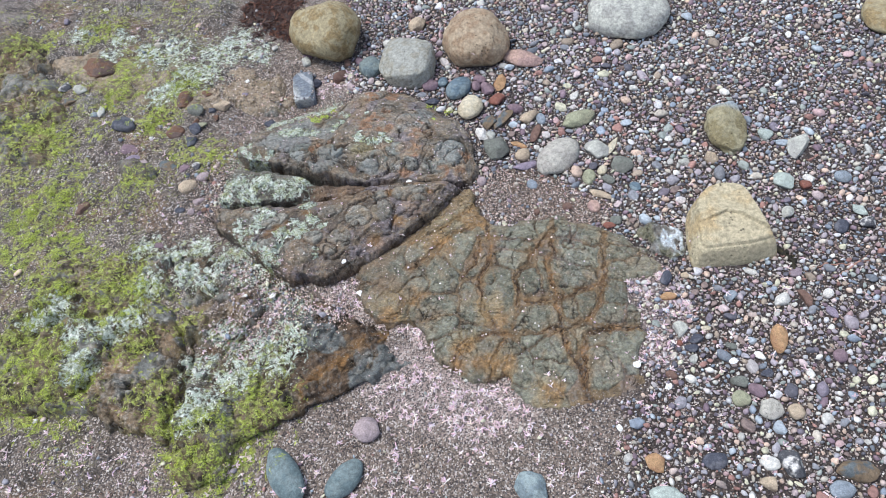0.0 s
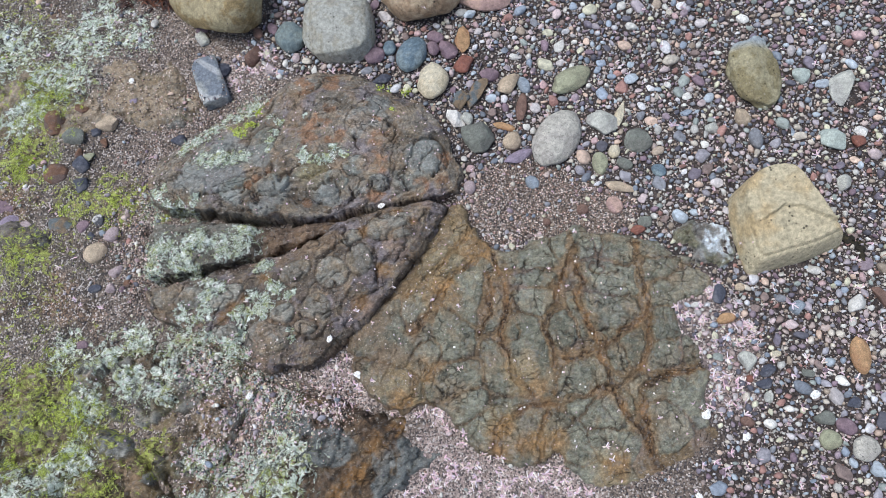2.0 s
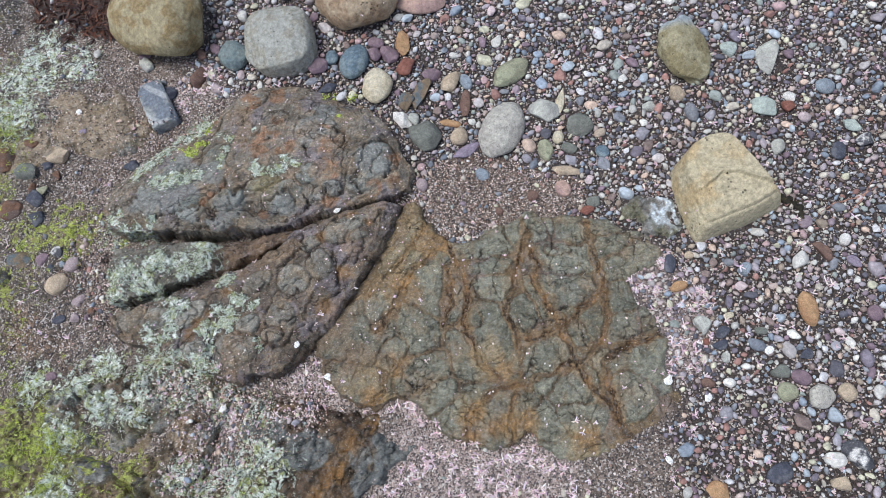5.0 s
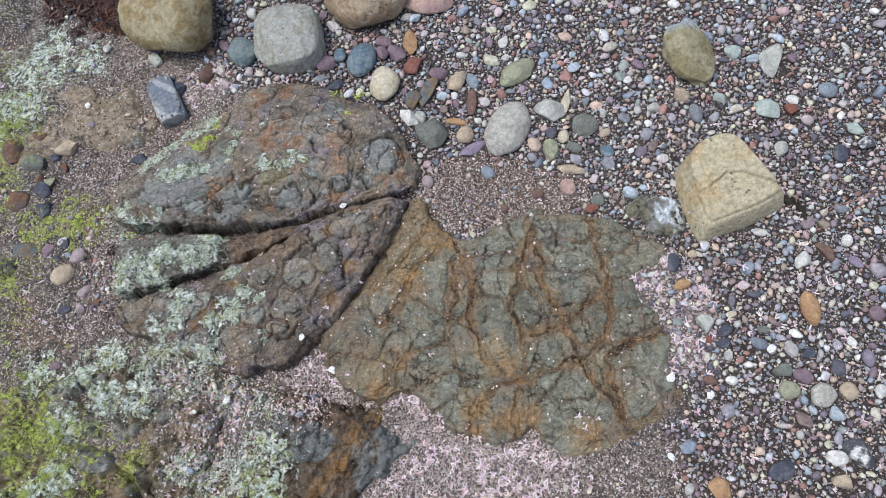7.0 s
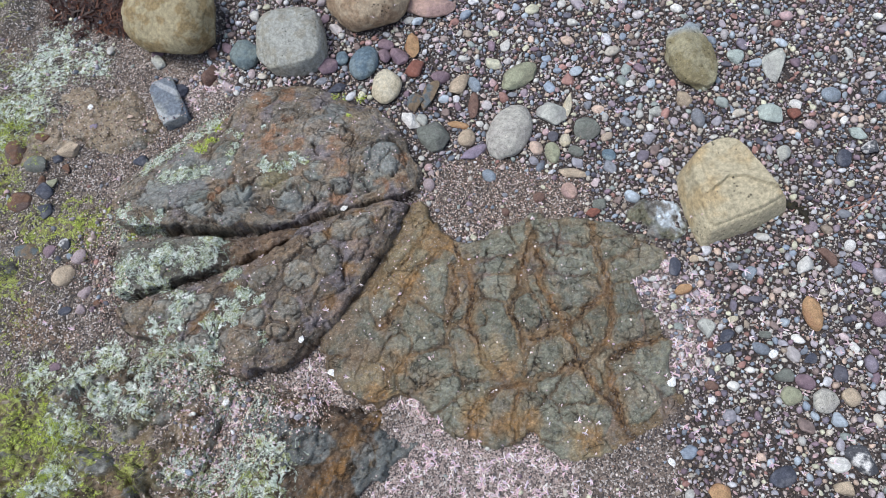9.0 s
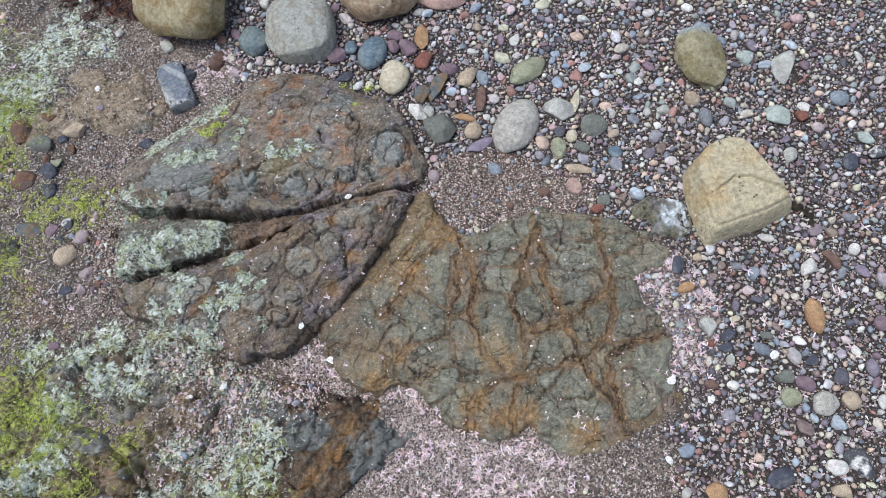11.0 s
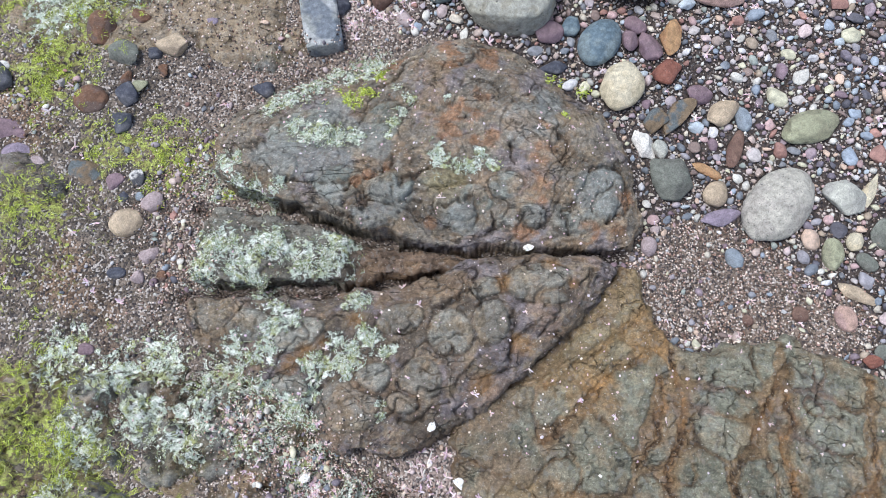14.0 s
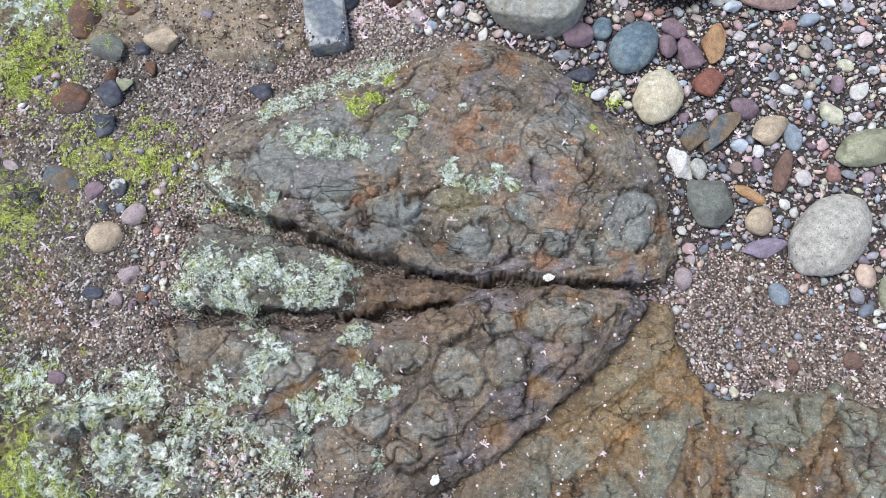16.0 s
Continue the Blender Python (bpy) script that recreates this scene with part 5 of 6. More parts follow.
stone("stone", -0.016, 1.431, 0.069, 0.067, -6, "ang", "greygreen", "dark grey angular stone on gravel")
stone("pebble", 0.045, 1.455, 0.056, 0.019, -30, "round", "orange", "slim orange-brown pebble on gravel")
stone("pebble", 0.055, 1.412, 0.043, 0.049, -18, "round", "beige", "round beige pebble on gravel")
stone("pebble", 0.062, 1.372, 0.065, 0.028, 11, "ang", "lilac", "flat lilac slate chip on gravel")
stone("granite_cobble", 0.154, 1.397, 0.153, 0.100, -129, "smooth", "granite", "speckled pale grey oval cobble on gravel")
stone("cobble", 0.219, 1.531, 0.103, 0.060, 15, "round", "olive", "long pale green cobble on shingle")
stone("pebble", 0.078, 1.561, 0.063, 0.040, 43, "ang", "beige", "cream and tan pebble on shingle")
stone("pebble", 0.110, 1.547, 0.049, 0.029, -80, "round", "bluegrey", "blue-grey oval pebble on shingle")
stone("pebble", 0.094, 1.493, 0.073, 0.026, -108, "round", "brown", "long brown pebble on shingle")
stone("pebble", 0.260, 1.409, 0.066, 0.057, 8, "ang", "palegrey", "pale grey pebble with blunt edges")
stone("pebble", 0.301, 1.421, 0.067, 0.020, -119, "ang", "cream", "long pale cream pebble on shingle")
stone("stone", 0.321, 1.351, 0.060, 0.057, -26, "ang", "greygreen", "grey-green angular stone on shingle")
stone("pebble", 0.265, 1.334, 0.027, 0.034, -24, "round", "cream", "creamy yellow round pebble on shingle")
stone("pebble", 0.230, 1.313, 0.057, 0.035, -105, "round", "olive", "olive brown oval pebble on gravel")
stone("pebble", 0.281, 1.300, 0.038, 0.027, -44, "round", "greygreen", "grey-green pebble on shingle")
stone("pebble", 0.344, 1.267, 0.035, 0.032, -51, "round", "blue", "pale blue-grey pebble on shingle")
stone("pebble", 0.235, 1.207, 0.046, 0.035, -84, "round", "pink", "dusty pink oval pebble on gravel")
stone("pebble", 0.079, 1.302, 0.039, 0.029, -62, "round", "bluegrey", "smooth grey-blue oval pebble on gravel")
stone("pebble", 0.167, 1.213, 0.027, 0.027, -12, "round", "brown", "small reddish brown pebble on gravel")
stone("pebble", 0.256, 1.247, 0.058, 0.023, -19, "ang", "beige", "flat tan chip on gravel")
stone("pebble", 0.269, 1.142, 0.032, 0.021, -3, "ang", "red", "flat red pebble beside the slab")
stone("pebble", 0.287, 1.158, 0.032, 0.023, -3, "ang", "greygreen", "flat green-grey chip beside the slab")
stone("tall_stone", 0.598, 1.449, 0.180, 0.112, -98, "blunt", "lichen", "upright two-toned stone grey and olive")
stone("stone", 0.773, 1.371, 0.095, 0.054, -109, "ang", "palegrey", "rough pale grey stone on shingle")
stone("stone", 0.711, 1.252, 0.053, 0.051, -20, "ang", "mint", "pale mint-grey flat stone on shingle")
stone("pebble", 0.547, 1.352, 0.041, 0.037, -58, "ang", "beige", "pinkish tan pebble on shingle")
stone("pebble", 0.475, 1.336, 0.031, 0.025, 0, "ang", "palegrey", "pale blue-white square pebble on shingle")
stone("pebble", 0.851, 1.263, 0.040, 0.045, -14, "round", "bluegrey", "speckled pale blue pebble on shingle")
stone("pebble", 0.809, 1.108, 0.044, 0.033, -124, "round", "slate", "dark round pebble on shingle")
stone("pebble", 0.695, 1.155, 0.028, 0.035, -18, "ang", "palegrey", "grey blunt pebble beside the block")
stone("stone", 0.602, 0.811, 0.076, 0.038, -99, "round", "orange", "long orange-tan stone on shingle")
stone("slate_chip", 0.383, 0.971, 0.050, 0.025, -107, "ang", "slate", "dark slate chip beside the slab")
stone("pebble", 0.382, 0.926, 0.038, 0.023, 9, "round", "orange", "orange and white pebble among shell grit")
stone("pebble", 0.414, 0.763, 0.024, 0.017, -112, "ang", "palegrey", "square pale blue-white chip on shingle")
stone("pebble", 0.533, 0.690, 0.040, 0.031, -38, "round", "mauve", "wine-purple pebble on shingle")
stone("pebble", 0.498, 0.671, 0.040, 0.038, -10, "round", "olive", "round olive pebble on shingle")
stone("pebble", 0.551, 0.648, 0.051, 0.051, -13, "round", "granite", "round speckled grey pebble on shingle")
stone("pebble", 0.600, 0.639, 0.038, 0.037, -22, "round", "beige", "round tan pebble on shingle")
stone("stone", 0.423, 0.541, 0.049, 0.038, -1, "ang", "slate", "dark blue-grey stone on shingle")
stone("patched_stone", 0.570, 0.528, 0.058, 0.050, -17, "ang", "patched", "white-crusted dark stone on shingle")
stone("pebble", 0.090, 0.936, 0.027, 0.041, -11, "ang", "olive", "olive grey chip lying on the slab")
stone("pebble", 0.716, 0.764, 0.031, 0.035, -33, "round", "mauve", "mauve pebble on shingle")
stone("pebble", -0.888, 1.323, 0.056, 0.046, 20, "smooth", "beige", "oval tan pebble on sand")
stone("stone", -0.976, 1.534, 0.062, 0.053, -17, "round", "rust", "rusty brown round stone beside algae")
stone("stone", -0.921, 1.548, 0.040, 0.038, -21, "ang", "slate", "dark grey stone with white specks")
stone("stone", -0.923, 1.497, 0.035, 0.042, -8, "ang", "slate", "dark slate stone on wet sand")
stone("cobble", -0.471, 0.510, 0.136, 0.070, -55, "smooth", "tealdark", "teal-grey smooth cobble half sunk in sand")
stone("cobble", -0.343, 0.506, 0.104, 0.067, -134, "smooth", "tealdark", "dark teal oval cobble on sand")
stone("cobble", -0.305, 0.613, 0.065, 0.059, -7, "round", "pinkgrey", "mauve-grey round cobble on shell sand")
stone("stone", 0.053, 0.489, 0.081, 0.062, -74, "ang", "tealpale", "pale blue-green angular stone on sand")
stone("stone", 0.321, 0.470, 0.071, 0.041, -7, "round", "mint", "pale grey-green stone in shingle")
stone("stone", 0.307, 0.534, 0.044, 0.039, -43, "ang", "orange", "rusty orange stone on sand")
stone("stone", 0.687, 0.518, 0.080, 0.045, 7, "ang", "slaty", "dark mauve-grey stone in shingle")
stone("stone", 0.646, 0.480, 0.051, 0.038, 13, "round", "bluegrey", "grey pebble in shingle")
stone("pebble", 0.517, 0.492, 0.036, 0.029, 4, "ang", "beige", "tan pebble in shingle")
stone("slate_chip", -1.161, 1.575, 0.095, 0.050, -27, "ang", "slate", "black slate chip lying among green algae")
stone("cobble", 0.060, 1.787, 0.135, 0.066, -21, "round", "pink", "long pinkish tan cobble on shingle")
stone("pebble", -0.059, 1.812, 0.052, 0.048, 19, "round", "beige", "small tan pebble beside a boulder")
stone("pebble", -0.273, 1.979, 0.054, 0.068, -22, "round", "beige", "tan pebble behind a boulder")
stone("pebble", -0.206, 1.623, 0.048, 0.029, -10, "ang", "slate", "dark wet-looking pebble beside the rock")
stone("pebble", -0.057, 1.318, 0.027, 0.035, -12, "round", "pinkgrey", "speckled pink-grey pebble on gravel")
stone("pebble", 0.088, 1.203, 0.019, 0.020, -11, "round", "brown", "wine-brown pebble on gravel")
stone("pebble", 0.036, 1.592, 0.047, 0.038, -16, "ang", "mauve", "dull purple blunt pebble on shingle")
stone("pebble", -0.034, 1.484, 0.031, 0.032, -56, "ang", "palegrey", "speckled light grey pebble on shingle")
stone("pebble", -0.756, 1.203, 0.040, 0.021, 78, "ang", "slate", "black slate chip on sand")
stone("pebble", -0.920, 1.121, 0.025, 0.022, -15, "round", "mauve", "dusky purple pebble on sand")
stone("stone", -0.858, 1.646, 0.053, 0.042, -9, "ang", "beige", "tan and white knob of rock")
stone("pebble", -0.894, 1.242, 0.030, 0.019, 5, "round", "slate", "small dark pebble on sand")
stone("stone", -0.982, 1.669, 0.066, 0.057, -98, "ang", "rust", "rough brown-grey rock lump among algae")
stone("stone", -0.919, 1.691, 0.038, 0.027, -38, "ang", "rust", "blunt brown stone among rock lumps")
stone("stone", -0.937, 1.620, 0.053, 0.042, -17, "ang", "greygreen", "mossy grey-brown stone beside green algae")
stone("stone", -0.926, 1.576, 0.025, 0.024, -11, "ang", "rust", "small brown stone on silt")
stone("stone", -0.903, 1.564, 0.025, 0.024, -11, "ang", "olive", "small olive stone on silt")
stone("stone", -0.884, 1.627, 0.026, 0.025, -12, "ang", "slate", "dark stone half sunk in silt")
stone("stone", -0.868, 1.595, 0.022, 0.019, -49, "ang", "rust", "small brown stone on silt")
stone("stone", -0.919, 1.391, 0.032, 0.027, 24, "ang", "mauve", "purple-brown stone on sand")
stone("stone", -0.883, 1.404, 0.027, 0.034, 21, "ang", "patched", "dark stone ringed with white crust on sand")
stone("stone", -0.854, 1.361, 0.040, 0.035, 35, "round", "pinkgrey", "mottled mauve and white stone on sand")
stone("pebble", -0.901, 1.368, 0.015, 0.021, 2, "round", "slate", "small slate-blue pebble on sand")
stone("pebble", -0.876, 1.370, 0.015, 0.016, 9, "round", "bluegrey", "small grey pebble on sand")
stone("stone", -0.700, 1.576, 0.032, 0.032, 22, "ang", "slate", "dark slate stone beside the boulder")
stone("pebble", -0.822, 1.240, 0.017, 0.019, -1, "round", "rust", "brown pebble on sand")
stone("stone", -0.858, 1.237, 0.024, 0.020, 34, "ang", "pinkgrey", "pale lilac stone on sand")
stone("pebble", -1.049, 1.421, 0.032, 0.021, -32, "round", "pinkgrey", "mauve pebble on silt")
stone("pebble", -0.801, 1.697, 0.026, 0.025, -21, "round", "lilac", "small lilac pebble on silt")
stone("stone", -0.504, 1.759, 0.032, 0.054, 156, "ang", "brown", "dark brown stone beside a striped stone")
stone("pebble", -0.581, 1.739, 0.040, 0.041, -58, "ang", "slate", "dark pebble beside a striped stone")
stone("stone", -0.625, 1.838, 0.045, 0.028, -66, "box", "palegrey", "small pale grey cube of stone on sand")
stone("pebble", -0.623, 1.864, 0.032, 0.024, -13, "round", "mauve", "wine-red pebble on sand")
stone("pebble", -0.488, 1.825, 0.037, 0.025, -71, "round", "brown", "brown wet-looking pebble beside a boulder")
stone("pebble", -0.451, 1.826, 0.039, 0.025, -68, "round", "mauve", "dusky purple pebble beside a boulder")
stone("stone", 0.397, 0.835, 0.040, 0.029, -90, "ang", "palegrey", "rough grey stone in fine gravel")
stone("slate_chip", 0.430, 0.816, 0.031, 0.027, -4, "ang", "slate", "black slate chip in fine gravel")
stone("slate_chip", 0.415, 0.791, 0.032, 0.020, 0, "ang", "slate", "dark slate chip in fine gravel")
stone("stone", 0.454, 0.842, 0.025, 0.013, -1, "round", "cream", "pale cream sliver in fine gravel")
stone("pebble", 0.391, 0.805, 0.015, 0.016, -78, "round", "red", "small red-brown pebble in fine gravel")
stone("pebble", 0.364, 0.729, 0.027, 0.020, -20, "round", "brown", "brown oval pebble in fine gravel")
stone("stone", 0.499, 0.795, 0.026, 0.016, -26, "box", "greygreen", "flat grey chip on shingle")
stone("stone", 0.560, 0.727, 0.025, 0.020, 25, "ang", "slate", "blue-black stone on shingle")
stone("stone", 0.499, 0.710, 0.035, 0.029, -23, "ang", "greygreen", "grey-green stone on shingle")
stone("pebble", 0.729, 0.873, 0.035, 0.022, -59, "round", "lilac", "long pale lilac pebble on shingle")
stone("stone", 0.679, 0.911, 0.045, 0.025, -65, "ang", "brown", "rusty brown sliver on shingle")
stone("pebble", 0.731, 0.921, 0.022, 0.028, -36, "round", "white", "white pebble on shingle")
stone("stone", 0.520, 0.920, 0.024, 0.029, -47, "ang", "bluegrey", "pale grey stone in shell grit")
stone("pebble", 0.428, 0.982, 0.021, 0.019, -4, "round", "beige", "tan pebble beside a slate chip")
stone("stone", 0.696, 1.422, 0.039, 0.039, -28, "ang", "mint", "pale blue-green stone beside a taller stone")
stone("stone", 0.771, 1.258, 0.031, 0.028, -51, "ang", "white", "white shell-like stone on shingle")
stone("stone", 0.756, 1.239, 0.029, 0.032, 4, "ang", "red", "brick-pink angular stone on shingle")
stone("stone", 0.859, 1.157, 0.045, 0.028, -45, "ang", "mint", "pale green-grey stone on shingle")
stone("stone", 0.871, 1.116, 0.033, 0.041, -47, "ang", "patched", "dark stone with white crust on shingle")
stone("stone", -1.404, 1.753, 0.045, 0.036, 20, "ang", "patched", "white-crusted grey stone among algae-covered rocks")
stone("stone", -1.350, 1.730, 0.050, 0.040, -30, "ang", "palegrey", "pale grey stone among algae-covered rocks")
stone("stone", -1.302, 1.684, 0.040, 0.034, 60, "ang", "patched", "grey stone ringed with white crust on silt")
stone("stone", -1.243, 1.629, 0.046, 0.036, 100, "ang", "palegrey", "upright pale grey stone on silt")
stone("stone", -1.365, 1.686, 0.044, 0.030, 10, "ang", "slaty", "dark grey stone among algae-covered rocks")
stone("stone", -1.272, 1.618, 0.034, 0.028, 0, "ang", "bluegrey", "small blue-grey stone on silt")
stone("rock_lump", -1.436, 1.878, 0.100, 0.060, 30, "ang", "rough", "rounded brown rock stained with green algae")
stone("rock_lump", -1.308, 1.821, 0.130, 0.080, -20, "blunt", "rust", "brown rock lump filmed with yellow-green algae")
stone("stone", -1.111, 1.478, 0.075, 0.046, -20, "ang", "mauve", "flat purple-grey stone sunk in silt", sunk=0.66)
stone("stone", -1.082, 1.439, 0.060, 0.036, 10, "ang", "lilac", "flat pale mauve stone sunk in silt", sunk=0.66)
stone("rock_lump", -0.971, 1.405, 0.085, 0.060, -25, "blunt", "slaty", "blue-grey rock half sunk in silt beside algae", sunk=0.66)
stone("stone", -1.192, 1.259, 0.060, 0.044, 15, "ang", "brown", "brown stone among green algae", sunk=0.66)
stone("stone", -0.847, 1.274, 0.030, 0.024, 40, "ang", "pinkgrey", "mauve stone on wet silt")
stone("pebble", -1.134, 1.589, 0.022, 0.020, 0, "round", "white", "small white pebble among green algae")


def sandstone_block():
    """A loaf-shaped block: a flat front end, a rounded far end, softened edges and a shallow flake gone from its top."""
    foot = rounded([(0.450, 1.135), (0.458, 1.165), (0.485, 1.190), (0.525, 1.202), (0.568, 1.198), (0.592, 1.182), (0.604, 1.150), (0.618, 1.105), (0.632, 1.065), (0.648, 1.036), (0.643, 1.022), (0.560, 1.010), (0.470, 1.002), (0.448, 1.003), (0.444, 1.050), (0.446, 1.100)], 4)
    n = len(foot)
    centre = foot.mean(0)
    brow = centre + (foot - centre) * 0.955 + np.column_stack([0.012 * smooth(0.53 - foot[:, 0], -0.1, 0.1) - 0.014 * smooth(foot[:, 0], 0.56, 0.64), 0.014 * smooth(1.06 - foot[:, 1], 0.0, 0.05)])
    rows = []
    for z, t in ((-0.02, 0.0), (0.0, 0.0), (0.012, 0.1), (0.024, 0.25), (0.036, 0.42), (0.046, 0.58), (0.056, 0.75), (0.064, 0.9)):
        rows.append(np.column_stack([foot * (1 - t) + brow * t, np.full(n, z)]))
    for k in np.concatenate([np.cos(np.linspace(0.0, 1.2, 7)) * 0.04 + 0.96, np.linspace(0.965, 0.02, 34)]):
        lift = 0.068 + 0.014 * min(1.0, (1.0 - k) / 0.045) ** 0.5
        rows.append(np.column_stack([centre + (brow - centre) * k, np.full(n, lift)]))
    v = np.vstack(rows)
    x, y, top = v[:, 0], v[:, 1], smooth(v[:, 2], 0.05, 0.08)
    step = np.interp(x, [0.43, 0.49, 0.53, 0.56, 0.585, 0.61, 0.65], [1.070, 1.090, 1.106, 1.096, 1.078, 1.062, 1.04])
    v[:, 2] += top * (0.009 * smooth(y - step + 0.0015 * fbm(x, y, 60, 3, 404), -0.002, 0.002) * smooth(x, 0.45, 0.50) - 0.022 * smooth(1.10 - y, 0.0, 0.10) - 0.006 * smooth(y, 1.10, 1.20) - 0.004 * smooth(0.49 - x, 0.0, 0.05))
    groove = line_distance(x, y, [(0.478, 1.190), (0.492, 1.150), (0.488, 1.118), (0.494, 1.092)])
    v[:, 2] -= top * 0.0025 * np.exp(-(groove / 0.003) ** 2)
    v[:, :2] += (np.column_stack([fbm(x, y, 18, 4, 400), fbm(x, y, 18, 4, 402)]) + 0.4 * fbm(v[:, 2], x + y, 40, 3, 405)[:, None]) * 0.0022
    v[:, 2] += 0.0014 * fbm(x, y, 16, 5, 403, 0.6) * top
    r = np.arange(len(rows) - 1)[:, None] * n
    i = np.arange(n)[None]
    j = (i + 1) % n
    f = np.stack([r + i, r + j, r + n + j, r + n + i], -1).reshape(-1, 4)
    me = mesh_from("sandstone_block", v, f)
    me.materials.append(stone_material("sandstone", (173, 161, 134), (168, 148, 114), 0.35, 9, 0.1, pits=0.5))
    ob = new("sandstone_block", me)
    TAKEN.append((centre[0], centre[1], 0.09, 0.11, 0.0))
    return tagged(ob, "buff sandstone block with rounded end and small pits on shingle", "stone")


sandstone_block()


# ---- shingle, grit, shell and algae ----
rng = np.random.default_rng(77)
XLO, YLO, CELL = -2.3, 0.1, 0.004
GW, GH = int(4.0 / CELL), int(3.0 / CELL)
gx, gy = np.meshgrid(XLO + (np.arange(GW) + 0.5) * CELL, YLO + (np.arange(GH) + 0.5) * CELL)
blocked = np.zeros(gx.shape, bool)
for ring in ROCK_RINGS:
    lo, hi = ring.min(0) - 0.01, ring.max(0) + 0.01
    a, b = int((lo[0] - XLO) / CELL), int((hi[0] - XLO) / CELL) + 1
    c, d = max(0, int((lo[1] - YLO) / CELL)), int((hi[1] - YLO) / CELL) + 1
    a = max(a, 0)
    blocked[c:d, a:b] |= inside_distance(gx[c:d, a:b], gy[c:d, a:b], ring) > 0.004
rocky = blocked.copy()
stony = np.zeros(gx.shape, bool)
for x, y, a, b, ang in TAKEN:
    u, v = (gx - x) * math.cos(ang) + (gy - y) * math.sin(ang), -(gx - x) * math.sin(ang) + (gy - y) * math.cos(ang)
    stony |= (u / (a * 0.95)) ** 2 + (v / (b * 0.95)) ** 2 < 1
blocked |= stony


def at_cell(field, x, y):
    return field[np.clip(((y - YLO) / CELL).astype(int), 0, GH - 1), np.clip(((x - XLO) / CELL).astype(int), 0, GW - 1)]


pit_field = blots(gx, gy, PIT_SPOTS, 0.2)
share_field = shingle_share(gx, gy)
pink_field = blots(gx, gy, PINK_SPOTS, 0.3)
sparse_field = np.where(share_field > 0.5, 1 - 0.97 * smooth(pit_field, 0.15, 0.4), 0.006 + 0.03 * smooth(gy, 1.3, 1.5) * smooth(-gx, 0.7, 0.8) * smooth(fbm(gx, gy, 6, 3, 55), -0.1, 0.4))


FINE = 0.002
packed = np.repeat(np.repeat(blocked, 2, 0), 2, 1)
DISCS = {}


def disc(k):
    if k not in DISCS:
        a, b = np.mgrid[-k:k + 1, -k:k + 1]
        DISCS[k] = a * a + b * b <= (k + 0.3) ** 2
    return DISCS[k]


def scatter(count, lo, hi, density, power=1.6, overlap=0.04):
    """Stones of falling size, packed until they touch: x, y, radius."""
    sizes = np.sort(lo * (hi / lo) ** (rng.random(count) ** power))[::-1]
    px, py = XLO + rng.random(count) * 4.0, YLO + rng.random(count) * 3.0
    ok = rng.random(count) < at_cell(density, px, py)
    out = []
    for r, x, y in zip(sizes[ok], px[ok], py[ok]):
        i, j, k = int((x - XLO) / FINE), int((y - YLO) / FINE), max(1, round(r * 0.92 / FINE))
        if i < k or j < k:
            continue
        spot = packed[j - k:j + k + 1, i - k:i + k + 1]
        m = disc(k)
        if spot.shape == m.shape and np.count_nonzero(spot & m) <= overlap * m.sum():
            spot |= m
            out.append((x, y, r))
    return np.array(out)


def heap(name, spots, level, squash, label, category, material, templates, lift=0.3, angular=0.4, tilt=0.25, top=ground_height):
    """Many stones as one mesh."""
    shapes = [lumpy(level, 900 + k, angular * (0.5, 1.3, 0.9, 1.5)[k % 4], 0.14) for k in range(templates)]
    n = len(spots)
    pick = rng.integers(0, templates, n)
    z = top(spots[:, 0], spots[:, 1])
    vs, fs, at = [], [], 0
    nv = len(shapes[0][0])
    for k in range(n):
        v, f = shapes[pick[k]]
        x, y, r = spots[k]
        s = np.array([r * rng.uniform(1.0, 1.35), r * rng.uniform(0.75, 1.0), r * rng.uniform(*squash)])
        m = turn_matrix(rng.random() * 6.28, rng.normal() * tilt, rng.normal() * tilt)
        vs.append((v * s) @ m.T + (x, y, z[k] + s[2] * lift))
        fs.append(f + at)
        at += nv
    me = mesh_from(name, np.vstack(vs), np.vstack(fs))
    me.materials.append(material)
    return tagged(new(name, me), label, category, kind="stuff")


view = ((gx > -1.75) & (gx < 1.3) & (gy > 0.28) & (gy < 2.45)).astype(float)
beyond = np.maximum(np.maximum(-1.75 - gx, gx - 1.3), np.maximum(0.28 - gy, gy - 2.45)) + 0.10 * fbm(gx, gy, 5, 3, 56)
fringe = np.clip(view + 0.35 * (1 - smooth(beyond, -0.05, 0.35)), 0, 1)
gravelly = 1 - 0.85 * smooth(gx, 0.22, 0.30) * (1 - smooth(gx, 0.40, 0.52)) * (1 - smooth(gy, 0.98, 1.08))
patchy = np.maximum(0.45 + 0.55 * smooth(fbm(gx, gy, 4, 3, 57), -0.3, 0.4), 2.2 * smooth(gy, 1.28, 1.42) * (1 - smooth(gx, 0.35, 0.6)))
large = scatter(16000, 0.0085, 0.0180, sparse_field * gravelly * patchy * view * 0.7, 2.6)
near = (large[:, 0] > -0.75) & (large[:, 0] < 0.75) & (large[:, 1] > 0.5) & (large[:, 1] < 1.85)
order = np.argsort(-large[:, 2] * near)
single, rest = large[order[:290]], large[order[290:]]
medium = scatter(330000, 0.0046, 0.0085, (sparse_field * (0.4 + 0.5 * gravelly) + 0.001) * fringe, 1.2, 0.14)
small = scatter(260000, 0.0028, 0.0048, (sparse_field * 0.95 + 0.004) * fringe * ~rocky, 1.0, 0.36)
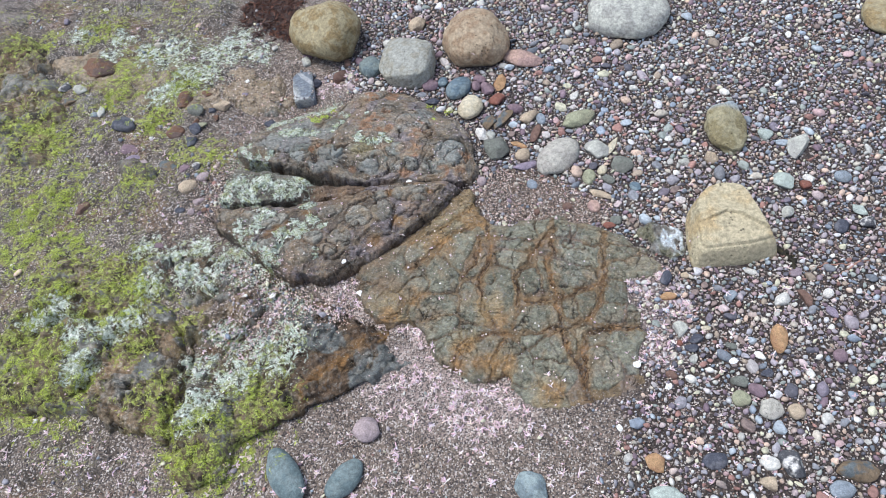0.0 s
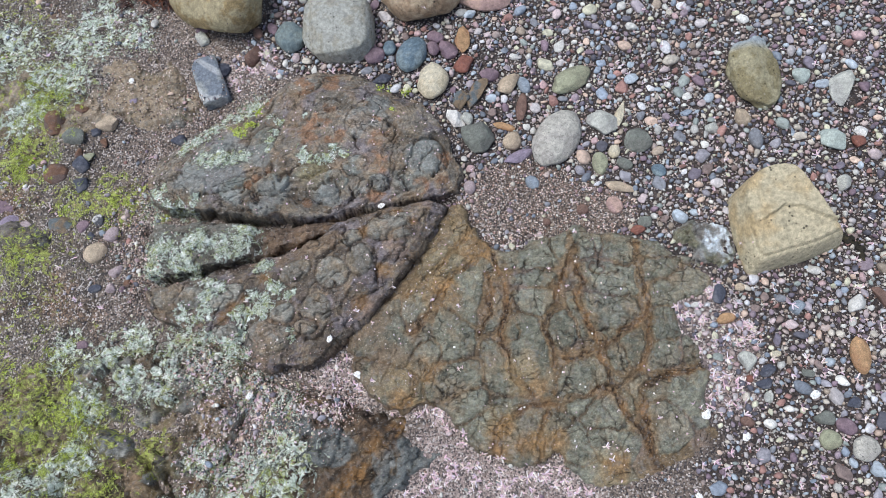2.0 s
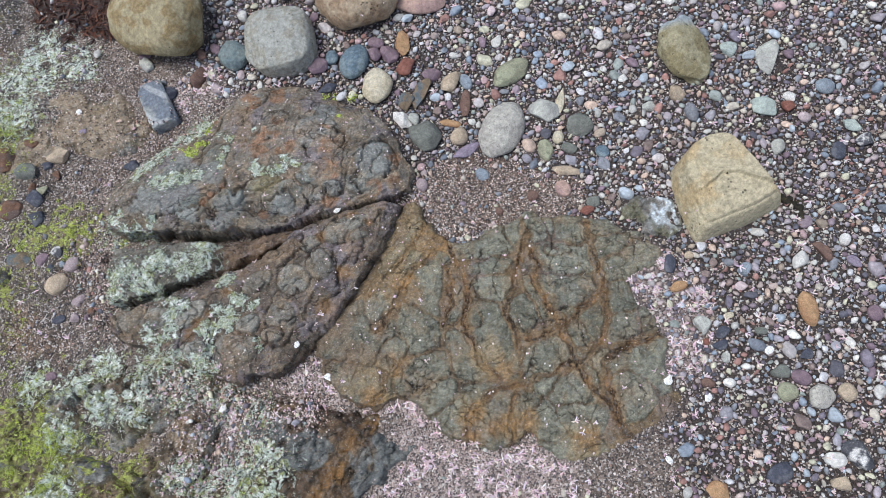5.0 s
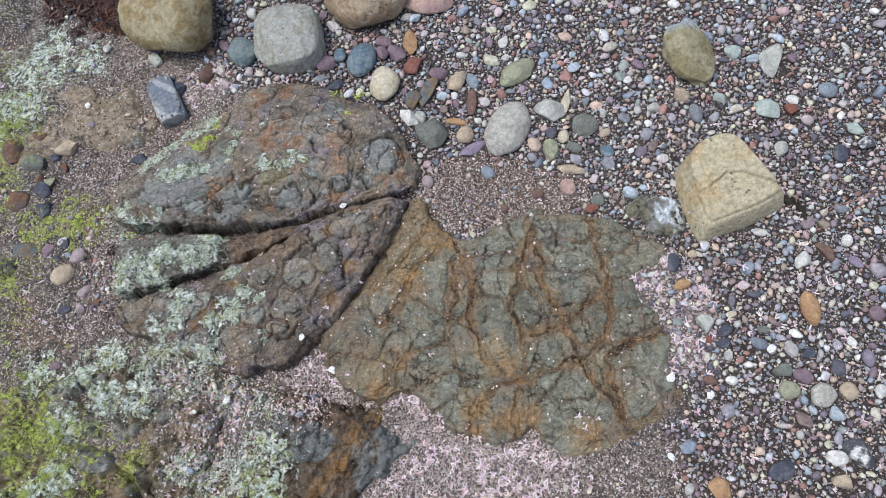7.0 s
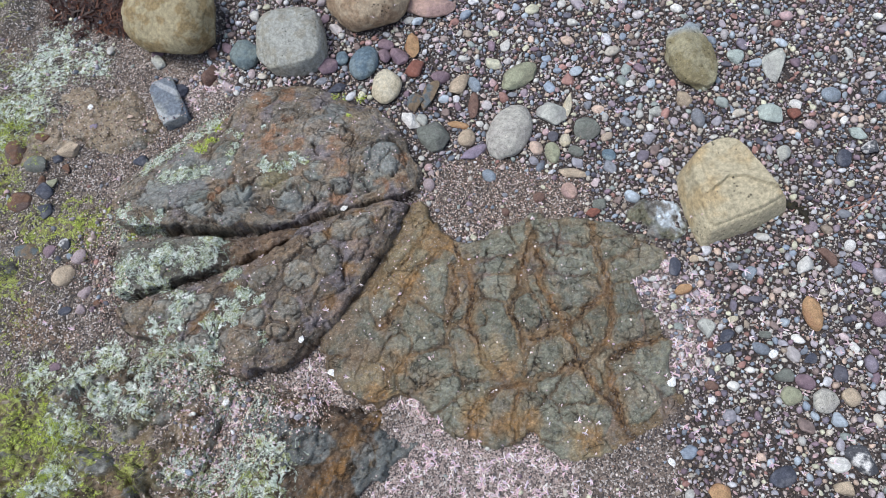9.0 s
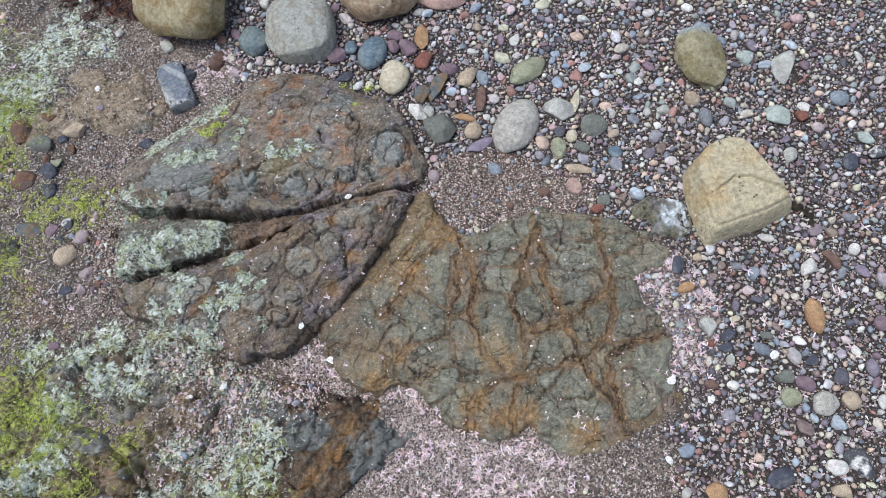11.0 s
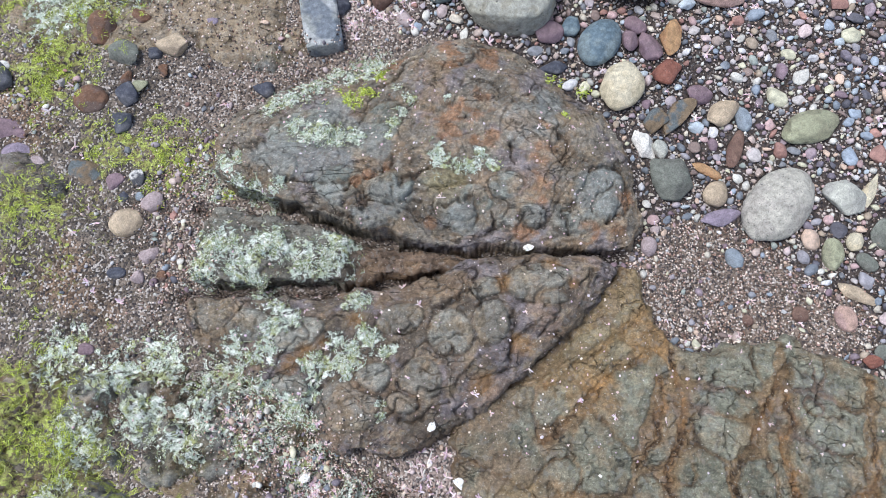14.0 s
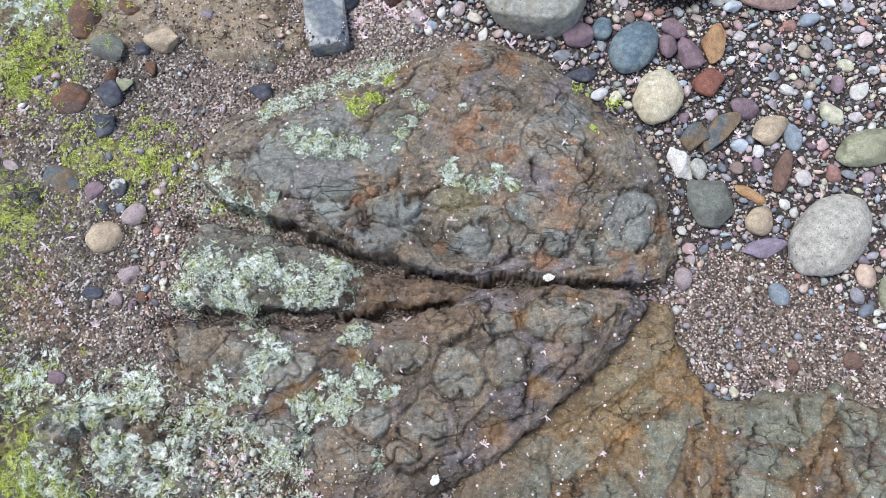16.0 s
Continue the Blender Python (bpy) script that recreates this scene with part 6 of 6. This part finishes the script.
heap("shingle", rest, 2, (0.45, 0.8), "mixed mauve, grey, brown and cream beach pebbles", "pebbles", PEBBLES, 24, 0.45, 1.0, 0.3)
heap("fine_shingle", medium, "split", (0.5, 0.9), "small mixed beach pebbles between the larger ones", "pebbles", PEBBLES, 24, 0.5, 0.9, 0.4)
heap("pea_shingle", small, 1, (0.6, 1.0), "tiny mixed beach pebbles filling the gaps", "pebbles", PEBBLES, 16, 0.7, 0.4, 0.5)

pebble_meshes = []
for k in range(16):
    v, f = lumpy(3, 1300 + k, (0.35, 0.9, 0.6, 0.8)[k % 4], 0.14)
    me = mesh_from("pebble", v, f)
    me.materials.append(PEBBLE_ONE)
    pebble_meshes.append(me)
for k, (x, y, r) in enumerate(single):
    ob = new("pebble", pebble_meshes[k % 16])
    s = (r * rng.uniform(1.0, 1.35), r * rng.uniform(0.75, 1.0), r * rng.uniform(0.5, 0.8))
    ob.matrix_world = Matrix.LocRotScale((x, y, float(ground_height(x, y)) + s[2] * 0.3), Euler((rng.normal() * 0.15, rng.normal() * 0.15, rng.random() * 6.28)), Vector(s))
    tagged(ob, "rounded beach pebble lying in the shingle", "pebble", "beach pebbles")


def sown(count, density):
    x, y = XLO + rng.random(count) * 4.0, YLO + rng.random(count) * 3.0
    ok = rng.random(count) < at_cell(density, x, y)
    return x[ok], y[ok]


grit_density = np.where(rocky, 0.0, np.clip(0.14 + 0.10 * smooth(fbm(gx, gy, 7, 3, 66), -0.1, 0.4) + 0.26 * share_field, 0, 1) * ((gx > -1.5) & (gx < 1.0) & (gy > 0.33) & (gy < 2.1)))
x, y = sown(220000, grit_density)
xs, ys = rng.uniform(-0.14, 0.32, 14000), rng.uniform(1.08, 1.5, 14000)
ok = (rng.random(14000) < at_cell(smooth(pit_field, 0.02, 0.3) * ~rocky, xs, ys))
x, y = np.concatenate([x, xs[ok]]), np.concatenate([y, ys[ok]])
heap("grit", np.column_stack([x, y, rng.uniform(0.0012, 0.0033, len(x)) * (1 - 0.3 * at_cell(pit_field, x, y))]), 0, (0.5, 0.9), "coarse dark and light grit between the stones", "grit", GRITS, 8, 1.1)


bpy.context.view_layer.update()
depsgraph = bpy.context.evaluated_depsgraph_get()
depsgraph.update()


def surface(x, y):
    hit, place, normal, _, ob, _ = scene.ray_cast(depsgraph, Vector((x, y, 1.0)), Vector((0, 0, -1)))
    return place if hit else Vector((x, y, 0))


def shell_bits(name, x, y, label, lo, hi, arms, parent=None):
    """Broken coral weed: flat sprays of short tapered twigs."""
    vs, fs, at = [], [], 0
    ring = np.array([(0, 1), (0.87, -0.5), (-0.87, -0.5)])
    for k in range(len(x)):
        yaw, size = rng.random() * 6.28, rng.uniform(lo, hi)
        base = np.array(surface(x[k], y[k])) + (0, 0, 0.001)
        for arm in range(rng.integers(*arms)):
            a = yaw + rng.uniform(-1.5, 1.5) + 3.14 * (rng.random() < 0.25)
            lift = rng.uniform(0.0, 0.5)
            way = np.array([math.cos(a) * math.cos(lift), math.sin(a) * math.cos(lift), math.sin(lift)])
            side, up = np.array([-math.sin(a), math.cos(a), 0]), np.array([0, 0, 1.0])
            w, far = size * rng.uniform(0.09, 0.19), size * rng.uniform(0.5, 1.1)
            for t, g in ((0.0, 0.8), (0.6, 1.0), (1.0, 0.8)):
                vs.append(base + way * far * t + (np.outer(ring[:, 0], side) * w + np.outer(ring[:, 1], up) * w * 0.6) * g)
            for q in (0, 3):
                for i in range(3):
                    j = (i + 1) % 3
                    fs.append((at + q + i, at + q + j, at + q + 3 + j))
                    fs.append((at + q + i, at + q + 3 + j, at + q + 3 + i))
            fs.append((at + 6, at + 7, at + 8))
            at += 9
    me = mesh_from(name, np.vstack(vs), np.array(fs), False)
    me.materials.append(SHELL)
    ob = new(name, me)
    ob.parent = parent
    return tagged(ob, label, "" if parent else "shell grit", kind="stuff")


seen = (gx > -1.3) & (gx < 1.0) & (gy > 0.33) & (gy < 2.1)
clumps = smooth(fbm(gx, gy, 24, 4, 59, 0.6), -0.35, 0.35)
x, y = sown(130000, np.where(rocky | stony, 0, smooth(pink_field, 0.1, 0.6) * clumps + 0.02 * share_field + 0.07 * share_field * smooth(1.0 - gy, 0.0, 0.3) * clumps + (0.02 + 0.22 * smooth(0.66 - gy, 0.0, 0.1)) * clumps * (1 - share_field)) * seen)
shell_bits("shell_grit", x, y, "broken pinkish white coral weed and shell bits on the sand", 0.004, 0.0125, (4, 9))
for whole, lo, hi, n in ((slab, (-0.34, 0.68), (0.33, 1.22), 45), (wedge, (-0.6, 1.0), (-0.15, 1.25), 12), (boulder, (-0.6, 1.32), (-0.1, 1.62), 10)):
    shell_bits("coral_weed", rng.uniform(lo[0], hi[0], n), rng.uniform(lo[1], hi[1], n), "pinkish white coral weed sprigs", 0.003, 0.009, (5, 11), whole)


def rest_on(x, y):
    return np.array([surface(a, b).z for a, b in zip(x, y)])


LEDGE_GRAVEL = [(-0.62, 0.93, 0.05), (-0.60, 0.87, 0.05), (-0.56, 0.93, 0.03), (-0.64, 0.83, 0.04), (-0.47, 0.90, 0.03), (-0.40, 0.89, 0.02), (-0.56, 0.97, 0.03), (-0.66, 1.03, 0.02), (-0.80, 1.40, 0.03), (-0.81, 1.30, 0.03), (-0.80, 1.22, 0.03),
                (-0.66, 1.64, 0.04), (-0.55, 1.68, 0.05), (-0.83, 1.35, 0.03)]


def beside(spots, count, spread):
    pick = np.array(spots)[rng.integers(0, len(spots), count)]
    x, y = (pick[:, k] + rng.normal(size=count) * pick[:, 2] * spread for k in (0, 1))
    free = ~at_cell(stony, x, y)
    return x[free], y[free]


x, y = beside(LEDGE_GRAVEL, 480, 0.8)
heap("ledge_gravel", np.column_stack([x, y, 0.0022 + 0.0055 * rng.random(len(x)) ** 3]), "split", (0.5, 0.85), "small mauve and grey pebbles caught on the rock ledge", "pebbles", PEBBLES, 12, 0.3, 0.7, 0.4, rest_on)
x, y = beside(LEDGE_GRAVEL + [(-0.72, 1.72, 0.07), (-0.80, 1.66, 0.07), (-0.85, 1.75, 0.07)], 7500, 1.3)
heap("ledge_grit", np.column_stack([x, y, rng.uniform(0.0011, 0.0028, len(x))]), 0, (0.5, 0.9), "brown and pale grit caught on the rock ledge", "grit", GRITS, 8, 0.6, 0.4, 0.4, rest_on)
x, y = beside(LEDGE_GRAVEL[:8], 300, 1.0)
shell_bits("shell_grit", x, y, "pinkish white coral weed bits caught on the rock ledge", 0.003, 0.008, (5, 11))


def barnacles(whole, lo, hi, count):
    """Low white cones a few millimetres wide, all over one rock."""
    vs, fs, at = [], [], 0
    turn = np.linspace(0, 6.283, 7)[:-1]
    for _ in range(count):
        x, y, r = rng.uniform(lo[0], hi[0]), rng.uniform(lo[1], hi[1]), 0.0008 + 0.0020 * rng.random() ** 3
        if not at_cell(rocky, np.array([x]), np.array([y]))[0] or fbm(np.array([x]), np.array([y]), 12, 3, 320)[0] < -0.1:
            continue
        p = np.array(surface(x, y))
        wob = rng.uniform(0.7, 1.3, 6)
        vs.append(np.vstack([p + np.column_stack([np.cos(turn) * r * wob, np.sin(turn) * r * wob, np.full(6, -0.0003)]), p + np.column_stack([np.cos(turn) * r * 0.5, np.sin(turn) * r * 0.5, np.full(6, r * 0.6)])]))
        for i in range(6):
            j = (i + 1) % 6
            fs.append((at + i, at + j, at + 6 + j, at + 6 + i))
        fs += [(at + 6, at + 7, at + 8, at + 9), (at + 6, at + 9, at + 10, at + 11)]
        at += 12
    me = mesh_from("barnacle_crust", np.vstack(vs), np.array(fs), False)
    me.materials.append(SHELL)
    ob = new("barnacle_crust", me)
    ob.parent = whole
    return tagged(ob, "tiny whitish barnacles and shell flecks", kind="stuff")


barnacles(boulder, (-0.76, 1.3), (-0.07, 1.66), 900)
barnacles(wedge, (-0.76, 0.98), (-0.12, 1.27), 500)
barnacles(slab, (-0.35, 0.65), (0.38, 1.26), 600)
barnacles(ledge, (-1.25, 0.5), (-0.55, 1.08), 500)


def weed(name, spots, count, length, width, curl, lift, material, label, seed, parent=None, spread=0.6, gap=-0.05, aligned=0.9, fronds=(4, 8), scale=40):
    """Tufts of thin flat fronds that follow the surface below them."""
    r = np.random.default_rng(seed)
    vs, fs, at = [], [], 0
    weights = np.array([s[2] ** 2 for s in spots])
    at_spot = np.array(spots)[r.choice(len(spots), count, p=weights / weights.sum())]
    xs, ys = (at_spot[:, k] + r.normal(size=count) * at_spot[:, 2] * spread for k in (0, 1))
    grows = fbm(xs, ys, scale, 3, seed) > gap
    for x, y, lead in zip(xs[grows], ys[grows], 3 * gnoise(xs * 7, ys * 7, seed)[grows]):
        place = surface(x, y)
        for _ in range(r.integers(*fronds)):
            a = lead + r.normal() * aligned
            size, w, bend = length * r.uniform(0.5, 1.3), width * r.uniform(0.5, 1.5), r.normal() * curl
            p = np.array(place) + (r.normal(size=3) * (0.003, 0.003, 0.0)) + (0, 0, 0.0005)
            for step in range(4):
                side = np.array([-math.sin(a), math.cos(a), r.normal() * 0.5]) * w * (0.8, 1.1, 0.9, 0.3)[step]
                vs.append(np.array([p - side, p + side]))
                rise = lift * (0.9, 0.4, -0.5, -0.8)[step] * r.uniform(0.3, 1.2)
                p = p + np.array([math.cos(a), math.sin(a), rise]) * size / 3
                a += bend
            for q in (0, 2, 4):
                fs.append((at + q, at + q + 1, at + q + 3, at + q + 2))
            at += 8
    me = mesh_from(name, np.vstack(vs), np.array(fs))
    me.materials.append(material)
    ob = new(name, me)
    ob.parent = parent
    return tagged(ob, label, "" if parent else "algae", kind="stuff")


def crust(whole, spots, count, seed):
    """Bleached, curled algae as a flaky crust on one rock."""
    return weed("algae_crust", spots, count, 0.0055, 0.00042, 1.0, 0.35, PALE_WEED, "bleached pale green algae crust", seed, whole, 0.55, 0.0, 3.0, (6, 13), 42)


crust(boulder, BOULDER_PALE, 1100, 311)
crust(tongue, TONGUE_PALE, 700, 312)
crust(wedge, WEDGE_PALE + WEDGE_WHITE, 700, 313)
crust(None, PALE_SPOTS, 1600, 314)
weed("green_algae", GREEN_SPOTS, 10000, 0.010, 0.00034, 0.9, 0.25, GREEN_WEED, "yellow-green filamentous algae on rock and sand", 302, None, 0.75, 0.02, 0.9, (6, 12), 22)
weed("green_algae", [(-0.551, 1.537, 0.014), (-0.519, 1.551, 0.014), (-0.5, 1.594, 0.011), (-0.533, 1.527, 0.01), (-0.74, 1.378, 0.009), (-0.198, 1.598, 0.007), (-0.221, 1.599, 0.007), (-0.194, 1.523, 0.005), (-0.159, 1.583, 0.007)], 220, 0.006, 0.0007, 0.8, 0.5, GREEN_WEED, "short vivid green algae tufts", 304, boulder, 0.6, -0.2, 2.0)
weed("brown_seaweed", [(-0.78, 2.08, 0.07), (-0.70, 2.02, 0.05), (-0.80, 2.16, 0.07)], 900, 0.03, 0.0018, 0.5, 0.6, BROWN_WEED, "dark brown dried seaweed heap behind the rocks", 303)


# ---- shells, kelp and twigs ----
WHITE_SHELL = stone_material("white_shell", (226, 224, 220), (204, 200, 196), 0.4, 60, 0.1)
KELP = stone_material("dark_kelp", (62, 56, 38), (44, 40, 32), 0.5, 60, 0.05)
TWIG = stone_material("pale_twig", (164, 128, 112), (140, 104, 92), 0.5, 80, 0.1)


def shell_piece(x, y, size, turn, bend, label):
    """A broken, curved piece of shell: a thin dished plate with a ragged rim."""
    r = np.random.default_rng(int(abs(x * 1000) + abs(y * 1000)))
    bm = bmesh.new()
    bmesh.ops.create_grid(bm, x_segments=10, y_segments=6, size=0.5)
    for v in bm.verts:
        a, c = v.co.x * 2, v.co.y * 2
        rim = 1 - 0.25 * abs(math.sin(5 * a + 3 * c + turn))
        v.co = Vector((a * 0.5 * rim, c * (0.32 * (1 - 0.45 * a * a)) + bend * a * a, 0.16 * (1 - a * a) * (1 - 0.5 * c * c)))
    out = bmesh.ops.solidify(bm, geom=bm.faces[:], thickness=0.06)
    bmesh.ops.scale(bm, vec=Vector((size,) * 3), verts=bm.verts)
    me = bpy.data.meshes.new("shell")
    bm.to_mesh(me)
    bm.free()
    me.materials.append(WHITE_SHELL)
    ob = new("shell", me)
    ob.matrix_world = Matrix.Translation(surface(x, y) + Vector((0, 0, size * 0.03))) @ Matrix.Rotation(turn, 4, "Z")
    return tagged(ob, label, "shell")


shell_piece(0.293, 0.753, 0.024, 0.3, 0.25, "curved white shell fragment on the slab edge")
shell_piece(0.355, 0.704, 0.022, 1.2, 0.1, "chalky white shell fragment on gravel")
shell_piece(0.243, 0.615, 0.018, 2.0, 0.0, "small white shell fragment on sand")
shell_piece(-0.569, 0.947, 0.017, 0.7, 0.0, "small round white shell on silt")
shell_piece(-0.348, 0.949, 0.020, 2.4, 0.1, "white shell bit beside the slab")
shell_piece(-0.250, 1.303, 0.022, 0.9, 0.1, "bright white shell wedged in the rock cleft")
shell_piece(-0.390, 1.023, 0.018, 1.1, 0.2, "long white shell piece in a rock hollow")
shell_piece(0.495, 0.754, 0.022, 0.4, 0.0, "white shell fragment on shingle")
shell_piece(-0.799, 1.750, 0.020, 1.9, 0.0, "white shell fragment on brown rock")


def strand(name, points, width, material, label, category, flat=0.35):
    """A bent strand lying on the shingle: a tapered tube pressed flat."""
    n, vs, fs = 24, [], []
    pts = np.array(points)
    t = np.linspace(0, len(pts) - 1, n)
    path = np.column_stack([np.interp(t, np.arange(len(pts)), pts[:, k]) for k in (0, 1)])
    ring = np.linspace(0, 2 * np.pi, 7)[:-1]
    for k in range(n):
        way = path[min(k + 1, n - 1)] - path[max(k - 1, 0)]
        side = np.array([-way[1], way[0]]) / np.linalg.norm(way)
        w = width * (0.25 + 0.75 * math.sin(math.pi * (k + 0.5) / n)) * (1 + 0.25 * math.sin(k * 1.9))
        z = surface(*path[k]).z + w * flat
        for a in ring:
            p = path[k] + side * math.cos(a) * w
            vs.append((p[0], p[1], z + math.sin(a) * w * flat))
        if k:
            fs += [((k - 1) * 6 + i, (k - 1) * 6 + (i + 1) % 6, k * 6 + (i + 1) % 6, k * 6 + i) for i in range(6)]
    me = mesh_from(name, np.array(vs), np.array(fs))
    me.materials.append(material)
    return tagged(new(name, me), label, category)


strand("kelp_strand", [(0.632, 1.105), (0.640, 1.060), (0.662, 1.030), (0.676, 1.012), (0.672, 0.985)], 0.009, KELP, "dark olive kelp strand lying beside the sandstone block", "seaweed")
strand("kelp_strand", [(0.628, 1.090), (0.648, 1.045), (0.668, 1.035), (0.690, 1.020)], 0.006, KELP, "thin dark kelp strand lying beside the sandstone block", "seaweed")
strand("twig", [(0.700, 0.985), (0.745, 1.000), (0.800, 0.998), (0.860, 1.012)], 0.0018, TWIG, "thin pale reddish twig lying on shingle", "twig", 1.0)
strand("twig", [(0.745, 0.960), (0.800, 0.990), (0.850, 1.030)], 0.0016, TWIG, "thin curved reddish stem lying on shingle", "twig", 1.0)
